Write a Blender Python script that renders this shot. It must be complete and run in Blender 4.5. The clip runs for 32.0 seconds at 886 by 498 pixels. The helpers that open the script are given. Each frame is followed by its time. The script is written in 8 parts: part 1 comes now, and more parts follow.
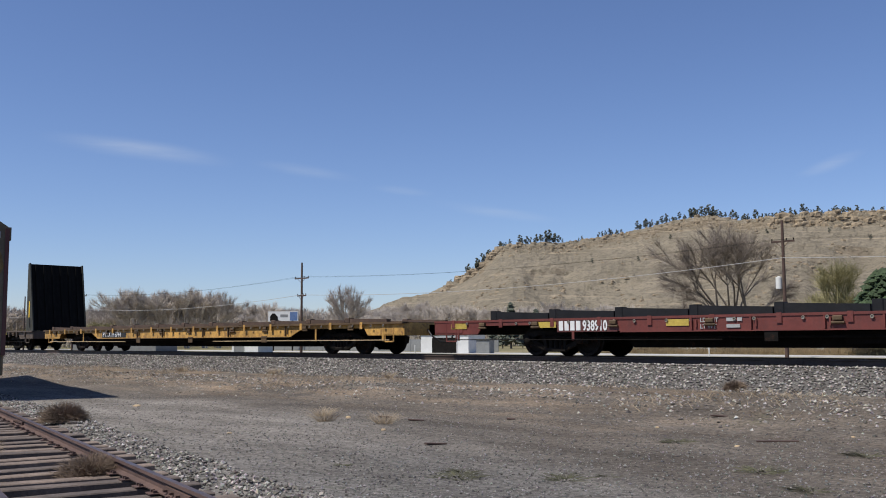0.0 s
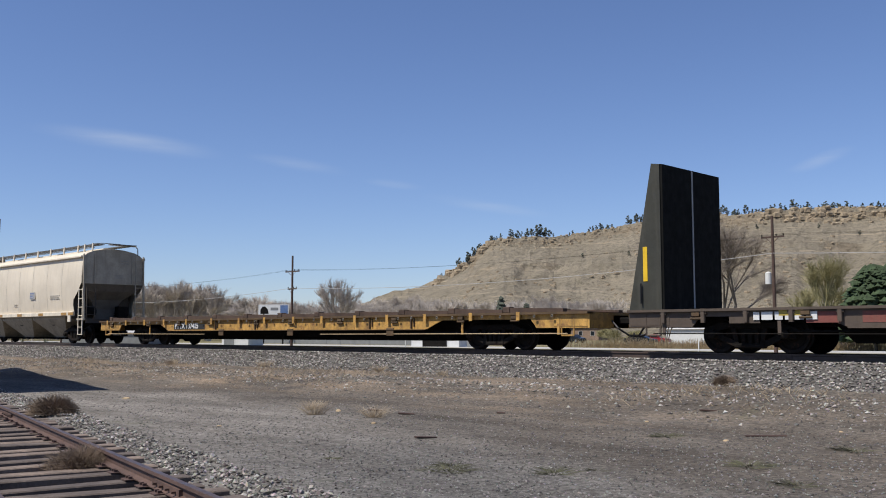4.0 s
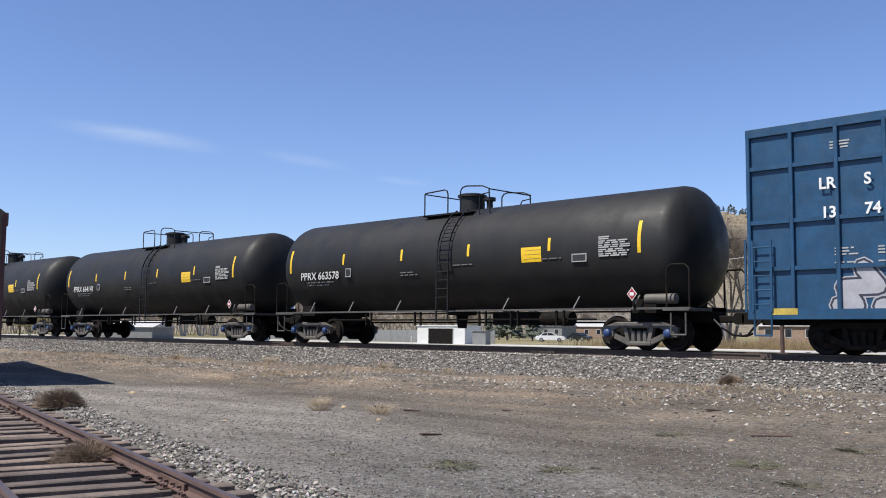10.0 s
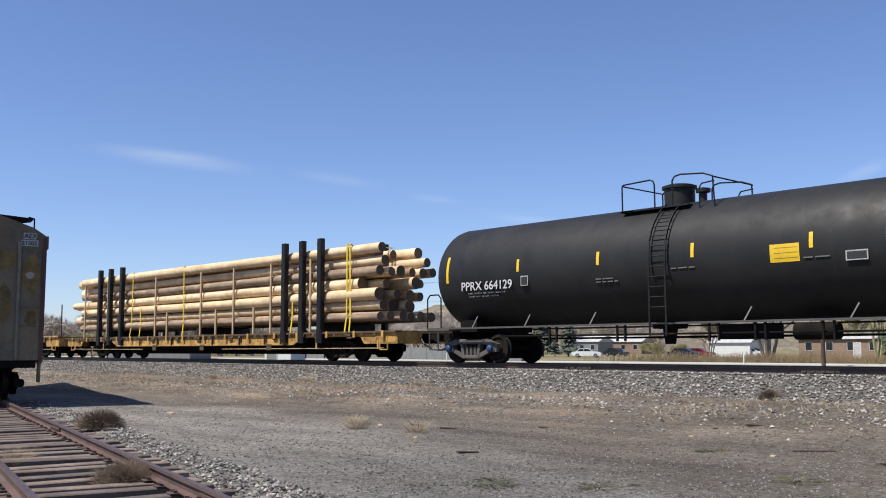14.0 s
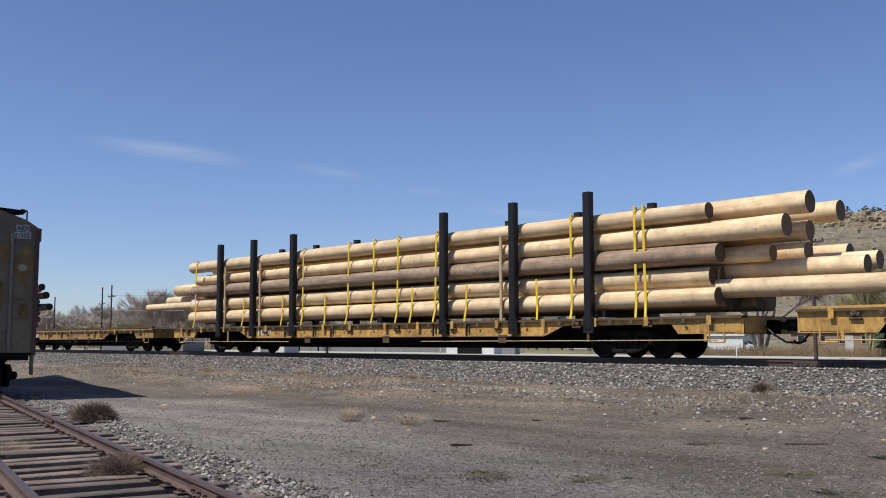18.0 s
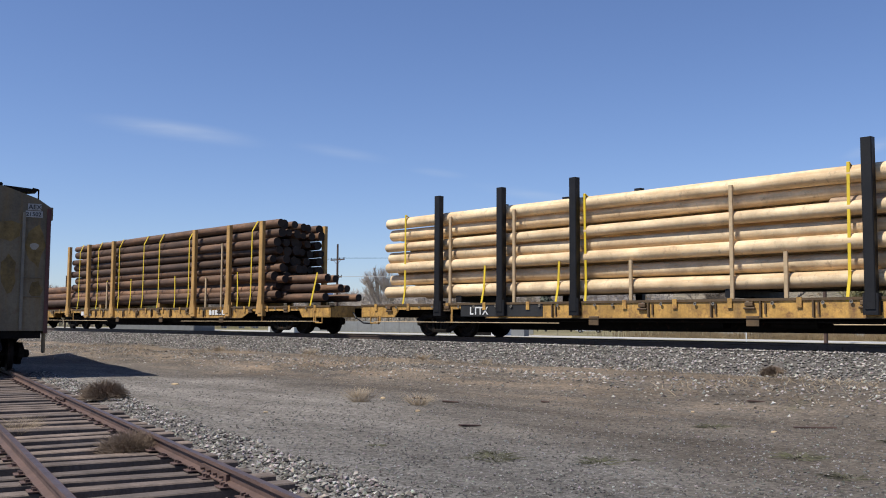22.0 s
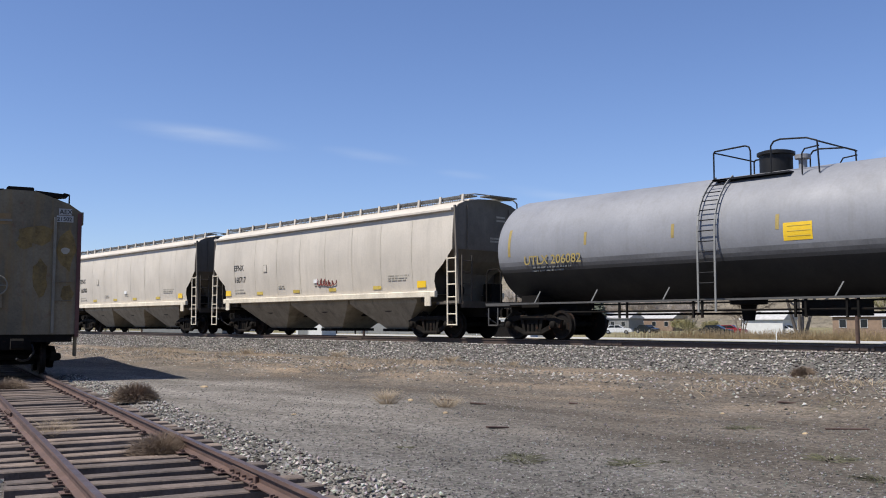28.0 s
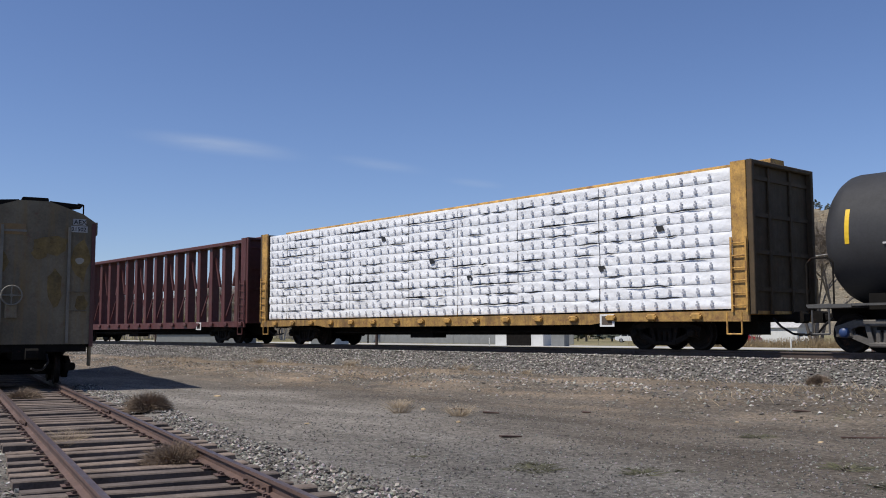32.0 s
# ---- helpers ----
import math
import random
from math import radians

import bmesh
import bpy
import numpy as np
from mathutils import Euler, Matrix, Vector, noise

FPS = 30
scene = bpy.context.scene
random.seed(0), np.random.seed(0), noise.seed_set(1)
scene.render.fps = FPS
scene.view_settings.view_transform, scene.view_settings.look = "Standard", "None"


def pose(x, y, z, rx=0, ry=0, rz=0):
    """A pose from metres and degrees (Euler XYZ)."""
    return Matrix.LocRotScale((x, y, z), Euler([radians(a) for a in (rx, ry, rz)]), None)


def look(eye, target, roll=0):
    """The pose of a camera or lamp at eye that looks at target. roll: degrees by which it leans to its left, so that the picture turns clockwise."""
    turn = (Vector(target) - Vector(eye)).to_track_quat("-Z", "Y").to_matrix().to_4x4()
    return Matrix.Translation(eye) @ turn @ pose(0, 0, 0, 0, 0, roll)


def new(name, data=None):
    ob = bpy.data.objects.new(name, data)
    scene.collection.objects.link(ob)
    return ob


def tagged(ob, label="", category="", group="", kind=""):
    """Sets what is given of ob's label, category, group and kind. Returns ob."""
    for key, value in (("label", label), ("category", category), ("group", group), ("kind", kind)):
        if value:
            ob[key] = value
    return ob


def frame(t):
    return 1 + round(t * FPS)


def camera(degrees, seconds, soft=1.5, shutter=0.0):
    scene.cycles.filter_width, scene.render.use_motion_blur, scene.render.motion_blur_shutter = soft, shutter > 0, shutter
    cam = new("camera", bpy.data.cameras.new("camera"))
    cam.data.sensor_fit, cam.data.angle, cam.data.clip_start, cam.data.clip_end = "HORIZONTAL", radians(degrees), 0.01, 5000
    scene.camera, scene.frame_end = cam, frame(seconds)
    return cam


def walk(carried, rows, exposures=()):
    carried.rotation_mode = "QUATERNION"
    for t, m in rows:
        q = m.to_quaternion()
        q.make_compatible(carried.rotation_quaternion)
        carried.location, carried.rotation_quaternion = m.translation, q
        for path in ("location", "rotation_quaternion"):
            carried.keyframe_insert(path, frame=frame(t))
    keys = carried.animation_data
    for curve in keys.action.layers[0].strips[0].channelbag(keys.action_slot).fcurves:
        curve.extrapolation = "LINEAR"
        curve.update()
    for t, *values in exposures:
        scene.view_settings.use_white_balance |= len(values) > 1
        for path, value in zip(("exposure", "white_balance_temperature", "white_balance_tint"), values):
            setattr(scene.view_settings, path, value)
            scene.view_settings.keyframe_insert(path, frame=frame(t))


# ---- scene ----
cam = camera(50.0, 32.0, soft=1.0)
PATH = [
    (0.0, pose(0, 0, 1.5, 95.480, 0.240, 44.980)),
    (0.5, pose(0, 0, 1.5, 95.409, 0.186, 45.102)),
    (1.0, pose(0, 0, 1.5, 95.433, 0.195, 45.233)),
    (1.5, pose(0, 0, 1.5, 95.362, 0.175, 45.129)),
    (2.0, pose(0, 0, 1.5, 95.301, -0.005, 44.727)),
    (2.5, pose(0, 0, 1.5, 95.307, -0.010, 44.644)),
    (3.0, pose(0, 0, 1.5, 95.137, -0.147, 44.537)),
    (3.5, pose(0, 0, 1.5, 95.078, -0.032, 44.422)),
    (5.5, pose(0, 0, 1.5, 95.258, 0.153, 44.513)),
    (6.0, pose(0, 0, 1.5, 95.411, 0.426, 44.328)),
    (6.5, pose(0, 0, 1.5, 95.662, 0.429, 44.357)),
    (7.0, pose(0, 0, 1.5, 95.428, 0.213, 44.735)),
    (7.5, pose(0, 0, 1.5, 95.182, 0.322, 45.127)),
    (8.0, pose(0, 0, 1.5, 94.960, 0.059, 45.084)),
    (8.5, pose(0, 0, 1.5, 94.817, -0.092, 45.000)),
    (9.0, pose(0, 0, 1.5, 94.887, 0.329, 44.914)),
    (9.5, pose(0, 0, 1.5, 94.800, -0.341, 44.734)),
    (10.0, pose(0, 0, 1.5, 94.937, -0.484, 44.763)),
    (10.5, pose(0, 0, 1.5, 95.134, -0.330, 44.789)),
    (11.0, pose(0, 0, 1.5, 95.427, -0.068, 44.902)),
    (11.5, pose(0, 0, 1.5, 95.632, -0.073, 44.897)),
    (12.0, pose(0, 0, 1.5, 95.873, -0.066, 45.267)),
    (12.5, pose(0, 0, 1.5, 95.968, -0.011, 45.576)),
    (13.0, pose(0, 0, 1.5, 95.972, 0.004, 45.978)),
    (13.5, pose(0, 0, 1.5, 96.051, 0.122, 46.356)),
    (14.0, pose(0, 0, 1.5, 95.961, 0.177, 46.881)),
    (14.5, pose(0, 0, 1.5, 95.801, 0.279, 47.037)),
    (15.0, pose(0, 0, 1.5, 95.627, 0.379, 46.983)),
    (15.5, pose(0, 0, 1.5, 95.428, 0.117, 46.844)),
    (17.5, pose(0, 0, 1.5, 95.518, 0.215, 46.696)),
    (18.0, pose(0, 0, 1.5, 95.535, 0.111, 46.502)),
    (18.5, pose(0, 0, 1.5, 95.522, 0.060, 46.515)),
    (19.0, pose(0, 0, 1.5, 95.590, -0.022, 46.574)),
    (19.5, pose(0, 0, 1.5, 95.590, 0.012, 46.903)),
    (20.0, pose(0, 0, 1.5, 95.460, -0.063, 46.972)),
    (20.5, pose(0, 0, 1.5, 95.045, -0.097, 46.950)),
    (21.0, pose(0, 0, 1.5, 94.944, -0.083, 47.120)),
    (21.5, pose(0, 0, 1.5, 94.662, -0.168, 47.078)),
    (22.0, pose(0, 0, 1.5, 94.409, -0.297, 47.061)),
    (22.5, pose(0, 0, 1.5, 94.175, -0.118, 46.927)),
    (23.0, pose(0, 0, 1.5, 94.093, -0.158, 47.027)),
    (23.5, pose(0, 0, 1.5, 94.065, 0.014, 47.487)),
    (24.0, pose(0, 0, 1.5, 93.921, -0.127, 47.767)),
    (24.5, pose(0, 0, 1.5, 93.895, -0.054, 47.810)),
    (26.5, pose(0, 0, 1.5, 93.723, 0.016, 48.114)),
    (27.0, pose(0, 0, 1.5, 94.127, 0.134, 48.185)),
    (27.5, pose(0, 0, 1.5, 94.185, 0.176, 48.368)),
    (28.0, pose(0, 0, 1.5, 94.519, -0.043, 48.685)),
    (28.5, pose(0, 0, 1.5, 94.632, -0.033, 48.825)),
    (29.0, pose(0, 0, 1.5, 94.797, 0.049, 48.867)),
    (29.5, pose(0, 0, 1.5, 94.900, 0.009, 48.742)),
    (30.0, pose(0, 0, 1.5, 94.898, 0.302, 48.888)),
    (30.5, pose(0, 0, 1.5, 94.945, 0.092, 49.133)),
    (31.0, pose(0, 0, 1.5, 95.068, 0.050, 49.221)),
    (31.5, pose(0, 0, 1.5, 95.217, -0.001, 49.269)),
    (32.0, pose(0, 0, 1.5, 95.049, 0.100, 49.447)),
]
EXPOSURES = [(0.0, 0.1), (3.5, 0.12), (6.0, 0.16), (7.0, 0.06), (8.0, 0.38), (9.0, 0.48), (11.0, 0.52), (13.0, 0.52), (14.0, 0.42), (15.0, 0.27), (18.0, 0.1), (20.0, 0.09), (21.0, 0.23), (22.0, 0.21), (23.0, 0.32), (24.0, 0.46), (24.5, 0.47), (26.5, 0.47), (27.0, 0.47), (28.0, 0.35), (29.0, 0.17), (30.0, 0.14), (30.6, 0.24), (31.0, 0.27), (31.5, 0.12), (32.0, 0.02)]
walk(cam, PATH, exposures=EXPOSURES)

# ---------- light ----------
SUN = Vector((-0.165, -0.515, 0.841)).normalized()
world = bpy.data.worlds.new("sky")
scene.world = world
world.use_nodes = True
wn, wl = world.node_tree.nodes, world.node_tree.links
wn.clear()
sky = wn.new("ShaderNodeTexSky")
sky.sky_type, sky.sun_disc = "NISHITA", False
sky.sun_elevation = math.asin(SUN.z)
sky.sun_rotation = math.atan2(SUN.x, SUN.y)
sky.altitude, sky.air_density, sky.dust_density, sky.ozone_density = 1000, 1.0, 0.6, 2.5
sky_out = wn.new("ShaderNodeOutputWorld")
sky_bg = wn.new("ShaderNodeBackground")
sky_bg.inputs["Strength"].default_value = 0.085
# thin wisps of cirrus, by direction
wc = wn.new("ShaderNodeTexCoord")
wmap = wn.new("ShaderNodeMapping")
wmap.inputs["Rotation"].default_value = (0, 0, radians(-6))
wmap.inputs["Scale"].default_value = (3.0, 3.0, 26)
wnoise = wn.new("ShaderNodeTexNoise")
wnoise.inputs["Scale"].default_value, wnoise.inputs["Detail"].default_value = 2.6, 6
wl.new(wc.outputs["Generated"], wmap.inputs["Vector"])
wl.new(wmap.outputs["Vector"], wnoise.inputs["Vector"])


def world_math(op, *values):
    nd = wn.new("ShaderNodeMath")
    nd.operation = op
    for k, v in enumerate(values):
        if isinstance(v, (int, float)):
            nd.inputs[k].default_value = v
        else:
            wl.new(v, nd.inputs[k])
    return nd.outputs[0]


def world_dot(v):
    nd = wn.new("ShaderNodeVectorMath")
    nd.operation, nd.inputs[1].default_value = "DOT_PRODUCT", v
    wl.new(wc.outputs["Generated"], nd.inputs[0])
    return nd.outputs["Value"]


# each wisp: bearing left of +y, height, half length, half width, tilt (degrees), strength
wfac = 0.0
for az, el, wa, wb, tilt, amount in ((62.9, 11.0, 6.0, 0.75, -5, 0.24), (53.2, 10.1, 3.6, 0.50, -8, 0.16), (47.4, 9.0, 2.2, 0.35, -6, 0.10), (41.8, 7.7, 4.6, 0.50, -9, 0.12), (22.5, 9.7, 2.2, 0.50, 18, 0.22)):
    ca, sa, ce, se = math.cos(radians(az)), math.sin(radians(az)), math.cos(radians(el)), math.sin(radians(el))
    along, upward = Vector((ca, sa, 0)), Vector((sa * se, -ca * se, ce))
    tc_, ts_ = math.cos(radians(tilt)), math.sin(radians(tilt))
    middle = Vector((-sa * ce, ca * ce, se))
    ta, tb = along * tc_ + upward * ts_, upward * tc_ - along * ts_
    ua = world_math("DIVIDE", world_dot(ta), radians(wa))
    ub = world_math("DIVIDE", world_dot(tb), radians(wb))
    d2 = world_math("ADD", world_math("MULTIPLY", ua, ua), world_math("MULTIPLY", ub, ub))
    front = world_math("GREATER_THAN", world_dot(middle), 0.0)
    blob = world_math("MULTIPLY", world_math("POWER", world_math("MAXIMUM", world_math("SUBTRACT", 1.0, d2), 0.0), 2.2), front)
    wfac = world_math("ADD", wfac, world_math("MULTIPLY", blob, amount))
wmix = wn.new("ShaderNodeMixRGB")
wmix.inputs["Color2"].default_value = (7.5, 8.0, 8.6, 1)
grainy = world_math("MINIMUM", world_math("MULTIPLY", world_math("MAXIMUM", world_math("SUBTRACT", wnoise.outputs["Fac"], 0.28), 0.0), 2.6), 1.0)
wl.new(world_math("MULTIPLY", wfac, grainy), wmix.inputs["Fac"])
# the deep blue of dry spring air
wtint = wn.new("ShaderNodeMixRGB")
wtint.blend_type, wtint.inputs["Fac"].default_value = "MULTIPLY", 1.0
wtint.inputs["Color2"].default_value = (1.0, 1.05, 1.29, 1)
wl.new(sky.outputs["Color"], wtint.inputs["Color1"])
wl.new(wtint.outputs["Color"], wmix.inputs["Color1"])
wl.new(wmix.outputs["Color"], sky_bg.inputs["Color"])
wl.new(sky_bg.outputs["Background"], sky_out.inputs["Surface"])
sun_data = bpy.data.lights.new("sun", "SUN")
sun_data.energy, sun_data.angle, sun_data.color = 4.8, radians(0.53), (1.0, 0.95, 0.87)
sun_ob = new("sun", sun_data)
sun_ob.matrix_world = look((0, 0, 60), Vector((0, 0, 60)) - SUN)

# ---------- numbers of the plan ----------
RAIL_Z = 1.04            # top of the main line's rails
TRACK_Y = 21.65          # its centre line, along x
SIDING_P, SIDING_A = Vector((0.444, 1.93, 0.0)), 167.05
SIDING_Z = 0.16          # top of the siding's rails
rng = random.Random(7)


def train_x(t):
    """How far the train has run at t, from where it stands at 15 s."""
    return 15.3765 * (t - 15) + 0.01932 * (t - 15) ** 2


# ---------- materials ----------
def mat(name, col, rough=0.6, metal=0.0, var=0.18, scale=2.0, streak=0.0, dirt=(0.12, 0.09, 0.06), rust=0.0,
        bump=0.15, fine=18.0, spec=0.5, piece=0.0, coat=0.0, along=False):
    """A painted, wooden or stony surface: broad and fine variation, runs of dirt, rust and relief."""
    m = bpy.data.materials.new(name)
    m.use_nodes = True
    n, l = m.node_tree.nodes, m.node_tree.links
    bsdf = n["Principled BSDF"]
    tc, oi = n.new("ShaderNodeTexCoord"), n.new("ShaderNodeObjectInfo")
    add = n.new("ShaderNodeVectorMath")
    add.operation = "MULTIPLY_ADD"
    add.inputs[1].default_value = (1, 1, 1)
    mul = n.new("ShaderNodeMath")
    mul.operation, mul.inputs[1].default_value = "MULTIPLY", 43.0
    l.new(oi.outputs["Random"], mul.inputs[0])
    l.new(tc.outputs["Object"], add.inputs[0])
    l.new(mul.outputs[0], add.inputs[2])
    vec = add.outputs[0]

    def noise_tex(s, detail, rough_=0.6, stretch=None):
        t = n.new("ShaderNodeTexNoise")
        t.inputs["Scale"].default_value, t.inputs["Detail"].default_value, t.inputs["Roughness"].default_value = s, detail, rough_
        src = vec
        if stretch:
            mp = n.new("ShaderNodeMapping")
            mp.inputs["Scale"].default_value = stretch
            l.new(vec, mp.inputs["Vector"])
            src = mp.outputs["Vector"]
        l.new(src, t.inputs["Vector"])
        return t.outputs["Fac"]

    def ramp(fac, p0, p1, c0=(0, 0, 0, 1), c1=(1, 1, 1, 1)):
        r = n.new("ShaderNodeValToRGB")
        r.color_ramp.elements[0].position, r.color_ramp.elements[1].position = p0, p1
        r.color_ramp.elements[0].color, r.color_ramp.elements[1].color = c0, c1
        l.new(fac, r.inputs["Fac"])
        return r.outputs["Color"]

    def mix(fac, a, b, mode="MIX"):
        x = n.new("ShaderNodeMixRGB")
        x.blend_type = mode
        for key, v in (("Fac", fac), ("Color1", a), ("Color2", b)):
            if isinstance(v, (int, float)):
                x.inputs[key].default_value = v
            elif isinstance(v, tuple):
                x.inputs[key].default_value = v if len(v) == 4 else (*v, 1)
            else:
                l.new(v, x.inputs[key])
        return x.outputs["Color"]

    # base colours a tenth darker, so shade falls deeper under the strong sun
    col = tuple(0.90 * c for c in col)
    lo = tuple(max(0.0, c * (1 - var)) for c in col)
    hi = tuple(min(1.0, c * (1 + var)) for c in col)
    base = mix(ramp(noise_tex(scale, 6), 0.32, 0.68), lo, hi)
    fine_fac = noise_tex(fine, 4)
    base = mix(0.5 * var, base, ramp(fine_fac, 0.3, 0.7), "OVERLAY")
    if piece:
        base = mix(1.0, base, ramp(oi.outputs["Random"], 0.0, 1.0, (1 - piece,) * 3 + (1,), (1 + piece * 0.3, 1 + piece * 0.2, 1, 1)), "MULTIPLY")
    if streak:
        st = ramp(noise_tex(1.0, 5, 0.65, (0.45, 7.0, 7.0) if along else (4.0, 4.0, 0.35)), 0.40 if along else 0.50, 0.66 if along else 0.80, (0, 0, 0, 1), (streak, streak, streak, 1))
        base = mix(st, base, (*dirt, 1))
    if rust:
        ru = ramp(noise_tex(5.5, 8, 0.72), 0.62 - 0.12 * rust, 0.70, (0, 0, 0, 1), (min(1, rust),) * 3 + (1,))
        base = mix(ru, base, (0.13, 0.055, 0.03, 1))
    l.new(base, bsdf.inputs["Base Color"])
    rr = ramp(noise_tex(scale * 2.3, 4), 0.3, 0.7, (max(0.03, rough - 0.10),) * 3 + (1,), (min(1, rough + 0.12),) * 3 + (1,))
    l.new(rr, bsdf.inputs["Roughness"])
    bsdf.inputs["Metallic"].default_value = metal
    bsdf.inputs["Specular IOR Level"].default_value = spec
    bsdf.inputs["Coat Weight"].default_value = coat
    if bump:
        b = n.new("ShaderNodeBump")
        b.inputs["Strength"].default_value, b.inputs["Distance"].default_value = bump, 0.02
        l.new(fine_fac, b.inputs["Height"])
        l.new(b.outputs["Normal"], bsdf.inputs["Normal"])
    return m


YEL = mat("yellow paint", (0.50, 0.285, 0.070), 0.65, streak=0.95, rust=0.95, var=0.35, dirt=(0.13, 0.08, 0.035))
GRIMEDGE = mat("grimed deck edge", (0.10, 0.062, 0.028), 0.75, streak=0.5, rust=0.6, var=0.35, dirt=(0.05, 0.035, 0.02))
RINGM = mat("bare tie-down ring", (0.30, 0.27, 0.22), 0.5, metal=0.4, rust=0.3)
# near-black that carries the shade of the hopper ends in its colour
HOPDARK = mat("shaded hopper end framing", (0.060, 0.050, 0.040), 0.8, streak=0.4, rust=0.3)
# roof-walk grey, darkened to paint in the shade of its underside
WALKUNDER = mat("walkway grating with underside shade", (0.16, 0.155, 0.145), 0.7, var=0.25)
PATCHG = mat("grey repaint patch", (0.40, 0.385, 0.35), 0.6, var=0.1, bump=0.0)
FADEBLK = mat("faded black stencil", (0.36, 0.33, 0.27), 0.7, var=0.2, bump=0.0)
REFLBR = mat("brown-orange reflector", (0.36, 0.20, 0.05), 0.6, var=0.2, bump=0.0)
YEL_BOX = mat("boxcar yellow paint", (0.70, 0.425, 0.115), 0.55, streak=0.6, rust=0.3, var=0.14, dirt=(0.22, 0.13, 0.06))
# yellow with the end's shade mixed in; also colours a rusty plate
YEL_END = mat("shade-dark end paint and rust plate", (0.22, 0.135, 0.05), 0.6, streak=0.7, rust=0.4)
BLUE = mat("blue paint", (0.0105, 0.058, 0.128), 0.45, streak=0.35, var=0.22, dirt=(0.03, 0.06, 0.09), bump=0.1)
RED = mat("oxide red paint", (0.145, 0.032, 0.024), 0.6, streak=0.5, rust=0.25, dirt=(0.05, 0.025, 0.02))
MAROON = mat("dark maroon paint", (0.085, 0.022, 0.020), 0.6, streak=0.4, rust=0.3)
DARKRED = mat("faded red panel", (0.20, 0.06, 0.045), 0.7, streak=0.4)
GREENP = mat("faded green panel", (0.06, 0.11, 0.075), 0.7, streak=0.4)
# rusty brown, darkened further to paint in the shade on the end
CBEND = mat("rusty end wall with painted shade", (0.070, 0.046, 0.022), 0.8, streak=0.5, rust=0.5)
RISER = mat("blackened timber riser", (0.075, 0.046, 0.032), 0.85, var=0.35, streak=0.3)
BROWN = mat("brown grimy steel", (0.085, 0.062, 0.045), 0.7, streak=0.4, rust=0.3)
BLACKTANK = mat("black tank paint", (0.017, 0.0168, 0.0166), 0.55, spec=0.28, streak=0.22, var=0.25, scale=0.7, dirt=(0.045, 0.04, 0.034), bump=0.05)
DUSTYTANK = mat("dusty black tank paint", (0.040, 0.040, 0.042), 0.6, spec=0.25, streak=0.25, var=0.2, scale=0.7, dirt=(0.02, 0.02, 0.02), bump=0.05)
GLOSSTANK = mat("new black tank paint", (0.006, 0.007, 0.009), 0.36, var=0.1, scale=0.4, fine=2.0, bump=0.0)
FADEYEL = mat("faded yellow stencil", (0.30, 0.225, 0.07), 0.7, var=0.25, bump=0.0)
GREYTANK = mat("grey tank paint", (0.232, 0.236, 0.252), 0.55, streak=0.35, scale=0.6, var=0.12, dirt=(0.12, 0.11, 0.10), bump=0.05)
WHITEHOP = mat("cream hopper paint", (0.70, 0.615, 0.48), 0.55, streak=0.38, scale=0.5, var=0.10, dirt=(0.36, 0.32, 0.25), bump=0.06)
HOPSILL = mat("hopper sill paint", (0.70, 0.625, 0.49), 0.55, streak=0.35, dirt=(0.30, 0.22, 0.14))
HOPLOW = mat("grimy hopper chute", (0.34, 0.295, 0.22), 0.7, streak=0.6, dirt=(0.06, 0.05, 0.04))
# darker than the side paint: the unlit end's shade is in the colour
HOPEND = mat("grimy hopper end with shade", (0.42, 0.365, 0.275), 0.65, streak=0.6, dirt=(0.16, 0.12, 0.08))
PARKED = mat("rusty grey parked hopper", (0.155, 0.128, 0.084), 0.75, streak=0.8, rust=0.5, scale=0.8, var=0.3, dirt=(0.20, 0.12, 0.03))
DOORBLK = mat("black door paint", (0.0075, 0.0075, 0.0085), 0.6, spec=0.12, var=0.3, streak=0.15, dirt=(0.05, 0.045, 0.04))
GREYHOP = mat("grey-cream hopper paint", (0.56, 0.505, 0.425), 0.55, streak=0.38, scale=0.5, var=0.10, dirt=(0.30, 0.27, 0.22), bump=0.06)
RAILGREY = mat("dull side rail", (0.075, 0.072, 0.068), 0.6, var=0.25)
# three steps from grey to black: grime plus painted shade of the belly
GRIMESHADE2 = mat("tank paint with middling grime and shade", (0.085, 0.085, 0.09), 0.55, var=0.3, scale=0.8, streak=0.5, dirt=(0.06, 0.06, 0.06), bump=0.05)
GRIMESHADE1 = mat("tank paint with light grime and shade", (0.150, 0.151, 0.158), 0.55, var=0.25, scale=0.8, streak=0.5, dirt=(0.09, 0.09, 0.09), bump=0.05)
GRIMESHADE3 = mat("tank paint with heavy grime and shade", (0.042, 0.042, 0.044), 0.55, var=0.3, scale=0.8, streak=0.5, dirt=(0.03, 0.03, 0.03), bump=0.05)
PATCHB = mat("blue-grey repaint patch", (0.33, 0.34, 0.38), 0.6, var=0.15, bump=0.0)
TANKW = mat("tank stencil white", (0.52, 0.52, 0.51), 0.65, var=0.15, bump=0.0)
HOPSEAM = mat("dusty hopper seam", (0.46, 0.415, 0.335), 0.7, var=0.2)
BLACK = mat("black steel", (0.010, 0.010, 0.011), 0.55, spec=0.3, var=0.3, rust=0.1)
# grimy and near black, so the shade below the cars is in the colour
UNDER = mat("underframe grime and shade", (0.009, 0.008, 0.007), 0.9, spec=0.15, var=0.3, rust=0.3)
BULKSIDE = mat("grey-green bulkhead side", (0.034, 0.034, 0.024), 0.7, streak=0.4, dirt=(0.10, 0.09, 0.07))
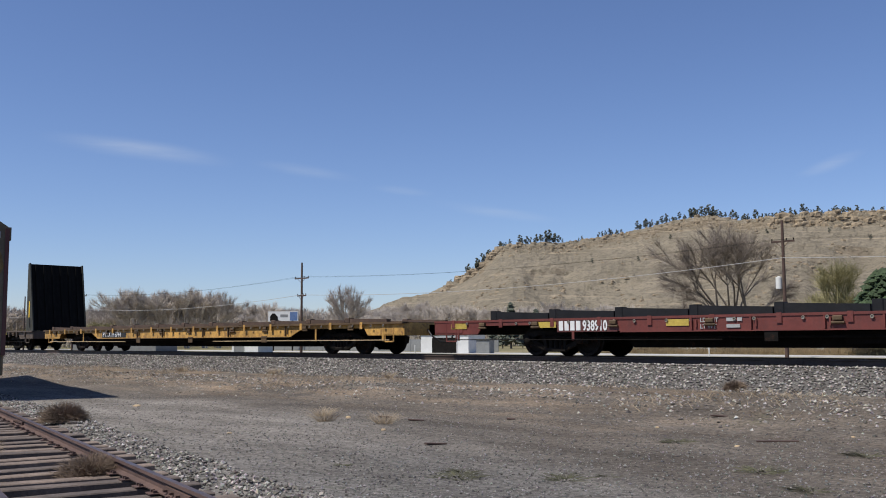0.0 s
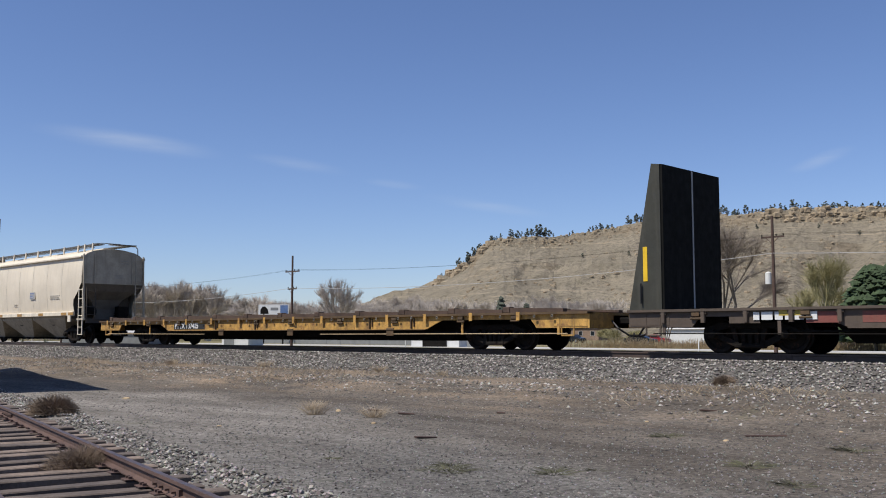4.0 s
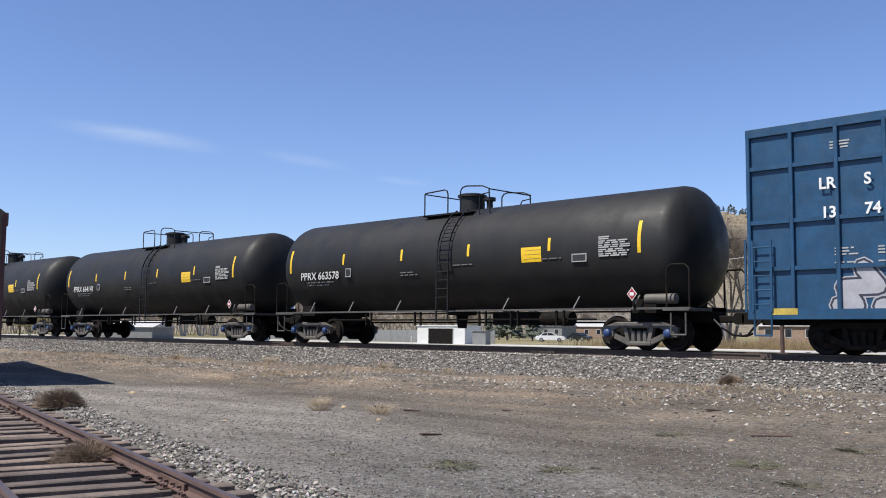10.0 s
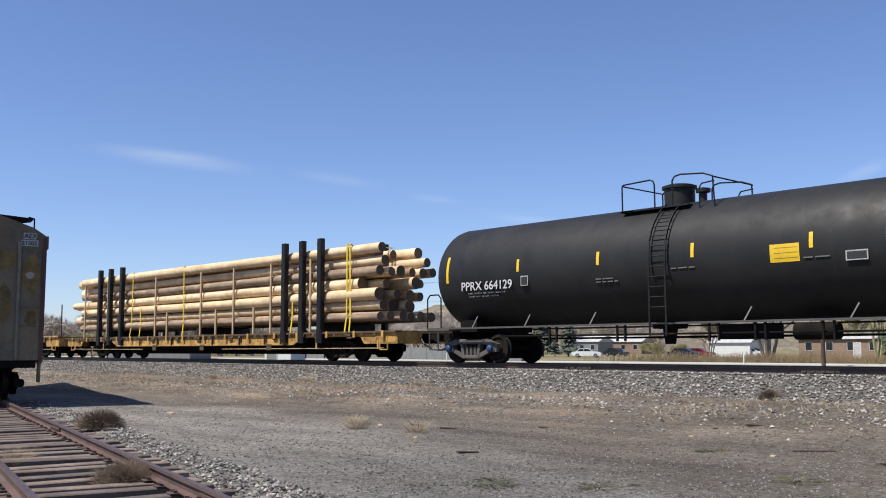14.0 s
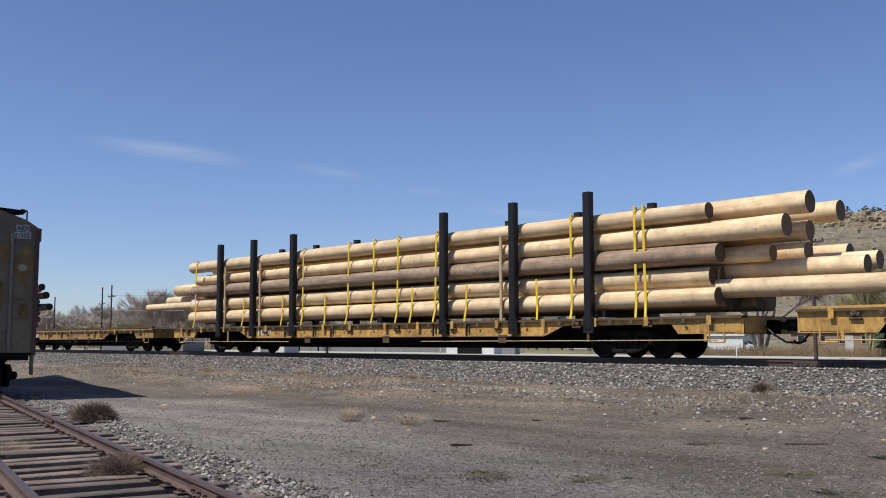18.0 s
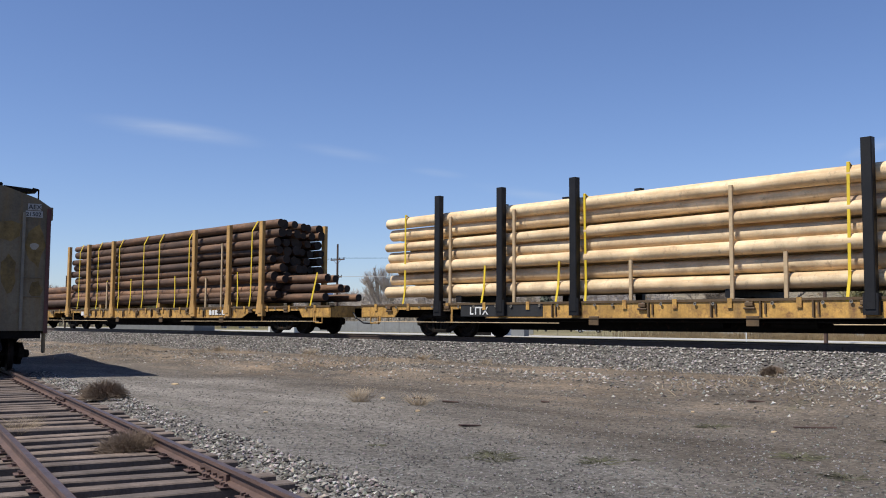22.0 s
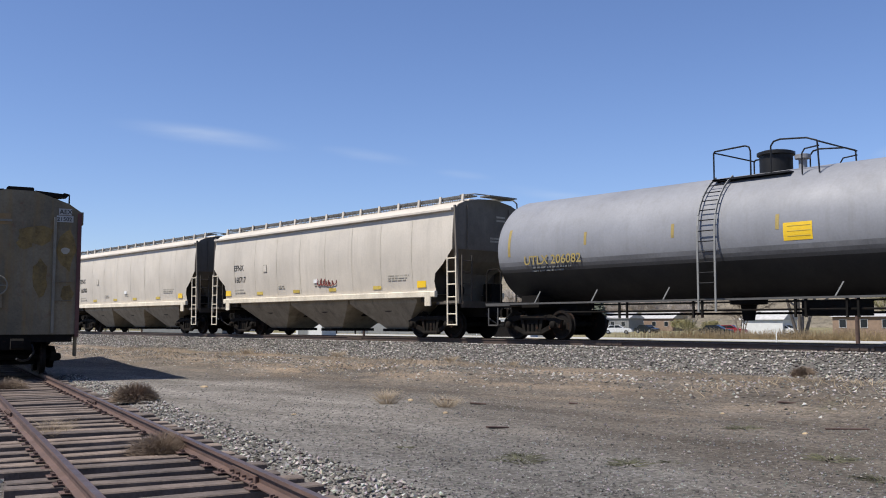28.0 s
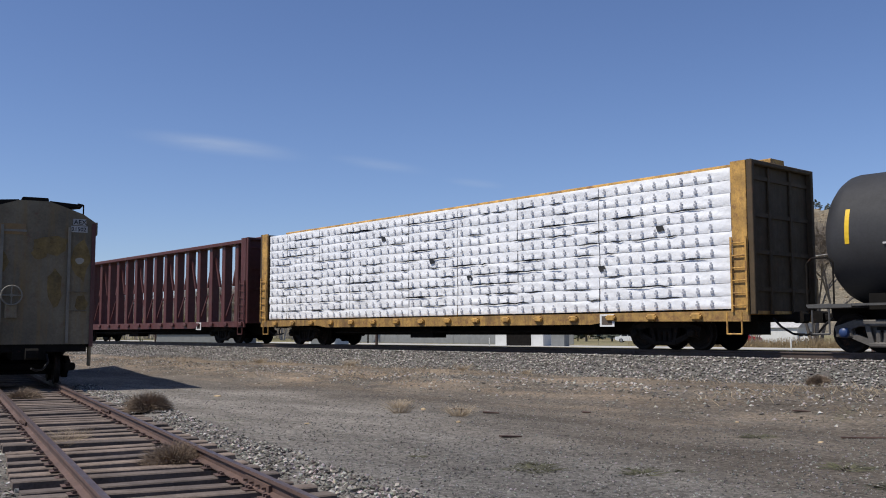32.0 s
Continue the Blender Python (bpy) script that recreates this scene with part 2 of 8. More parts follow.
BULK = mat("black bulkhead paint", (0.008, 0.008, 0.0075), 0.8, spec=0.10, streak=0.2, dirt=(0.05, 0.045, 0.04))
CASTGREY = mat("grey truck casting", (0.095, 0.086, 0.076), 0.6, var=0.35, rust=0.3)
# castings and wheels darkened to stand for the shade under the decks
STEEL = mat("truck casting", (0.014, 0.012, 0.010), 0.8, spec=0.12, var=0.35, rust=0.4, dirt=(0.1, 0.08, 0.06))
WHEEL = mat("wheel steel", (0.013, 0.011, 0.010), 0.7, spec=0.15, var=0.3, rust=0.5)
CAPBLUE = mat("blue bearing cap", (0.02, 0.05, 0.15), 0.5)
GALV = mat("galvanised walkway", (0.33, 0.33, 0.33), 0.5, metal=0.6)
GREYPAINT = mat("grey handrail", (0.22, 0.22, 0.21), 0.6)
WHITE = mat("white stencil paint", (0.72, 0.72, 0.70), 0.6, var=0.08, streak=0.2, bump=0.0)
YELDIRTY = mat("dirt-brown yellow paint", (0.36, 0.215, 0.06), 0.7, streak=1.0, rust=1.3, var=0.35, dirt=(0.06, 0.04, 0.025))
POSTGREY = mat("worn grey steel post", (0.19, 0.175, 0.14), 0.7, streak=0.4)
YSTAIN = mat("yellow rust stain", (0.165, 0.112, 0.040), 0.85, var=0.4, scale=3, streak=0.6, dirt=(0.13, 0.11, 0.06), bump=0.0)
DULLW = mat("worn white stencil", (0.36, 0.36, 0.35), 0.7, var=0.2, bump=0.0)
FADEDW = mat("faded small stencil", (0.11, 0.11, 0.105), 0.7, var=0.2, bump=0.0)
TAGRED = mat("dark red tag paint", (0.22, 0.05, 0.04), 0.65, var=0.2, bump=0.0)
SLOGAN = mat("faded brown slogan paint", (0.16, 0.10, 0.04), 0.7, var=0.25, bump=0.0)
BLACKP = mat("black stencil paint", (0.02, 0.02, 0.02), 0.6, bump=0.0)
YSTRIPE = mat("yellow reflector", (0.78, 0.50, 0.02), 0.4, var=0.1, bump=0.0)
OLDYSTRIPE = mat("dull yellow reflector", (0.45, 0.33, 0.06), 0.6, var=0.25, bump=0.0)
REDP = mat("red placard", (0.30, 0.03, 0.04), 0.5, bump=0.0)
POLELIGHT = mat("peeled pine", (0.86, 0.67, 0.42), 0.75, var=0.26, scale=1.6, streak=0.70, along=True, dirt=(0.46, 0.29, 0.14), rust=0.55, fine=11, piece=0.26, bump=0.25)
POLEGREY = mat("weathered pine", (0.40, 0.29, 0.195), 0.8, var=0.35, streak=0.8, along=True, dirt=(0.12, 0.08, 0.055), rust=0.2, fine=9, piece=0.25, bump=0.3)
POLEOLD = mat("old grey-brown pole", (0.225, 0.175, 0.135), 0.85, var=0.35, fine=9, streak=0.8, along=True, dirt=(0.06, 0.042, 0.032), rust=0.2, bump=0.3)
CABLE = mat("bright cable", (0.42, 0.41, 0.40), 0.5, var=0.1, bump=0.0)
# deeper copy of the end colour, for shaded ends and slope sheets
HOPENDDARK = mat("dirt-streaked hopper end with shade", (0.13, 0.112, 0.09), 0.7, streak=0.5, dirt=(0.05, 0.04, 0.03))
# weathered ends, darkened too for the shade on the sawn faces
POLEEND = mat("weathered sawn end with shade", (0.16, 0.110, 0.072), 0.8, var=0.25, fine=14, piece=0.5)
POLEDARK = mat("treated brown pole", (0.215, 0.118, 0.066), 0.7, var=0.4, scale=0.9, streak=0.7, along=True, dirt=(0.035, 0.022, 0.018), fine=9, piece=0.65, bump=0.25)
# treated ends, near black to hold the shade of the end faces
POLEDARKEND = mat("treated pole end with shade", (0.030, 0.020, 0.015), 0.85, var=0.3, piece=0.4)
STAKEWOOD = mat("yellow wooden stake", (0.50, 0.29, 0.09), 0.7, var=0.2, streak=0.3)
STRAP = mat("yellow strap", (0.72, 0.52, 0.03), 0.6, var=0.12, bump=0.0)
BAND = mat("wooden batten", (0.46, 0.34, 0.20), 0.75, var=0.2)
WRAP = mat("white lumber wrap", (0.92, 0.93, 0.95), 0.45, var=0.05, scale=6, fine=9, bump=0.8, piece=0.05)
PRINT = mat("grey printed mark", (0.40, 0.41, 0.45), 0.6, bump=0.0)
RAILM = mat("rail side rust", (0.105, 0.062, 0.048), 0.7, var=0.25, rust=0.3)
RAILTOP = mat("worn rail head", (0.15, 0.11, 0.10), 0.45, metal=0.6, var=0.15)
MAINRAIL = mat("main rail", (0.065, 0.045, 0.035), 0.6, var=0.25, rust=0.3)
TIE = mat("weathered tie", (0.178, 0.140, 0.120), 0.9, var=0.35, scale=3, fine=26, piece=0.45, bump=0.6)
POLEWOOD = mat("utility pole wood", (0.075, 0.045, 0.035), 0.85, var=0.3)
BARK = mat("grey bark", (0.15, 0.125, 0.10), 0.9, var=0.3)
# paler than real bark: the haze over the far trees is in the colour
TWIG = mat("bare twigs", (0.50, 0.44, 0.38), 0.9, var=0.25)
TWIGDARK = mat("dark bare twigs", (0.20, 0.165, 0.135), 0.9, var=0.25)
BUDS = mat("yellow-green willow twigs", (0.31, 0.28, 0.14), 0.9, var=0.3)
# green greyed and lifted to paint in the haze of distance
PINE = mat("hazed pine foliage", (0.072, 0.082, 0.060), 0.9, var=0.4, scale=1.2)
JUNIPER = mat("juniper foliage", (0.038, 0.062, 0.024), 0.9, var=0.4)
DRY = mat("dry weed", (0.40, 0.315, 0.21), 0.95, var=0.3)
TUMBLE = mat("dead tumbleweed", (0.205, 0.150, 0.105), 0.95, var=0.35)
REED = mat("dry reeds", (0.40, 0.30, 0.17), 0.95, var=0.3)
GREENW = mat("small green weed", (0.092, 0.090, 0.048), 0.9, var=0.3)
WALLW = mat("white building wall", (0.66, 0.66, 0.64), 0.7, var=0.06)
WALLG = mat("grey metal wall", (0.20, 0.205, 0.20), 0.6, var=0.12)
WALLT = mat("tan house wall", (0.25, 0.175, 0.125), 0.8, var=0.15)
ROOFG = mat("grey roof", (0.46, 0.45, 0.44), 0.7, var=0.2)
CARW = mat("white car paint", (0.78, 0.78, 0.77), 0.25, var=0.04, bump=0.0, coat=0.5)
CARR = mat("red car paint", (0.28, 0.02, 0.03), 0.3, var=0.1, bump=0.0)
GLASSD = mat("dark window glass", (0.02, 0.024, 0.028), 0.08, var=0.1, bump=0.0)
TYRE = mat("tyre rubber", (0.02, 0.02, 0.02), 0.85)
SKYPANEL = mat("billboard blue", (0.10, 0.17, 0.33), 0.6, bump=0.0)
PINK = mat("pink spray paint", (0.50, 0.16, 0.36), 0.55, bump=0.0)
SILVER = mat("silver spray paint", (0.36, 0.36, 0.385), 0.45, var=0.12, scale=4, bump=0.0)
DARKSPRAY = mat("dark spray paint", (0.03, 0.03, 0.05), 0.6, bump=0.0)
MAUVE = mat("faded maroon spray paint", (0.28, 0.115, 0.085), 0.65, var=0.4, rust=0.0, streak=0.6, dirt=(0.40, 0.28, 0.17), scale=3, bump=0.0)
PALESPRAY = mat("pale spray paint", (0.72, 0.62, 0.47), 0.6, var=0.3, streak=0.5, dirt=(0.45, 0.25, 0.08), scale=3, bump=0.0)
TEALSPRAY = mat("grey-green spray paint", (0.46, 0.385, 0.22), 0.6, var=0.25, streak=0.8, dirt=(0.50, 0.30, 0.08), scale=3, bump=0.0)
EMBRED = mat("emblem red", (0.55, 0.14, 0.05), 0.55, bump=0.0)
EMBBLUE = mat("emblem blue", (0.10, 0.16, 0.36), 0.55, bump=0.0)


# ---------- mesh helpers ----------
class Geo:
    """Vertices and faces of one part."""

    def __init__(self):
        self.v, self.f, self.s = [], [], []

    def add(self, v, f, smooth=False):
        k = len(self.v)
        self.v += [tuple(p) for p in v]
        self.f += [tuple(i + k for i in q) for q in f]
        self.s += [smooth] * len(f)
        return self

    def box(self, x0, x1, y0, y1, z0, z1, c=0.0):
        """A box, with its four long edges (along the longest side) cut by c."""
        if not c:
            return self.add([(x, y, z) for x in (x0, x1) for y in (y0, y1) for z in (z0, z1)],
                            [(0, 1, 3, 2), (4, 6, 7, 5), (0, 4, 5, 1), (2, 3, 7, 6), (0, 2, 6, 4), (1, 5, 7, 3)])
        sx, sy, sz = x1 - x0, y1 - y0, z1 - z0

        def octo(a0, a1, b0, b1):
            return [(a0 + c, b0), (a1 - c, b0), (a1, b0 + c), (a1, b1 - c), (a1 - c, b1), (a0 + c, b1), (a0, b1 - c), (a0, b0 + c)]
        if sx >= sy and sx >= sz:
            ring = [[(x, a, b) for a, b in octo(y0, y1, z0, z1)] for x in (x0, x1)]
        elif sy >= sz:
            ring = [[(a, y, b) for a, b in octo(x0, x1, z0, z1)] for y in (y0, y1)]
        else:
            ring = [[(a, b, z) for a, b in octo(x0, x1, y0, y1)] for z in (z0, z1)]
        return self.loft(ring)

    def loft(self, rings, caps=True, smooth=False, closed=True):
        n = len(rings[0])
        v = [p for r in rings for p in r]
        f = []
        for i in range(len(rings) - 1):
            for j in range(n if closed else n - 1):
                k = (j + 1) % n
                f.append((i * n + j, i * n + k, (i + 1) * n + k, (i + 1) * n + j))
        base = len(self.v)
        self.add(v, f, smooth)
        if caps and closed:
            last = base + n * (len(rings) - 1)
            self.f += [tuple(range(base, base + n)), tuple(range(last, last + n))]
            self.s += [False, False]
        return self

    def beam(self, p, q, w, d, up=(0, 0, 1)):
        """A bar of section w (along up) by d from p to q."""
        p, q = Vector(p), Vector(q)
        a = (q - p).normalized()
        u = Vector(up)
        if abs(a.dot(u)) > 0.95:
            u = Vector((1, 0, 0))
        s = a.cross(u).normalized()
        u = s.cross(a)
        return self.loft([[c + u * (i * w / 2) + s * (j * d / 2) for i, j in ((-1, -1), (1, -1), (1, 1), (-1, 1))] for c in (p, q)])

    def rod(self, p, q, r, n=6, r2=None, caps=True):
        p, q = Vector(p), Vector(q)
        a = (q - p).normalized()
        u = a.orthogonal().normalized()
        s = a.cross(u)
        ang = [2 * math.pi * k / n for k in range(n)]
        return self.loft([[c + (u * math.cos(t) + s * math.sin(t)) * rad for t in ang] for c, rad in ((p, r), (q, r if r2 is None else r2))], caps, n > 5)

    def path(self, pts, r, n=6):
        for p, q in zip(pts, pts[1:]):
            self.rod(p, q, r, n)
        return self

    def prism(self, pts, y0, y1):
        """A flat outline in x and z, drawn out along y."""
        return self.loft([[(x, y, z) for x, z in pts] for y in (y0, y1)])

    def turn(self, prof, n=24, axis="x", at=(0, 0, 0), smooth=True):
        """A profile of (along, radius) turned about an axis through at."""
        rings = []
        for a, r in prof:
            ring = []
            for k in range(n):
                c, s = math.cos(2 * math.pi * k / n) * r, math.sin(2 * math.pi * k / n) * r
                o = {"x": (a, c, s), "y": (c, a, s), "z": (c, s, a)}[axis]
                ring.append((o[0] + at[0], o[1] + at[1], o[2] + at[2]))
            rings.append(ring)
        return self.loft(rings, True, smooth)

    def mesh(self, name, material):
        me = bpy.data.meshes.new(name)
        me.from_pydata(self.v, [], self.f)
        me.polygons.foreach_set("use_smooth", self.s)
        me.materials.append(material)
        me.update()
        if any(self.s):
            me.set_sharp_from_angle(angle=radians(42))
        return me


def part(name, geo, material, parent, label="", at=None, rot=None):
    """One mesh object under a thing or a part; geo may be a mesh that others share."""
    me = geo.mesh(name, material) if isinstance(geo, Geo) else geo
    ob = new(name, me)
    ob.parent = parent
    if at:
        ob.location = at
    if rot:
        ob.rotation_euler = [radians(a) for a in rot]
    if label:
        tagged(ob, label)
    return ob


def thing(name, m, label, category, group="", kind=""):
    ob = new(name)
    ob.matrix_world = m
    return tagged(ob, label, category, group, kind)


def solid(name, geo, material, label="", category="", group="", kind="", m=None):
    ob = new(name, geo.mesh(name, material) if isinstance(geo, Geo) else geo)
    if m is not None:
        ob.matrix_world = m
    return tagged(ob, label, category, group, kind)


TEXTS = {}


def letters(text, size, material, parent, at, name="lettering", bold=0.0, width=1.0, label="", rot=(90, 0, 0)):
    """Words as a thin mesh that faces -y."""
    key = (text, size, material.name, bold, width)
    if key not in TEXTS:
        cu = bpy.data.curves.new("text", "FONT")
        cu.body, cu.size, cu.extrude, cu.offset = text, size, 0.003, bold
        cu.resolution_u = 3
        tmp = bpy.data.objects.new("text", cu)
        scene.collection.objects.link(tmp)
        me = bpy.data.meshes.new_from_object(tmp.evaluated_get(bpy.context.evaluated_depsgraph_get()))
        bpy.data.objects.remove(tmp)
        for v in me.vertices:
            v.co.x *= width
        me.materials.clear()
        me.materials.append(material)
        TEXTS[key] = me
    return part(name, TEXTS[key], material, parent, label, at, rot)


def bars(parent, x, z, w, rows, y, material, h=0.06, gap=0.05, name="stencil_text"):
    """Lines of writing too small to read, as plain bars."""
    g = Geo()
    r = random.Random(int(abs(x * 31 + z * 17) * 10))
    for k in range(rows):
        z1 = z - k * (h + gap)
        x1 = x
        end = x + w * r.uniform(0.75, 1.0)
        while x1 < end - 0.05:
            x2 = min(end, x1 + r.uniform(0.12, 0.35))
            g.box(x1, x2, y - 0.004, y + 0.004, z1 - h, z1)
            x1 = x2 + 0.05
    ob = part(name, g, material, parent)
    return tagged(ob, kind="stuff")


# ---------- ground ----------
def smooth01(a, b, x):
    t = max(0.0, min(1.0, (x - a) / (b - a)))
    return t * t * (3 - 2 * t)


def ground_z(x, y):
    """Height of the ground: a low bank carries the main line, a dip lies before it."""
    bank = 0.42 * smooth01(13.5, 18.6, y) * (1 - smooth01(24.8, 30.0, y))
    rough = 0.05 * noise.noise((x * 0.22, y * 0.22, 3.1)) + 0.02 * noise.noise((x * 1.1, y * 1.1, 7.7))
    near = 1 - smooth01(40, 80, math.hypot(x, y))
    # shallow trough under the siding's ties
    w = (x - SIDING_P.x) * math.sin(radians(SIDING_A)) - (y - SIDING_P.y) * math.cos(radians(SIDING_A))
    trough = -0.09 * (1 - smooth01(1.15, 1.6, abs(w)))
    return bank + rough * near * (0.4 if trough < -0.01 else 1) + trough * near


def mat_ground():
    m = bpy.data.materials.new("gravel and dirt lot")
    m.use_nodes = True
    n, l = m.node_tree.nodes, m.node_tree.links
    bsdf = n["Principled BSDF"]
    tc = n.new("ShaderNodeTexCoord")

    def tex(s, d, r=0.6, stretch=None):
        t = n.new("ShaderNodeTexNoise")
        t.inputs["Scale"].default_value, t.inputs["Detail"].default_value, t.inputs["Roughness"].default_value = s, d, r
        src = tc.outputs["Object"]
        if stretch:
            mp = n.new("ShaderNodeMapping")
            mp.inputs["Scale"].default_value = stretch
            l.new(src, mp.inputs["Vector"])
            src = mp.outputs["Vector"]
        l.new(src, t.inputs["Vector"])
        return t.outputs["Fac"]

    def ramp(f, p0, p1, c0=(0, 0, 0), c1=(1, 1, 1)):
        r = n.new("ShaderNodeValToRGB")
        r.color_ramp.elements[0].position, r.color_ramp.elements[1].position = p0, p1
        r.color_ramp.elements[0].color, r.color_ramp.elements[1].color = (*c0, 1), (*c1, 1)
        l.new(f, r.inputs["Fac"])
        return r.outputs["Color"]

    def mix(f, a, b, mode="MIX"):
        x = n.new("ShaderNodeMixRGB")
        x.blend_type = mode
        for k, v in (("Fac", f), ("Color1", a), ("Color2", b)):
            if isinstance(v, tuple):
                x.inputs[k].default_value = (*v, 1)
            elif isinstance(v, (int, float)):
                x.inputs[k].default_value = v
            else:
                l.new(v, x.inputs[k])
        return x.outputs["Color"]

    def maths(op, a, b):
        x = n.new("ShaderNodeMath")
        x.operation = op
        for k, v in enumerate((a, b)):
            if isinstance(v, (int, float)):
                x.inputs[k].default_value = v
            else:
                l.new(v, x.inputs[k])
        return x.outputs[0]

    sep = n.new("ShaderNodeSeparateXYZ")
    l.new(tc.outputs["Object"], sep.inputs[0])
    # gravel of the lot, with worn lanes that run with the tracks
    gravel = mix(ramp(tex(38, 3, 0.8), 0.3, 0.72), (0.070, 0.067, 0.062), (0.222, 0.212, 0.198))
    dirt = mix(ramp(tex(9, 6, 0.7), 0.3, 0.7), (0.090, 0.082, 0.072), (0.190, 0.176, 0.157))
    lane = ramp(tex(0.16, 3, 0.5, (0.5, 1.6, 1)), 0.42, 0.58)
    col = mix(lane, gravel, dirt)
    # coarse grit: single dark and light grains
    grit = n.new("ShaderNodeTexVoronoi")
    grit.inputs["Scale"].default_value = 21
    l.new(tc.outputs["Object"], grit.inputs["Vector"])
    # pale packed earth in the middle distance, to the left
    pale = mix(ramp(tex(6, 5), 0.3, 0.7), (0.185, 0.170, 0.150), (0.262, 0.240, 0.212))
    # brown, weedy strip along the foot of the bank
    side = n.new("ShaderNodeMapRange")
    side.inputs["From Min"].default_value, side.inputs["From Max"].default_value, side.inputs["To Max"].default_value = -15.0, -5.0, 4.5
    l.new(sep.outputs["X"], side.inputs["Value"])
    yy = maths("ADD", maths("ADD", sep.outputs["Y"], side.outputs[0]), maths("MULTIPLY", tex(0.35, 5, 0.7), 4.0))
    near_b = n.new("ShaderNodeMapRange")
    near_b.inputs["From Min"].default_value, near_b.inputs["From Max"].default_value = 13.2, 15.6
    l.new(yy, near_b.inputs["Value"])
    brown = mix(ramp(tex(14, 5, 0.75), 0.3, 0.7), (0.062, 0.052, 0.042), (0.158, 0.136, 0.112))
    pm = n.new("ShaderNodeMapRange")
    pm.inputs["From Min"].default_value, pm.inputs["From Max"].default_value = -6.0, -17.0
    l.new(sep.outputs["X"], pm.inputs["Value"])
    pm2 = n.new("ShaderNodeMapRange")
    pm2.inputs["From Min"].default_value, pm2.inputs["From Max"].default_value = 7.5, 10.5
    l.new(yy, pm2.inputs["Value"])
    col = mix(maths("MULTIPLY", maths("MULTIPLY", pm.outputs[0], pm2.outputs[0]), 0.85), col, pale)
    col = mix(maths("MULTIPLY", near_b.outputs[0], 0.8), col, brown)
    # straw along the bank
    straw = mix(ramp(tex(22, 4), 0.3, 0.7), (0.20, 0.148, 0.100), (0.36, 0.275, 0.19))
    st_b = n.new("ShaderNodeMapRange")
    st_b.inputs["From Min"].default_value, st_b.inputs["From Max"].default_value = 15.6, 18.0
    l.new(yy, st_b.inputs["Value"])
    straw_side = maths("ADD", maths("MULTIPLY", pm.outputs[0], 0.75), 0.15)
    col = mix(maths("MULTIPLY", maths("MULTIPLY", maths("MULTIPLY", st_b.outputs[0], straw_side), ramp(tex(0.7, 6, 0.75, (0.5, 1.6, 1)), 0.42, 0.62)), 0.85), col, straw)
    # scattered green
    green = maths("MULTIPLY", ramp(tex(0.55, 5, 0.65), 0.63, 0.72), ramp(tex(17, 3), 0.4, 0.6))
    col = mix(maths("MULTIPLY", green, 0.6), col, (0.085, 0.095, 0.04))
    # beyond the line: dry grass
    far = n.new("ShaderNodeMapRange")
    far.inputs["From Min"].default_value, far.inputs["From Max"].default_value = 25.0, 28.0
    l.new(sep.outputs["Y"], far.inputs["Value"])
    grass = mix(ramp(tex(0.08, 6, 0.7), 0.35, 0.65), (0.150, 0.150, 0.072), (0.27, 0.225, 0.135))
    col = mix(far.outputs[0], col, grass)
    gsep = n.new("ShaderNodeSeparateColor")
    l.new(grit.outputs["Color"], gsep.inputs[0])
    tone = ramp(gsep.outputs[0], 0.0, 1.0, (0.58, 0.57, 0.56), (1.42, 1.42, 1.42))
    col = mix(maths("MULTIPLY", maths("SUBTRACT", 1.0, far.outputs[0]), 0.85), col, mix(1.0, col, tone, "MULTIPLY"))
    patch = ramp(tex(0.45, 5, 0.65, (0.45, 1.5, 1)), 0.34, 0.66, (0.64, 0.62, 0.60), (1.24, 1.23, 1.22))
    col = mix(1.0, col, patch, "MULTIPLY")
    l.new(col, bsdf.inputs["Base Color"])
    bsdf.inputs["Roughness"].default_value = 0.95
    bsdf.inputs["Specular IOR Level"].default_value = 0.2
    b = n.new("ShaderNodeBump")
    b.inputs["Strength"].default_value, b.inputs["Distance"].default_value = 0.7, 0.03
    l.new(maths("ADD", tex(38, 3, 0.8), maths("MULTIPLY", gsep.outputs[0], 0.6)), b.inputs["Height"])
    l.new(b.outputs["Normal"], bsdf.inputs["Normal"])
    return m


GROUND = mat_ground()


def build_ground():
    def axis(lo, hi, mid, step, grow):
        out, x, s = [mid], mid, step
        while x < hi:
            x += s
            s = step if x < mid + 30 else s * grow
            out.append(x)
        x, s = mid, step
        while x > lo:
            x -= s
            s = step if x > mid - 45 else s * grow
            out.insert(0, x)
        return out
    xs, ys = axis(-4200, 3000, 0, 0.5, 1.16), axis(-1500, 4200, 8, 0.5, 1.16)
    v = [(x, y, ground_z(x, y)) for y in ys for x in xs]
    w = len(xs)
    f = [(j * w + i, j * w + i + 1, (j + 1) * w + i + 1, (j + 1) * w + i) for j in range(len(ys) - 1) for i in range(w - 1)]
    solid("ground", Geo().add(v, f, True), GROUND, "dry lot of grey gravel and brown dirt", "ground", kind="structure")


build_ground()

BED = mat("ballast bed", (0.105, 0.096, 0.086), 0.95, var=0.35, scale=6, fine=26, bump=1.0)


def build_ballast():
    """The crushed-stone bed under the main line."""
    g = Geo()
    y0, z1 = TRACK_Y, RAIL_Z - 0.17
    sec = [(y0 - 4.3, 0.20), (y0 - 3.2, 0.42), (y0 - 1.75, z1 - 0.02), (y0 - 1.4, z1), (y0 + 1.4, z1), (y0 + 1.75, z1 - 0.02), (y0 + 3.2, 0.42), (y0 + 4.4, 0.15), (y0, -0.3)]
    xs = [-900, -500, -300, -200, -150] + [-120 + 2.5 * k for k in range(57)] + [30, 40, 60, 100, 200]
    rings = []
    for x in xs:
        ring = []
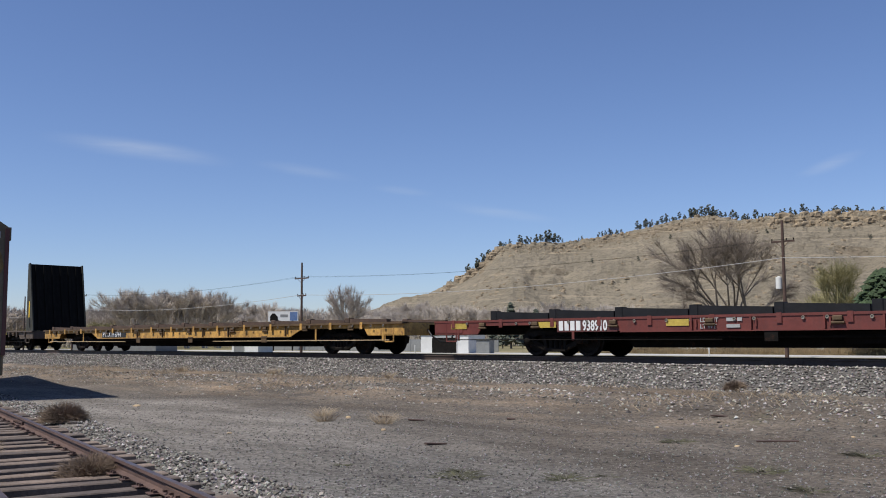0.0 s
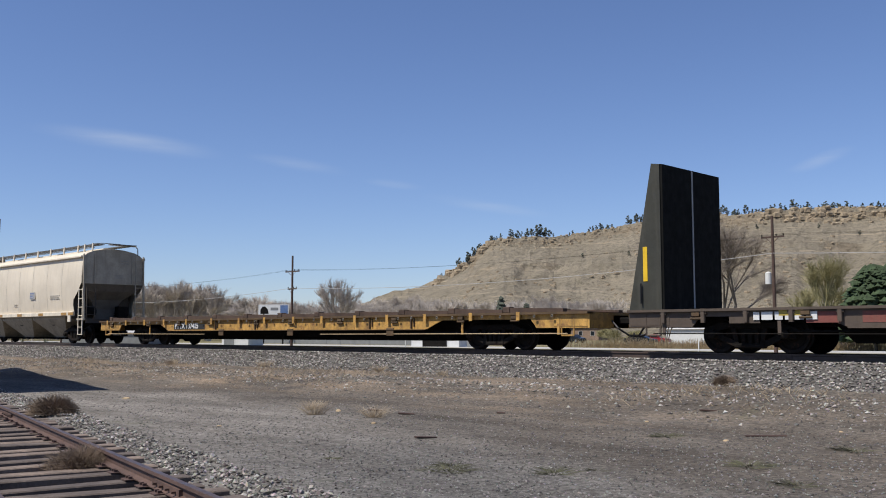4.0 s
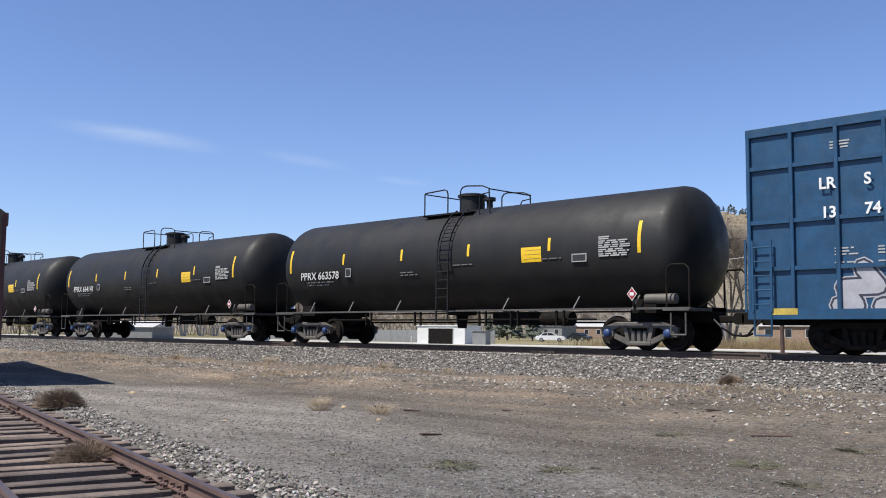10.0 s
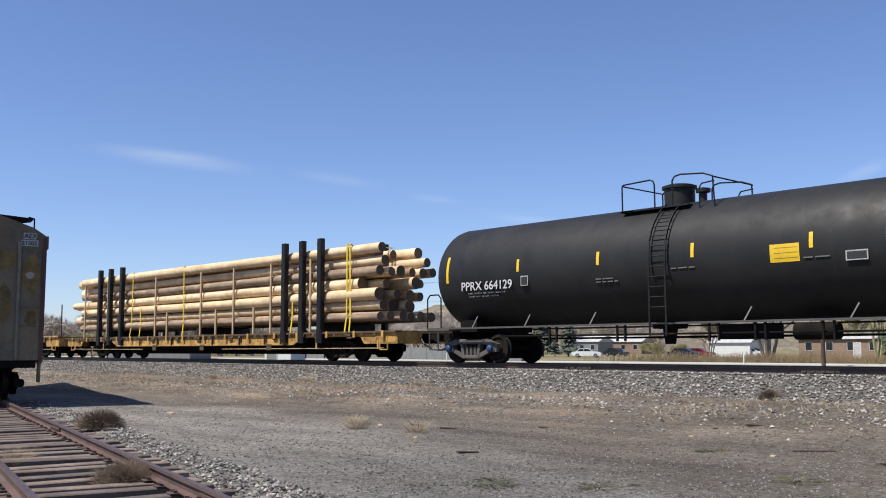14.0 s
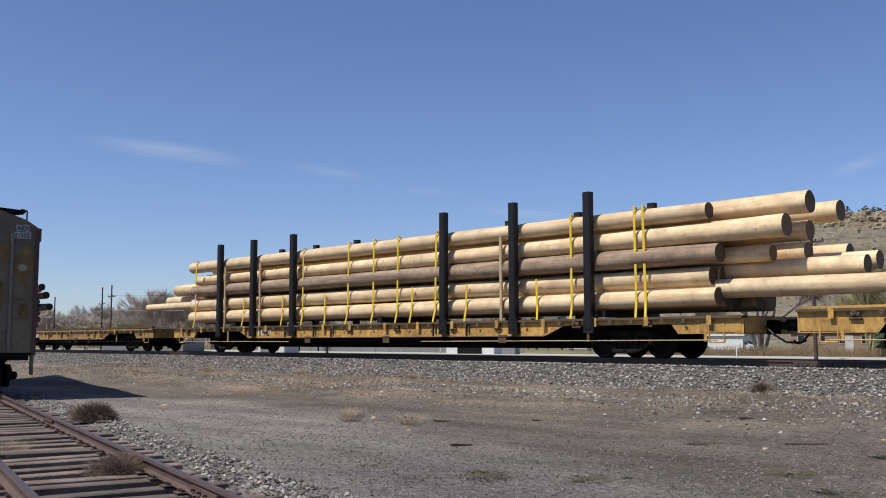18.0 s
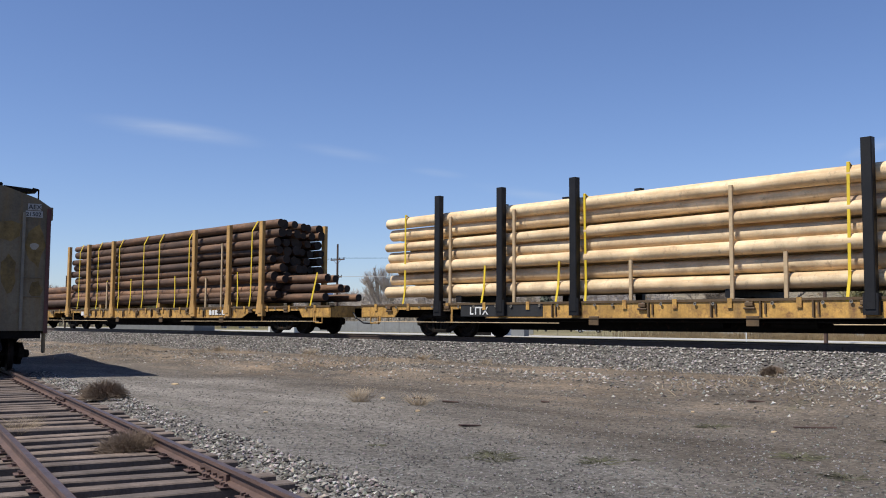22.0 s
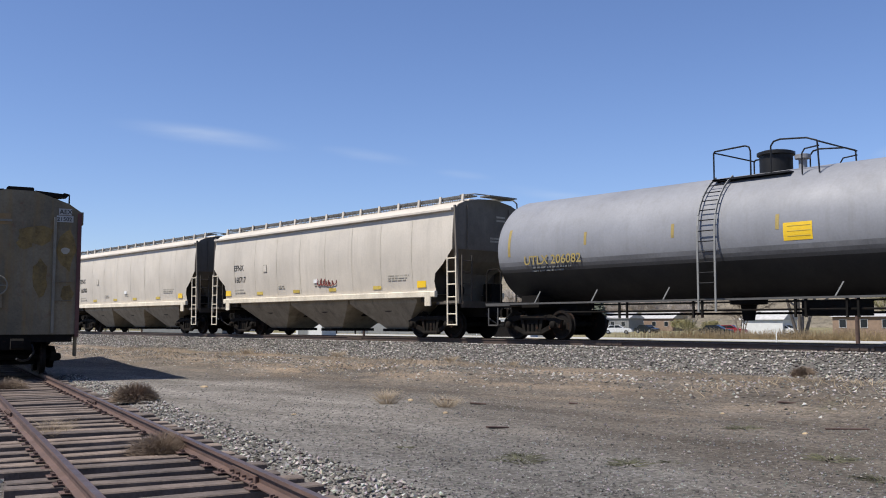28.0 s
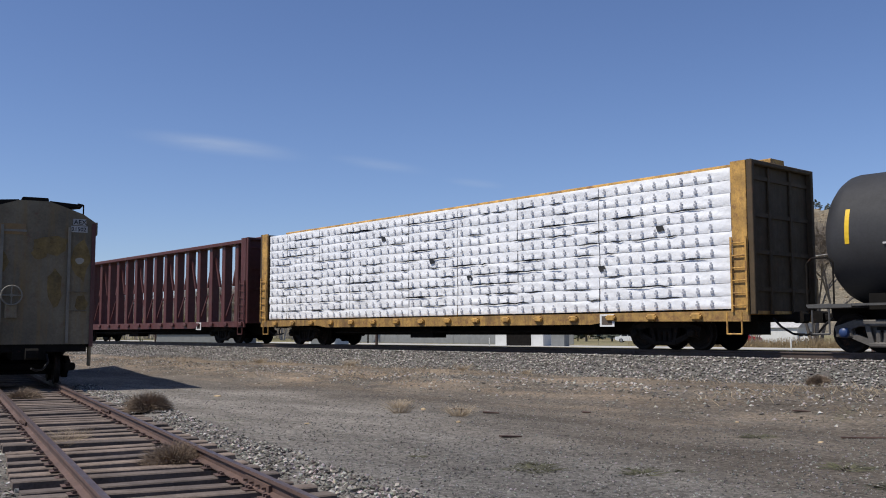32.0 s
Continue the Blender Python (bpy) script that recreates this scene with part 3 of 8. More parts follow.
        for y, z in sec:
            wob = 0.10 * noise.noise((x * 0.35, y * 0.8, 1.7)) if y < y0 - 1.5 or y > y0 + 1.5 else 0
            ring.append((x, y + wob * 2, z + wob * 0.6))
        rings.append(ring)
    g.loft(rings)
    solid("ballast", g, BED, "raised bed of grey crushed stone under the rails", "ballast", kind="structure")


def stone_field(name, label, count, place, size, material, seed):
    """Loose broken stones, joined: each a bent octahedron."""
    r = np.random.RandomState(seed)
    base = np.array([(1, 0, 0), (-1, 0, 0), (0, 1, 0), (0, -1, 0), (0, 0, 1), (0, 0, -1)], float)
    tri = np.array([(0, 2, 4), (2, 1, 4), (1, 3, 4), (3, 0, 4), (2, 0, 5), (1, 2, 5), (3, 1, 5), (0, 3, 5)])
    pos = place(r, count)
    k = len(pos)
    s = size[0] + (size[1] - size[0]) * r.rand(k) ** 2.2
    ax = r.uniform(0.55, 1.25, (k, 6, 1)) * base[None]
    ang = r.uniform(0, 6.283, k)
    c, sn = np.cos(ang), np.sin(ang)
    rot = np.zeros((k, 3, 3))
    rot[:, 0, 0], rot[:, 0, 1], rot[:, 1, 0], rot[:, 1, 1], rot[:, 2, 2] = c, -sn, sn, c, 1
    tilt = r.uniform(-0.6, 0.6, k)
    rx = np.zeros((k, 3, 3))
    rx[:, 0, 0], rx[:, 1, 1], rx[:, 1, 2], rx[:, 2, 1], rx[:, 2, 2] = 1, np.cos(tilt), -np.sin(tilt), np.sin(tilt), np.cos(tilt)
    ax[:, :, 2] *= 0.75
    v = np.einsum("kij,kvj->kvi", rot @ rx, ax) * s[:, None, None] + pos[:, None, :]
    f = (tri[None] + (np.arange(k) * 6)[:, None, None]).reshape(-1, 3)
    me = bpy.data.meshes.new(name)
    me.from_pydata(v.reshape(-1, 3).tolist(), [], f.tolist())
    me.materials.append(material)
    return solid(name, me, material, label, "gravel", kind="stuff")


def mat_stones(name, dark, mid, light):
    m = bpy.data.materials.new(name)
    m.use_nodes = True
    n, l = m.node_tree.nodes, m.node_tree.links
    ge = n.new("ShaderNodeNewGeometry")
    r = n.new("ShaderNodeValToRGB")
    r.color_ramp.elements[0].color, r.color_ramp.elements[1].color = (*dark, 1), (*light, 1)
    e = r.color_ramp.elements.new(0.55)
    e.color = (*mid, 1)
    l.new(ge.outputs["Random Per Island"], r.inputs["Fac"])
    tc = n.new("ShaderNodeTexCoord")
    t = n.new("ShaderNodeTexNoise")
    t.inputs["Scale"].default_value, t.inputs["Detail"].default_value = 30, 4
    l.new(tc.outputs["Object"], t.inputs["Vector"])
    x = n.new("ShaderNodeMixRGB")
    x.blend_type, x.inputs["Fac"].default_value = "OVERLAY", 0.4
    l.new(r.outputs["Color"], x.inputs["Color1"])
    l.new(t.outputs["Color"], x.inputs["Color2"])
    l.new(x.outputs["Color"], n["Principled BSDF"].inputs["Base Color"])
    n["Principled BSDF"].inputs["Roughness"].default_value = 0.9
    n["Principled BSDF"].inputs["Specular IOR Level"].default_value = 0.25
    return m


STONES = mat_stones("broken grey stones", (0.072, 0.065, 0.058), (0.205, 0.187, 0.166), (0.45, 0.418, 0.377))
PEBBLES = mat_stones("mixed pebbles", (0.062, 0.058, 0.053), (0.145, 0.138, 0.130), (0.29, 0.275, 0.255))


def ballast_spots(r, count):
    x = -66 + 74 * r.rand(count) ** 0.75
    y = TRACK_Y - 1.35 - 2.9 * r.rand(count) ** 1.1
    spill = r.rand(count) < 0.16
    y = np.where(spill, TRACK_Y - 3.9 - np.abs(r.randn(count)) * 1.3, y)
    t = (TRACK_Y - 1.4 - y) / 2.9
    z = np.where(t < 0.12, RAIL_Z - 0.17, np.where(t < 0.62, (RAIL_Z - 0.19) - (t - 0.12) / 0.50 * (RAIL_Z - 0.19 - 0.42), 0.42 - (t - 0.62) / 0.38 * 0.22))
    z = np.where(t > 1.0, np.array([ground_z(p, q) for p, q in zip(x, y)]) - 0.015, z)
    return np.stack([x, y, z + 0.02], 1)


def lot_spots(r, count):
    """Loose stones over the lot, denser close by."""
    d = 7.0 + 22 * r.rand(count) ** 1.5
    a = np.radians(45 + r.uniform(-30, 31, count))
    x, y = -d * np.sin(a), d * np.cos(a)
    keep = y < 18.4
    x, y = x[keep], y[keep]
    z = np.array([ground_z(p, q) for p, q in zip(x, y)])
    return np.stack([x, y, z + 0.004], 1)


def siding_spots(r, count):
    u = r.uniform(1, 30, count)
    w = np.where(r.rand(count) < 0.55, 1.25 + 0.75 * r.rand(count) ** 1.6, r.uniform(-1.2, 1.2, count)) * np.where(r.rand(count) < 0.12, -1, 1)
    ca, sa = math.cos(radians(SIDING_A)), math.sin(radians(SIDING_A))
    x, y = SIDING_P.x + u * ca + w * sa, SIDING_P.y + u * sa - w * ca
    z = np.array([ground_z(p, q) for p, q in zip(x, y)]) + 0.015
    return np.stack([x, y, z], 1)


def rail_profile(z, h):
    """Half outline of a rail, head to foot."""
    return [(-0.036, z), (0.036, z), (0.037, z - 0.03), (0.010, z - 0.042), (0.009, z - h + 0.03), (0.070, z - h + 0.012), (0.070, z - h),
            (-0.070, z - h), (-0.070, z - h + 0.012), (-0.009, z - h + 0.03), (-0.010, z - 0.042), (-0.037, z - 0.03)]


def rail(name, parent, x0, x1, y, z, h, side, top):
    prof = rail_profile(z, h)
    r = part(name, Geo().loft([[(x, y + a, b) for a, b in prof] for x in (x0, x1)]), side, parent)
    part("running_surface", Geo().box(x0, x1, y - 0.030, y + 0.030, z, z + 0.003), top, r)
    return r


def build_main_line():
    track = thing("main_line", pose(0, TRACK_Y, 0), "main line of two rusty steel rails on a stone bed", "railway track", kind="structure")
    for y in (-0.755, 0.755):
        rail("rail", track, -900, 200, y, RAIL_Z, 0.17, MAINRAIL, RAILTOP)
    tie = Geo().box(-0.115, 0.115, -1.3, 1.3, RAIL_Z - 0.33, RAIL_Z - 0.15, 0.02).mesh("tie", TIE)
    for k in range(130):
        part("tie", tie, TIE, track, at=(-68 + 0.55 * k, rng.uniform(-0.03, 0.03), rng.uniform(-0.012, 0.004)))
    joint = Geo().box(-0.45, 0.45, -0.03, 0.0, 0.03, 0.12)
    for k in range(4):
        joint.rod((-0.33 + 0.22 * k, -0.06, 0.075), (-0.33 + 0.22 * k, 0, 0.075), 0.018, 6)
    joint = joint.mesh("joint_bar", MAINRAIL)
    for x in (-52.5, -40.6, -28.7, -16.8, -9.9, -4.9):
        part("joint_bar", joint, MAINRAIL, track, at=(x, -0.765, RAIL_Z - 0.15))


def build_siding():
    m = pose(SIDING_P.x, SIDING_P.y, 0, 0, 0, SIDING_A)
    track = thing("siding", m, "little-used siding of rusty rails on weathered wooden ties", "railway track", kind="structure")
    for y in (-0.755, 0.755):
        rail("rail", track, -90, 140, y, SIDING_Z, 0.14, RAILM, RAILTOP)
    tie = Geo().box(-0.11, 0.11, -1.28, 1.28, -0.12, 0.025, 0.012).mesh("tie", TIE)
    plate = Geo().box(-0.09, 0.09, -0.16, 0.16, 0.025, 0.036)
    for sy in (-0.10, 0.10):
        plate.box(-0.06, -0.03, sy - 0.02, sy + 0.02, 0.036, 0.062).box(0.03, 0.06, sy - 0.02, sy + 0.02, 0.036, 0.062)
    plate = plate.mesh("tie_plate", RAILM)
    x = -24.0
    while x < 78:
        ti = part("tie", tie, TIE, track, at=(x, rng.uniform(-0.07, 0.07), rng.uniform(-0.03, 0.0)), rot=(rng.uniform(-0.6, 0.6), 0, rng.uniform(-2.2, 2.2)))
        if x < 34:
            for y in (-0.755, 0.755):
                part("tie_plate", plate, RAILM, track, at=(x, y, -0.012))
        x += rng.uniform(0.50, 0.60)
    joint = Geo().box(-0.40, 0.40, 0.012, 0.045, 0.035, 0.105).box(-0.40, 0.40, -0.045, -0.012, 0.035, 0.105)
    for k in range(4):
        joint.rod((-0.30 + 0.2 * k, -0.085, 0.075), (-0.30 + 0.2 * k, 0.085, 0.075), 0.018, 6)
    joint = joint.mesh("joint_bar", RAILM)
    for u, y in ((9.0, -0.755), (16.9, 0.755), (18.6, -0.755), (26.6, 0.755)):
        part("joint_bar", joint, RAILM, track, at=(u, y, 0))


ROADM = mat("pale concrete road", (0.46, 0.445, 0.42), 0.85, var=0.12, scale=0.3)


def build_road():
    g = Geo().box(-700, 500, 75.0, 82.0, -0.3, 0.06)
    road = solid("road", g, ROADM, "pale concrete road beyond the railway", "road", kind="structure")
    post = Geo().box(-0.05, 0.05, -0.03, 0.03, 0, 0.95, 0.01).mesh("marker_post", WALLW)
    for x in (-150, -110, -78, -41.5, -8):
        solid("marker_post", post, WALLW, "slim white roadside marker post", "marker post", "road marker posts", m=pose(x, 73.6, 0.0))


# ---------- the hill ----------
def mat_hill():
    m = bpy.data.materials.new("sandstone hillside")
    m.use_nodes = True
    n, l = m.node_tree.nodes, m.node_tree.links
    bsdf = n["Principled BSDF"]
    tc = n.new("ShaderNodeTexCoord")

    def tex(s, d, r=0.6, stretch=None):
        t = n.new("ShaderNodeTexNoise")
        t.inputs["Scale"].default_value, t.inputs["Detail"].default_value, t.inputs["Roughness"].default_value = s, d, r
        src = tc.outputs["Object"]
        if stretch:
            mp = n.new("ShaderNodeMapping")
            mp.inputs["Scale"].default_value = stretch
            l.new(src, mp.inputs["Vector"])
            src = mp.outputs["Vector"]
        l.new(src, t.inputs["Vector"])
        return t.outputs["Fac"]

    def ramp(f, p0, p1, c0=(0, 0, 0), c1=(1, 1, 1)):
        r = n.new("ShaderNodeValToRGB")
        r.color_ramp.elements[0].position, r.color_ramp.elements[1].position = p0, p1
        r.color_ramp.elements[0].color, r.color_ramp.elements[1].color = (*c0, 1), (*c1, 1)
        l.new(f, r.inputs["Fac"])
        return r.outputs["Color"]

    def mix(f, a, b, mode="MIX"):
        x = n.new("ShaderNodeMixRGB")
        x.blend_type = mode
        for k, v in (("Fac", f), ("Color1", a), ("Color2", b)):
            if isinstance(v, tuple):
                x.inputs[k].default_value = (*v, 1)
            elif isinstance(v, (int, float)):
                x.inputs[k].default_value = v
            else:
                l.new(v, x.inputs[k])
        return x.outputs["Color"]

    soil = mix(ramp(tex(0.02, 6), 0.35, 0.65), (0.235, 0.203, 0.150), (0.315, 0.270, 0.200))
    scrub = ramp(tex(0.22, 6, 0.8), 0.49, 0.58)
    col = mix(scrub, soil, (0.178, 0.156, 0.114))
    strata = ramp(tex(0.06, 6, 0.7, (0.25, 0.25, 6.0)), 0.56, 0.66)
    col = mix(strata, col, (0.38, 0.315, 0.225))
    ge = n.new("ShaderNodeNewGeometry")
    sep = n.new("ShaderNodeSeparateXYZ")
    l.new(ge.outputs["Normal"], sep.inputs[0])
    steep = ramp(sep.outputs["Z"], 0.45, 0.75, (1, 1, 1), (0, 0, 0))
    cliff = mix(ramp(tex(0.12, 6, 0.7, (1, 1, 4.0)), 0.35, 0.65), (0.15, 0.115, 0.08), (0.38, 0.305, 0.21))
    col = mix(steep, col, cliff)
    l.new(col, bsdf.inputs["Base Color"])
    bsdf.inputs["Roughness"].default_value = 0.95
    bsdf.inputs["Specular IOR Level"].default_value = 0.1
    b = n.new("ShaderNodeBump")
    b.inputs["Strength"].default_value, b.inputs["Distance"].default_value = 0.9, 7.0
    l.new(tex(0.09, 8, 0.72, (1, 1, 2.5)), b.inputs["Height"])
    l.new(b.outputs["Normal"], bsdf.inputs["Normal"])
    return m


HILL = mat_hill()
# bearing (degrees left of +y) and height of the rim, in metres at 900 m
RIM = [(75, 4), (62, 6), (54, 14), (50, 24), (47.8, 40), (45.8, 46), (44.2, 58), (43.0, 69), (42.3, 79), (41.6, 88), (40.8, 91), (37.6, 93), (34.2, 102), (32.2, 108),
       (30.5, 113), (29.3, 114), (28.2, 111), (27.4, 107), (24.7, 110), (22.3, 112), (19.8, 111), (14, 116), (5, 112), (-10, 104)]


def rim_height(b):
    for (b0, h0), (b1, h1) in zip(RIM, RIM[1:]):
        if b <= b0 and b >= b1:
            return h0 + (h1 - h0) * (b0 - b) / (b0 - b1)
    return RIM[0][1] if b > RIM[0][0] else RIM[-1][1]


def slope_part(b, t):
    """Share of the rim's height that the slope has reached at t."""
    t = min(t, 0.955)
    s = 0.10 * t + 0.72 * t ** 1.25
    # ledges: short cliffs at set levels, broken by gullies
    gully = noise.noise((b * 0.55, 5.0, t * 1.5))
    ledge = 0.050 * smooth01(0.52, 0.536, t) * smooth01(-0.25, 0.2, noise.noise((b * 0.30, 9.0, 0.0)))
    ledge += 0.045 * smooth01(0.70, 0.716, t) * smooth01(-0.1, 0.25, noise.noise((b * 0.35, 14.0, 0.0)))
    ledge += 0.030 * smooth01(0.34, 0.356, t) * smooth01(-0.2, 0.2, noise.noise((b * 0.42, 19.0, 0.0)))
    ledge += 0.030 * smooth01(0.60, 0.615, t) * smooth01(0.0, 0.25, noise.noise((b * 0.5, 24.0, 0.0)))
    return s * 0.93 + ledge + 0.018 * gully * t * (1 - t) * 8


def rim_part(b, t):
    return (0.115 + 0.02 * noise.noise((b * 2.3, 4.0, 0))) * smooth01(0.955, 0.985, t)


def hill_point(b, t):
    """Point of the hill at bearing b; t runs from 0 at its foot to 1 at the rim and on over the flat top."""
    wob = 26 * noise.noise((b * 0.22, 2.0, 0.3))
    r = 470 + wob + (900 - 470) * t
    h = rim_height(b)
    if t <= 1:
        z = h * min(1.0, slope_part(b, t) * 0.885 / slope_part(b, 0.955) + rim_part(b, t))
        z += 1.6 * noise.noise((b * 3.0, t * 26, 1.0)) * t
    else:
        z = h + 1.2 * noise.noise((b * 3.0, t * 26, 1.0)) + (t - 1) * 10
    a = radians(b)
    return Vector((-r * math.sin(a), r * math.cos(a), z - 3.0 * (1 - min(1, t * 6))))


def build_hill():
    bs = [75 - 0.16 * k for k in range(int(85 / 0.16) + 1)]
    tsn = [k / 70 for k in range(64)] + [0.915 + 0.0085 * k for k in range(11)] + [1.02, 1.08, 1.2, 1.5, 2.2]
    v = [hill_point(b, t) for t in tsn for b in bs]
    w = len(bs)
    f = [(j * w + i, j * w + i + 1, (j + 1) * w + i + 1, (j + 1) * w + i) for j in range(len(tsn) - 1) for i in range(w - 1)]
    solid("hill", Geo().add(v, f, False), HILL, "dry sandstone hill with ledges and a pine-dotted rim", "hill", kind="structure")


build_ballast()
build_main_line()
build_siding()
build_road()
build_hill()


# ---------- railway vehicles: x along the train, -y towards the lot, z from the rail top ----------
TRAIN = []      # every thing that rolls with the train, with the place of its centre


def vehicle(name, x0, x1, label, category):
    """An empty at the middle of a vehicle whose body reaches from x0 to x1 in the train's own line."""
    xc = (x0 + x1) / 2
    ob = thing(name, pose(xc + train_x(0), TRACK_Y, RAIL_Z), label, category, "vehicles of the freight train")
    TRAIN.append((ob, xc))
    return ob, x1 - x0


def load(name, x0, x1, label, category):
    xc = (x0 + x1) / 2
    ob = thing(name, pose(xc + train_x(0), TRACK_Y, RAIL_Z), label, category, "loads on the freight train")
    TRAIN.append((ob, xc))
    return ob


def make_truck_meshes():
    wheel = Geo().turn([(-0.085, 0.10), (-0.085, 0.46), (-0.055, 0.46), (-0.045, 0.425), (0.055, 0.418), (0.055, 0.345), (0.01, 0.30), (0.01, 0.17), (0.075, 0.13), (0.075, 0.0)], 28, "y")
    frame = Geo()
    for s in (-1, 1):
        frame.beam((s * 1.12, 0, 0.50), (s * 0.62, 0, 0.66), 0.17, 0.13)
        frame.beam((s * 1.10, 0, 0.42), (s * 0.72, 0, 0.42), 0.13, 0.14)
        frame.beam((s * 0.72, 0, 0.38), (s * 0.28, 0, 0.20), 0.13, 0.12)
        frame.beam((s * 0.40, 0, 0.62), (s * 0.30, 0, 0.22), 0.10, 0.14)
        frame.box(s * 0.89 - 0.15, s * 0.89 + 0.15, -0.09, 0.09, 0.34, 0.55, 0.03)
    frame.box(-0.66, 0.66, -0.07, 0.07, 0.58, 0.73, 0.025)
    frame.box(-0.36, 0.36, -0.08, 0.08, 0.13, 0.24, 0.025)
    # plate added behind the springs so no daylight shows between them
    frame.box(-0.36, 0.36, 0.03, 0.08, 0.2, 0.62)
    for k in (-0.17, 0.0, 0.17):
        frame.turn([(0.24, 0.065), (0.50, 0.065)], 8, "z", (k, 0.0, 0))
    cap = Geo().turn([(-0.13, 0.0), (-0.13, 0.06), (-0.10, 0.10), (0.04, 0.115), (0.10, 0.12)], 12, "y")
    bol = Geo().box(-0.20, 0.20, -1.05, 1.05, 0.46, 0.68, 0.04).box(-0.3, 0.3, -0.3, 0.3, 0.66, 0.80, 0.05)
    for x in (-0.89, 0.89):
        bol.rod((x, -1.0, 0.457), (x, 1.0, 0.457), 0.075, 8)
    # dark block added inside the truck to stop light coming through
    bol.box(-0.60, 0.60, -0.62, 0.62, 0.24, 0.60)
    for x in (-0.35, 0.35):
        bol.beam((x, -0.8, 0.40), (x, 0.8, 0.40), 0.10, 0.06)
    return {"wheel": wheel.mesh("wheel", WHEEL), "frame": frame.mesh("side_frame", STEEL), "cap": cap.mesh("bearing_cap", STEEL),
            "bluecap": cap.mesh("bearing_cap", CAPBLUE), "greyframe": frame.mesh("side_frame", CASTGREY), "bolster": bol.mesh("truck", UNDER)}


TRUCK = make_truck_meshes()


def truck(car, x, blue=False):
    t = part("truck", TRUCK["bolster"], UNDER, car, "grimy cast-steel two-axle truck", (x, 0, 0))
    for y in (-1, 1):
        part("side_frame", TRUCK["greyframe" if blue else "frame"], STEEL, t, at=(0, y * 1.02, 0))
        for a in (-0.89, 0.89):
            part("wheel", TRUCK["wheel"], WHEEL, t, at=(a, y * 0.755, 0.44), rot=(0, 0, 0 if y > 0 else 180))
            part("bearing_cap", TRUCK["bluecap" if blue else "cap"], STEEL, t, at=(a, y * 1.10, 0.45), rot=(0, 0, 0 if y < 0 else 180))
    return t


def coupler(car, x, s):
    """Knuckle coupler and hose at the end x; s is +1 or -1, outwards."""
    g = Geo().box(min(x - s * 0.5, x + s * 0.42), max(x - s * 0.5, x + s * 0.42), -0.09, 0.09, 0.72, 0.90, 0.03)
    g.box(min(x + s * 0.38, x + s * 0.66), max(x + s * 0.38, x + s * 0.66), -0.17, 0.13, 0.68, 0.96, 0.05)
    part("coupler", g, UNDER, car)
    h = [(x, -0.42, 0.80), (x + s * 0.22, -0.45, 0.60), (x + s * 0.45, -0.30, 0.42), (x + s * 0.70, -0.12, 0.40), (x + s * 0.80, 0.0, 0.46)]
    part("brake_hose", Geo().path(h, 0.028), BLACK, car)


def ladder(car, x, y, z0, z1, material, w=0.45, n=5, along="x", name="ladder"):
    a = (w / 2, 0) if along == "x" else (0, w / 2)
    lad = part(name, Geo().beam((x - a[0], y - a[1], z0), (x - a[0], y - a[1], z1), 0.05, 0.03), material, car)
    part("stile", Geo().beam((x + a[0], y + a[1], z0), (x + a[0], y + a[1], z1), 0.05, 0.03), material, lad)
    rung = Geo().rod((-a[0], -a[1], 0), (a[0], a[1], 0), 0.016, 6).mesh("rung", material)
    for k in range(n):
        part("rung", rung, material, lad, at=(x, y, z0 + (k + 0.5) * (z1 - z0) / n))
    return lad


def stirrup(car, x, y, material):
    g = Geo().path([(x - 0.2, y, 0.95), (x - 0.2, y, 0.42), (x + 0.2, y, 0.42), (x + 0.2, y, 0.95)], 0.022)
    part("sill_step", g, material, car)


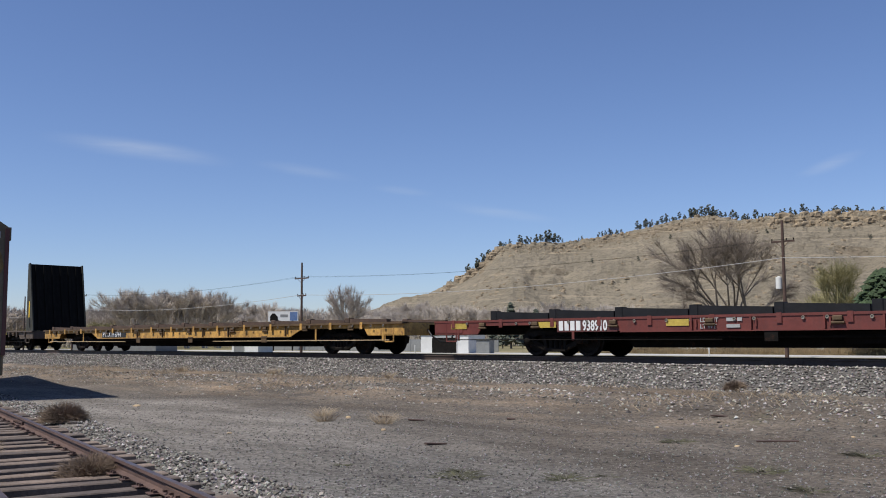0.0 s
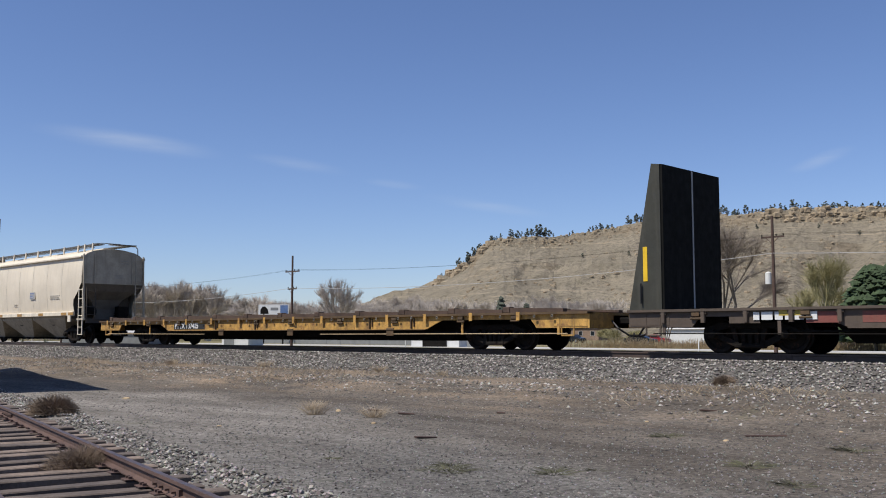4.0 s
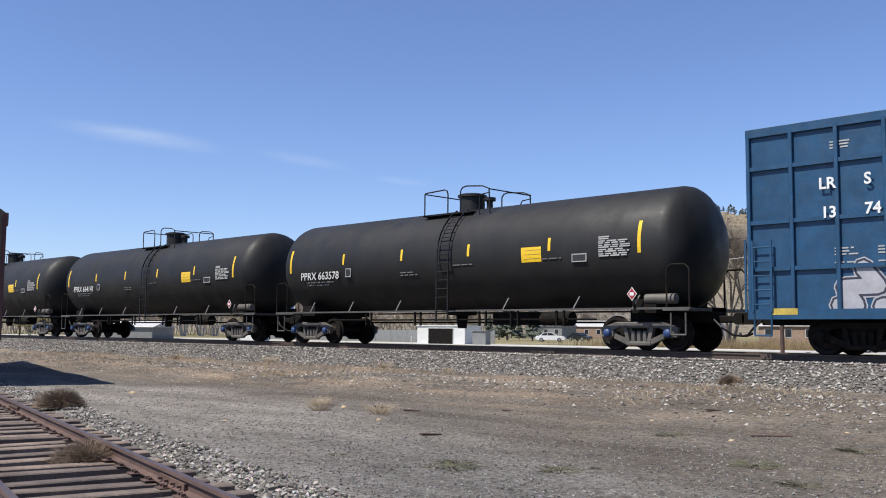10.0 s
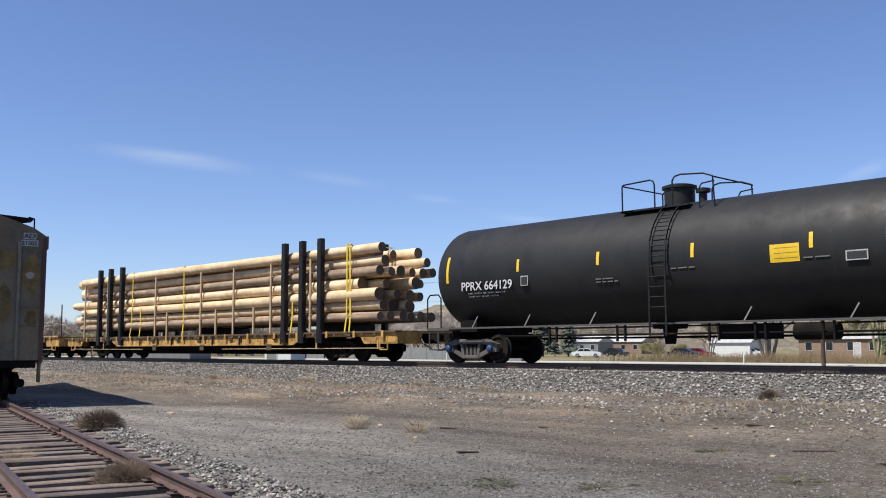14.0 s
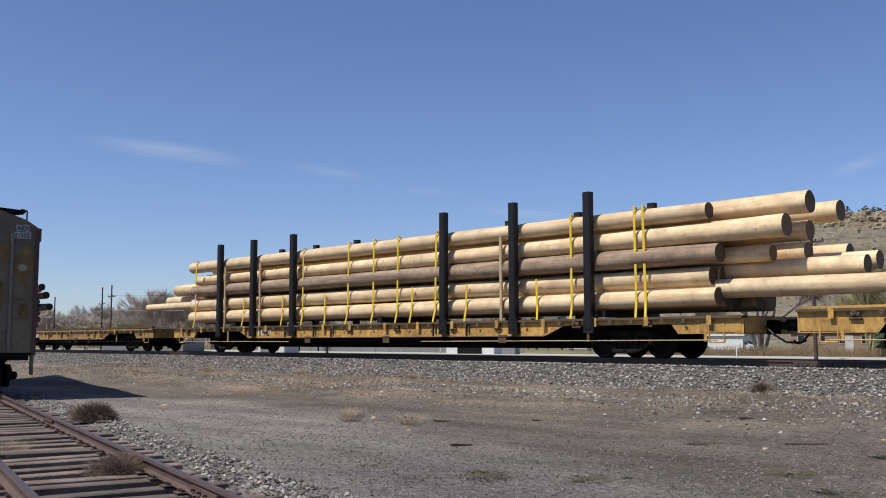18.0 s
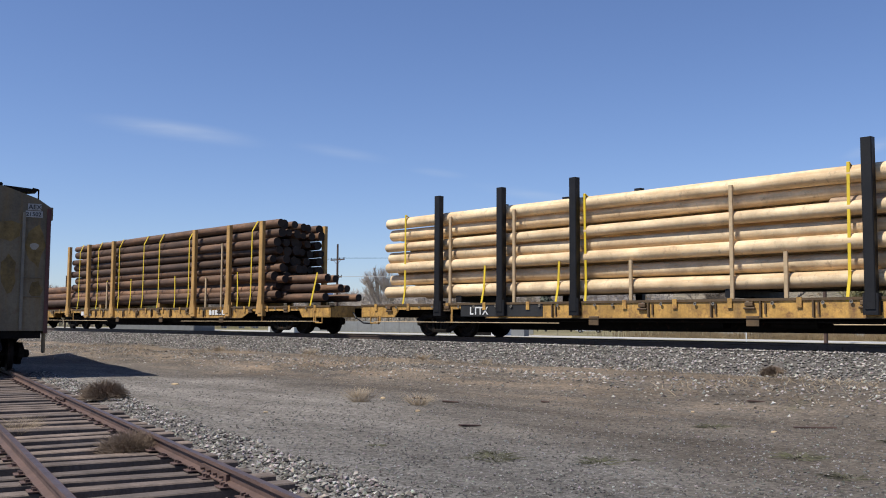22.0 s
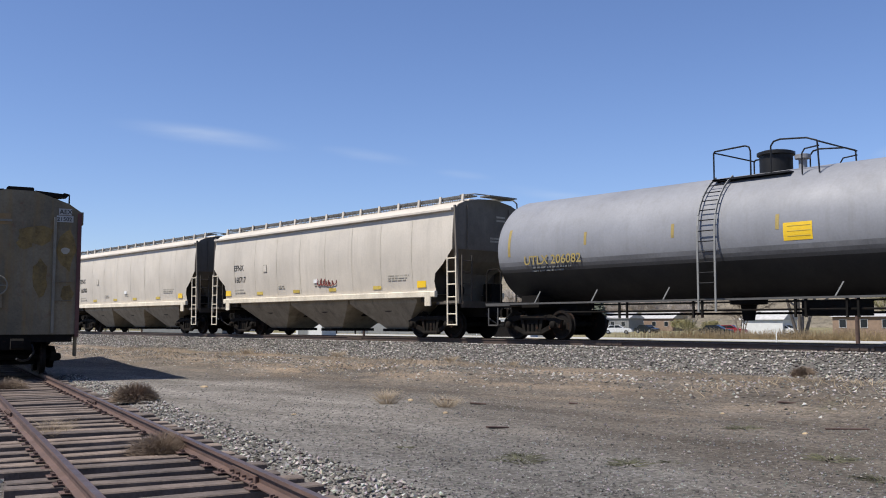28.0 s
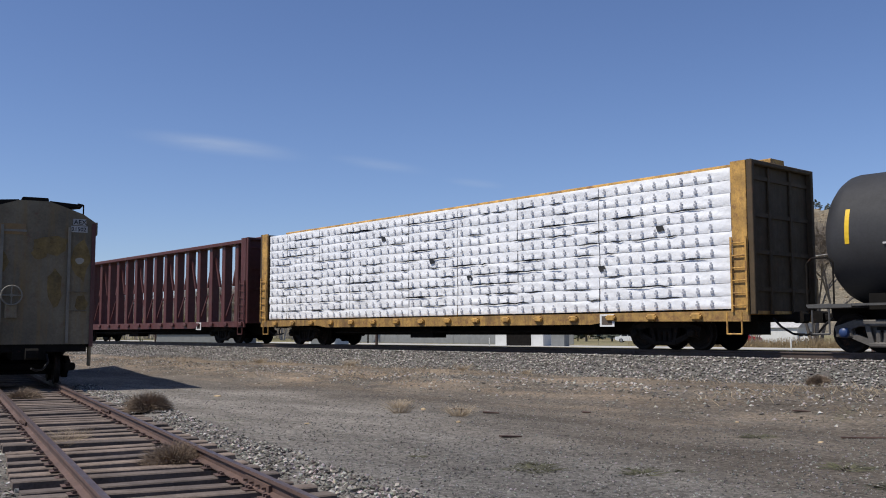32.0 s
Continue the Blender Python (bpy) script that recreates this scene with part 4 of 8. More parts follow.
def flat_car(name, x0, x1, label, paint, number="", mark_white=True, risers=True, rise_mat=None, over=3.6, panels=None, fish=0.0, pocket_mat=None, sill_top=1.02, sill_low=0.60, end_block=True, rise_h=0.17, lip=0.11, rise_start=0.9):
    """A flat car: side sills arched over the trucks, pockets, deck, centre sill, trucks, couplers."""
    car, L = vehicle(name, x0, x1, label, "flat car")
    h, w = L / 2, 1.42
    for s, nm in ((-1, "side_sill"), (1, "side_sill")):
        pts = [(-h, 0.62), (-h, sill_top), (h, sill_top), (h, 0.62), (h - 1.75, 0.62), (h - 1.95, 0.86), (h - over - 1.75, 0.86), (h - over - 2.4, sill_low),
               (0.001, sill_low - fish), (-(h - over - 2.4), sill_low), (-(h - over - 1.75), 0.86), (-(h - 1.95), 0.86), (-(h - 1.75), 0.62)]
        part(nm, Geo().prism(pts, s * w - 0.02, s * w + 0.02), paint, car)
        part("sill_flange", Geo().box(-h, h, min(s * (w + lip), s * (w - 0.16)), max(s * (w + lip), s * (w - 0.16)), sill_top - 0.035, sill_top + 0.025).box(-(h - over - 2.4), h - over - 2.4, s * w - 0.07, s * w + 0.07, sill_low - 0.02, sill_low), GRIMEDGE if paint is YEL else paint, car)
    part("deck", Geo().box(-h + 0.05, h - 0.05, -w + 0.18, w - 0.18, sill_top - 0.06, sill_top + 0.02), BROWN, car, "worn dark plank deck")
    cs = Geo().box(-h, h, -0.35, 0.35, 0.62, 0.95)
    cs.prism([(-(h - over - 1.5), 0.95), (-(h - over - 2.2), 0.25), (h - over - 2.2, 0.25), (h - over - 1.5, 0.95)], -0.55, 0.55)
    part("centre_sill", cs, UNDER, car)
    if pocket_mat:
        pk = Geo().box(-0.05, 0.05, -0.085, 0.0, sill_low + 0.12, sill_top + 0.03, 0.012).box(-0.08, 0.08, -0.06, 0.0, sill_top - 0.10, sill_top - 0.03)
        pk = pk.mesh("stake_pocket", pocket_mat)
        n = int(L / 1.08)
        for k in range(n):
            x = -h + 1.0 + (L - 2.0) * k / (n - 1)
            part("stake_pocket", pk, paint, car, at=(x, -w - 0.02, 0))
    else:
        # tabs and tie-down rings that hang from the lip, ribs on the web
        tab = Geo().box(-0.065, 0.065, -w - lip - 0.012, -w - lip + 0.012, sill_top - 0.19, sill_top + 0.04, 0.008).box(-0.03, 0.03, -w - lip, -w, sill_top - 0.11, sill_top - 0.05).mesh("stake_tab", paint)
        ring = Geo().turn([(0.010 * math.cos(a), 0.034 + 0.010 * math.sin(a)) for a in [1.2566 * q for q in range(6)]], 10, "y", (0, -w - lip - 0.015, sill_top - 0.08)).mesh("tie_down_ring", RINGM)
        rib = Geo().box(-0.02, 0.02, -w - 0.075, -w - 0.02, sill_low + 0.02, sill_top - 0.04).box(0.10, 0.14, -w - 0.06, -w - 0.02, sill_low + 0.08, sill_top - 0.08).mesh("web_rib", GRIMEDGE if paint is YEL else paint)
        x = -h + 0.8
        while x < h - 0.6:
            part("stake_tab", tab, paint, car, at=(x, 0, 0))
            for q in (0.52, 1.12):
                if x + q < h - 0.5:
                    part("tie_down_ring", ring, RINGM, car, at=(x + q + rng.uniform(-0.07, 0.07), 0, rng.uniform(-0.01, 0.01)))
            if rng.random() < 0.7 and abs(x) < h - over - 2.6 and not (number and -h + 4.8 < x < -h + 9.0):
                part("web_rib", rib, paint, car, at=(x + rng.uniform(0.2, 1.2), 0, 0))
            x += rng.uniform(1.5, 1.9)
    wn_ = Geo().box(-0.10, 0.10, -0.10, -0.02, sill_top - 0.16, sill_top - 0.05, 0.02).rod((-0.14, -0.06, sill_top - 0.2), (0.14, -0.06, sill_top - 0.2), 0.03, 8).mesh("winch", GRIMEDGE)
    for k in range(int(L / 2.6)):
        part("winch", wn_, GRIMEDGE, car, at=(-h + 1.6 + k * 2.6 + rng.uniform(-0.5, 0.5), -w, 0))
    # a thin pipe along the side, and straps that cage the trucks
    part("side_pipe", Geo().rod((-h + 0.7, -w - 0.03, 0.47), (-h + over + 5.2, -w - 0.03, 0.45), 0.014, 6), BAND if paint is YEL else UNDER, car)
    part("side_pipe", Geo().rod((h - over - 7.5, -w - 0.03, 0.45), (h - 0.7, -w - 0.03, 0.47), 0.014, 6), BAND if paint is YEL else UNDER, car)
    cage = Geo().box(-0.04, 0.04, -w - 0.035, -w - 0.015, 0.44, 0.90).mesh("truck_guard", paint)
    for s in (-1, 1):
        for q in (1.0, over + 0.9):
            part("truck_guard", cage, paint, car, at=(s * (h - q), 0, 0))
    blk = Geo().box(-0.16, 0.16, -w - 0.05, -w - 0.02, 0.52, 0.76, 0.01).mesh("bracket_plate", GRIMEDGE if paint is YEL else UNDER)
    for q in (-h + over + 6.4, 0.8, h - over - 4.0):
        part("bracket_plate", blk, paint, car, at=(q, 0, -0.12))
    part("brake_pipe", Geo().rod((-h + 4, -w + 0.25, 0.52), (h - 4, -w + 0.25, 0.50), 0.03).box(-1.5, -0.3, -0.9, -0.4, 0.35, 0.62).rod((1.0, -0.85, 0.5), (2.1, -0.85, 0.5), 0.16, 10), UNDER, car)
    if end_block:
        for s in (-1, 1):
            part("end_sill", Geo().box(min(s * h, s * (h - 0.12)), max(s * h, s * (h - 0.12)), -w, w, 0.62, sill_top), paint, car)
            part("end_panel", Geo().box(min(s * (h - 0.05), s * (h - 1.15)), max(s * (h - 0.05), s * (h - 1.15)), -w - 0.03, -w - 0.021, 0.66, sill_top - 0.02), paint, car)
    if risers:
        x = -h + rise_start
        while x < h - 2.2:
            ln = 1.99
            xe = min(x + ln, h - 0.5)
            for ya, yb in ((-1.40, -1.22), (1.22, 1.40)):
                part("deck_riser", Geo().prism([(x, sill_top + 0.02), (x, sill_top + rise_h), (xe, sill_top + rise_h * 0.70), (xe, sill_top + 0.02)], ya, yb), rise_mat or BROWN, car)
                part("riser_block", Geo().box(x - 0.10, x + 0.14, ya - 0.02, yb + 0.02, sill_top + 0.02, sill_top + rise_h + 0.02, 0.02), rise_mat or BROWN, car)
            x += ln + 0.14
    if panels:
        for px, pw, mt in panels:
            part("sill_patch", Geo().box(px, px + pw, -w - 0.026, -w - 0.021, sill_low + 0.10, sill_top - 0.08), mt, car)
    if number:
        part("black_patch", Geo().box(-h + 6.45, -h + 8.8, -w - 0.026, -w - 0.021, sill_low + 0.04, sill_top - 0.16), BLACKP, car)
        letters(number, 0.30, WHITE, car, (-h + 6.55, -w - 0.03, sill_low + 0.08), bold=0.006, width=1.05)
    for s in (-1, 1):
        truck(car, s * (h - over))
        coupler(car, s * h, s)
        stirrup(car, s * (h - 0.7), -w - 0.02, paint)
    return car


def tank_car(name, x0, x1, label, paint, number, stencil=WHITE, stripe=YSTRIPE, head=None, placard=YSTRIPE, grey_low=None, blue=True, seam=False, marks=None, dome=0.0, panel_x=3.12, climb=0.0, r=1.57, zc=2.66):
    """A tank car between its couplers' faces x0 and x1."""
    car, L = vehicle(name, x0, x1, label, "tank car")
    half = L / 2 - 0.62
    cyl = half - 0.75
    prof = [(-half, 0.0)]
    for k in range(1, 9):
        a = math.pi / 2 * k / 8
        prof.append((-cyl - 0.75 * math.cos(a), r * math.sin(a)))
    prof += [(-cyl * 0.5, r), (0, r), (cyl * 0.5, r)] + [(-p - 0.3, q) for p, q in reversed(prof)]
    tank = part("tank", Geo().turn(prof, 56, "x", (0, 0, zc)), paint, car)
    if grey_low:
        # stain and the underside's shade, painted as bands that darken downwards
        for k, (d0, d1, stuff, lift) in enumerate(((-14, -19, GRIMESHADE1, 0.002), (-18.5, -22.5, GRIMESHADE2, 0.003), (-22, -26, GRIMESHADE3, 0.004), (-25.5, -92, grey_low, 0.005))):
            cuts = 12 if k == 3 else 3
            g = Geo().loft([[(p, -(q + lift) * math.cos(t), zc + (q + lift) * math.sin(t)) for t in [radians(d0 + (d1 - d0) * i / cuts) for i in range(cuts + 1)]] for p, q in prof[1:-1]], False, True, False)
            part("dark_belly" if k == 3 else "grime_band", g, stuff, car, "lower half of the shell, black with stain and painted shade" if k == 3 else "band of grime and painted shade above the black belly")
    if seam:
        for x in (-cyl * 0.66, -cyl * 0.33, cyl * 0.33, cyl * 0.66):
            part("weld_seam", Geo().turn([(x - 0.02, r), (x - 0.01, r + 0.006), (x + 0.01, r + 0.006), (x + 0.02, r)], 56, "x", (0, 0, zc)), paint, tank)

    def on_shell(deg):
        return -(r + 0.004) * math.cos(radians(deg)), zc + (r + 0.004) * math.sin(radians(deg))

    def patch(x, w, d0, d1, material, nm, label_=""):
        g = Geo()
        k = 6
        rings = [[(x, *on_shell(d0 + (d1 - d0) * i / k)), (x + w, *on_shell(d0 + (d1 - d0) * i / k))] for i in range(k + 1)]
        for a, b in zip(rings, rings[1:]):
            g.add([a[0], a[1], b[1], b[0]], [(0, 1, 2, 3)])
        return part(nm, g, material, car, label_)
    xs = marks or [-7.58, -4.65, -1.80, 1.06, 4.05, 6.88]
    for i, x in enumerate(xs):
        if i in (0, 5):
            patch(x, 0.10, -8, 22, stripe, "reflector")
        else:
            patch(x, 0.09, -1, 12, stripe, "reflector")
    patch(panel_x, 0.70, -11, 4, placard, "warning_panel", "yellow warning panel")
    y, z = on_shell(3)
    gg = Geo()
    for k in range(3):
        yk, zk = on_shell(1.0 - k * 4.2)
        gg.box(panel_x + 0.1, panel_x + 0.66, yk - 0.005, yk + 0.02, zk - 0.007, zk + 0.007)
    tagged(part("warning_bars", gg, OLDYSTRIPE if placard is YSTRIPE else DULLW, car), kind="stuff")
    y, z = on_shell(-11)
    letters(number, 0.36, TANKW if stencil is WHITE else stencil, car, (-6.92, y - 0.03, z - 0.18), bold=0.004, width=1.04, label="reporting mark in block letters")
    for k, d in enumerate((-21.5, -25.0)):
        y, z = on_shell(d)
        bars(car, -6.7, z + 0.03, 1.6, 1, y - 0.012, FADEDW, 0.045)
    if stencil is WHITE:
        for i in range(5):
            y, z = on_shell(8 - i * 4.0)
            bars(car, 5.72, z + 0.04, 0.45 if i == 0 else 1.02, 2, y - 0.016, DULLW, 0.034, 0.016)
        for x, d in ((-cyl * 0.16, -14), (-cyl * 0.16, -17), (cyl * 0.14, -9), (cyl * 0.58, -8)):
            y, z = on_shell(d)
            bars(car, x - 0.6, z, 0.8, 1, y - 0.012, FADEDW, 0.03)
        y, z = on_shell(-9)
        part("stencil_box", Geo().box(4.85, 4.85 + 0.48, y - 0.015, y - 0.008, z - 0.12, z + 0.10), DULLW, car)
        part("stencil_box_field", Geo().box(4.85 + 0.03, 4.85 + 0.45, y - 0.019, y - 0.015, z - 0.09, z + 0.07), BLACKP, car)
        y, z = on_shell(-11)
        part("stencil_box", Geo().box(-4.50, -4.22, y - 0.02, y - 0.01, z - 0.14, z + 0.14), DULLW, car)
        part("stencil_box_field", Geo().box(-4.475, -4.245, y - 0.024, y - 0.02, z - 0.115, z + 0.115), BLACKP, car)
    # crown platform, manway and rails
    top = zc + r
    man = part("manway", Geo().turn([(top - 0.1, 0.40), (top + 0.40, 0.40), (top + 0.41, 0.46), (top + 0.48, 0.46), (top + 0.52, 0.34), (top + 0.54, 0.0)], 20, "z", (-0.20, 0, 0)), BLACK if paint is GREYTANK else paint, car, "round dark manway housing", (dome, 0, 0))
    part("relief_valve", Geo().turn([(top - 0.1, 0.10), (top + 0.24, 0.10), (top + 0.26, 0.19), (top + 0.36, 0.19), (top + 0.40, 0.0)], 12, "z", (0.45, 0.1, 0)), paint, man)
    part("platform", Geo().box(-1.40, 0.65, -0.98, -0.52, top - 0.20, top - 0.16).box(-1.40, 0.65, 0.52, 0.98, top - 0.20, top - 0.16).box(-1.40, -1.0, -0.98, 0.98, top - 0.205, top - 0.165), BLACK, car, at=(dome, 0, 0))
    for y in (-0.95, 0.95):
        part("handrail", Geo().path([(-1.36, y, top - 0.18), (-1.36, y, top + 0.50), (-1.32, y, top + 0.55), (-0.48, y, top + 0.58), (-0.38, y, top + 0.54), (-0.34, y, top + 0.44), (-0.34, y, top - 0.18)], 0.021), BLACK, car, at=(dome, 0, 0))
        part("handrail", Geo().path([(0.20, y, top - 0.18), (0.20, y, top + 0.48), (0.28, y, top + 0.58), (0.45, y, top + 0.61), (1.1, y, top + 0.55), (1.36, y, top + 0.45), (1.40, y, top - 0.3)], 0.021), BLACK, car, at=(dome, 0, 0))
        part("handrail", Geo().path([(0.98, y, top - 0.3), (0.98, y, top + 0.20), (1.05, y, top + 0.30), (1.40, y, top + 0.33)], 0.018), BLACK, car, at=(dome, 0, 0))
    for x, z in ((-1.36, top + 0.52), (1.39, top + 0.43)):
        part("handrail", Geo().path([(x, -0.95, z), (x, 0.95, z)], 0.021), BLACK, car, at=(dome, 0, 0))
    # side ladder follows the shell
    lad = Geo()
    arc = [radians(62 - 110 * k / 12) for k in range(13)]
    lad_pts = [(-(r + 0.10) * math.cos(t) if t > 0 else -(r + 0.10), zc + (r + 0.10) * math.sin(t) if t > 0 else zc + (r + 0.1) * t * 0.95) for t in arc]
    lad_pts.append((-(r + 0.10), 0.75))
    lad2, lm = Geo(), BLACK if paint is not GREYTANK else GREYPAINT
    for a, b in zip(lad_pts, lad_pts[1:]):
        lad.beam((-0.09, *a), (-0.09, *b), 0.05, 0.025)
        lad2.beam((0.39, *a), (0.39, *b), 0.05, 0.025)
    lad = part("ladder", lad, lm, car, at=(climb, 0, 0))
    part("stile", lad2, lm, lad)
    for a, b in zip(lad_pts[::1], lad_pts[1::1]):
        part("rung", Geo().rod((-0.09, (a[0] + b[0]) / 2, (a[1] + b[1]) / 2), (0.39, (a[0] + b[0]) / 2, (a[1] + b[1]) / 2), 0.014, 6), BLACK, lad)
    # side sill rail, braces, end platforms
    for y in (-1.40, 1.40):
        part("side_rail", Geo().beam((-half - 0.1, y, 1.06), (half - 0.2, y, 1.06), 0.05, 0.08), RAILGREY, car, "thin grey side rail")
    br = Geo().beam((0, -1.40, 1.08), (0.18, -1.36, 1.40), 0.03, 0.03).mesh("grab_hook", GREYPAINT)
    for x in (-cyl * 0.85, -cyl * 0.58, -cyl * 0.28, cyl * 0.30, cyl * 0.62, cyl * 0.86):
        part("grab_hook", br, GREYPAINT, car, at=(x, 0, 0))
    hang = Geo().beam((0, -1.38, 1.05), (0, -1.38, 0.62), 0.05, 0.05).beam((0.25, -1.38, 1.05), (0.25, -1.38, 0.62), 0.05, 0.05).mesh("hanger", UNDER)
    for x in (-3.6, -1.3, 1.4, 2.6, 4.2):
        part("hanger", hang, UNDER, car, at=(x, 0, 0))
    part("brake_rod", Geo().rod((-half + 3, -1.30, 0.80), (half - 3, -1.30, 0.80), 0.025), UNDER, car)
    part("brake_rod", Geo().rod((-half + 3, 0.5, 0.74), (half - 3, 0.5, 0.74), 0.03), UNDER, car)
    part("bottom_outlet", Geo().turn([(0.55, 0.0), (0.55, 0.14), (0.95, 0.20), (0.96, 0.45), (1.2, 0.50)], 14, "z", (-0.6, 0, 0)), UNDER, car)
    part("valve_box", Geo().box(1.0, 2.4, -0.35, 0.35, 0.66, 1.02), UNDER, car)
    part("brake_cylinder", Geo().rod((3.3, -0.8, 0.82), (4.3, -0.8, 0.82), 0.20, 12), UNDER, car)
    for s in (-1, 1):
        short = 0.3 if s > 0 else 0.0
        e = s * (L / 2 - 0.55 - short)
        part("stub_sill", Geo().box(min(e, s * (half - 2.6)), max(e, s * (half - 2.6)), -0.35, 0.35, 0.72, 1.10).box(s * (half - 1.6) - 0.35, s * (half - 1.6) + 0.35, -1.25, 1.25, 0.95, 1.30), UNDER, car)
        part("end_platform", Geo().box(min(e, s * (half - 0.95)), max(e, s * (half - 0.95)), -1.45, 1.45, 1.00, 1.07), RAILGREY, car)
        for y in (-1.42, 1.42):
            part("end_handrail", Geo().path([(e, y, 1.05), (e, y, 2.0), (e - s * 0.12, y, 2.12), (e - s * 0.5, y, 2.12), (e - s * 0.62, y, 2.0), (e - s * 0.62, y, 1.05)], 0.022), STEEL, car)
        stirrup(car, s * (L / 2 - 0.85 - short), -1.43, RAILGREY)
        truck(car, s * (L / 2 - 2.12 - short * 1.3), blue)
        coupler(car, s * (L / 2 - 0.62 - short * 0.5), s)
    # air reservoir on the platform and the diamond placard
    part("air_reservoir", Geo().turn([(-0.45, 0.0), (-0.42, 0.13), (0.42, 0.13), (0.45, 0.0)], 14, "x", (half - 1.15, -1.18, 1.30)), CASTGREY, car)
    part("placard", Geo().loft([[(half - 1.75 + a * 0.85, -1.56 + d, 1.42 + b) for a, b in ((0, -0.17), (0.17, 0), (0, 0.17), (-0.17, 0))] for d in (0, 0.01)]), WHITE, car, "red and white hazard placard")
    part("placard_field", Geo().loft([[(half - 1.75 + a * 0.85, -1.564 + d, 1.42 + b) for a, b in ((0, -0.145), (0.145, 0), (0, 0.145), (-0.145, 0))] for d in (0, 0.003)]), REDP, car)
    part("placard_bar", Geo().box(half - 1.81, half - 1.69, -1.570, -1.566, 1.38, 1.46), WHITE, car)
    part("placard_bracket", Geo().beam((half - 1.75, -1.5, 1.2), (half - 1.75, -1.42, 1.04), 0.05, 0.05), BLACK, car)
    return car


def hopper_car(name, x0, x1, label, mark, number, paint=None, end_mat=None):
    """A covered hopper: curved sides with notched lower corners, roof walk, three chutes, end ladders and slope sheets."""
    paint, end_mat, sill = paint or WHITEHOP, end_mat or HOPEND, HOPSILL
    car, L = vehicle(name, x0, x1, label, "covered hopper")
    h = L / 2
    bx = h - 0.34
    old = mark == "IARX"
    # cross-section of one side, from the sill up to the ridge
    side = [(-1.46, 1.42), (-1.49, 1.62), (-1.52, 1.84), (-1.545, 2.10), (-1.57, 2.37), (-1.585, 2.60), (-1.60, 2.85), (-1.595, 3.2), (-1.57, 3.6), (-1.52, 4.05),
            (-1.50, 4.16), (-1.34, 4.30), (-1.05, 4.42), (-0.5, 4.52), (0, 4.55)]
    sec = side + [(-y, z) for y, z in reversed(side[:-1])]

    def reach(z):
        """How far the side sheet runs at height z: the lower corners are notched."""
        for (za, a), (zb, b) in zip(NOTCH, NOTCH[1:]):
            if za <= z <= zb:
                return bx - (a + (b - a) * (z - za) / (zb - za))
        return bx
    us = [-1 + k / 12 for k in range(25)]
    body = part("body", Geo().loft([[(u * reach(z), y, z) for y, z in sec] for u in us], False, True), paint, car)
    for y in (-1, 1):
        part("roof_edge", Geo().box(-bx, bx, y * 1.54 - 0.10, y * 1.54 + 0.10, 4.08, 4.17, 0.015), paint, car)
    seam = Geo().loft([[(a, y - 0.006, z) for a in (-0.012, 0.012)] for y, z in side[1:10]], False, False, False).mesh("panel_seam", HOPSEAM)
    for k in range(8):
        part("panel_seam", seam, HOPSEAM, car, at=(-6.08 + 1.70 * k, 0, 0))
    for y in (-1, 1):
        part("side_sill", Geo().box(-bx + 0.86, bx - 0.86, y * 1.53 - 0.06, y * 1.53 + 0.06, 1.33, 1.53, 0.02), sill, car, "pale side sill")
        for s in (-1, 1):
            part("bolster_plate", Geo().box(s * (bx - 1.22) - 0.15, s * (bx - 1.22) + 0.15, y * 1.56 - 0.035, y * 1.56 + 0.035, 1.05, 1.50, 0.02).rod((s * (bx - 1.22), y * 1.56 - 0.04, 1.2), (s * (bx - 1.22), y * 1.56 + 0.04, 1.2), 0.05, 10), sill, car)
    if old:
        rf = Geo().box(-0.28, 0.28, -1.602, -1.594, 1.36, 1.49).mesh("reflector", REFLBR)
        for x in (-6.6, -4.2, -1.7, 0.85, 3.5, 6.15, 7.0):
            part("reflector", rf, REFLBR, car, at=(min(x, bx - 1.0), 0, 0))
    else:
        rf = Geo().box(0, 0.46, -1.517, -1.505, 1.66, 1.78).mesh("reflector", OLDYSTRIPE)
        for x in (-4.30, -1.55, 0.90, 3.62):
            part("reflector", rf, OLDYSTRIPE, car, at=(x, 0, 0))
        rf = Geo().box(0, 0.44, -1.528, -1.515, 1.66, 1.88).mesh("reflector", YSTRIPE)
        for x in (-6.90, 6.05):
            part("reflector", rf, YSTRIPE, car, at=(x, 0, 0))
    # chutes
    for xc in (-3.92, 0.0, 3.92):
        g = Geo().loft([[(xc - 1.94, -1.40, 1.40), (xc + 1.94, -1.40, 1.40), (xc + 1.94, 1.40, 1.40), (xc - 1.94, 1.40, 1.40)],
                        [(xc - 1.90, -1.36, 1.18), (xc + 1.90, -1.36, 1.18), (xc + 1.90, 1.36, 1.18), (xc - 1.90, 1.36, 1.18)],
                        [(xc - 0.58, -0.66, 0.30), (xc + 0.58, -0.66, 0.30), (xc + 0.58, 0.66, 0.30), (xc - 0.58, 0.66, 0.30)]])
        ch = part("chute", g, HOPLOW, car, "grime-streaked discharge chute")
        part("outlet_gate", Geo().box(xc - 0.7, xc + 0.7, -0.75, 0.75, 0.20, 0.30).rod((xc + 0.2, -0.95, 0.26), (xc + 0.2, 0.95, 0.26), 0.04), UNDER, ch)
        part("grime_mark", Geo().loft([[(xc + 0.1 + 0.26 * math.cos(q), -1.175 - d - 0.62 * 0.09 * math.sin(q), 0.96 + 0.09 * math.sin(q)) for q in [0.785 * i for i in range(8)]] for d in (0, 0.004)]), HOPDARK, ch)
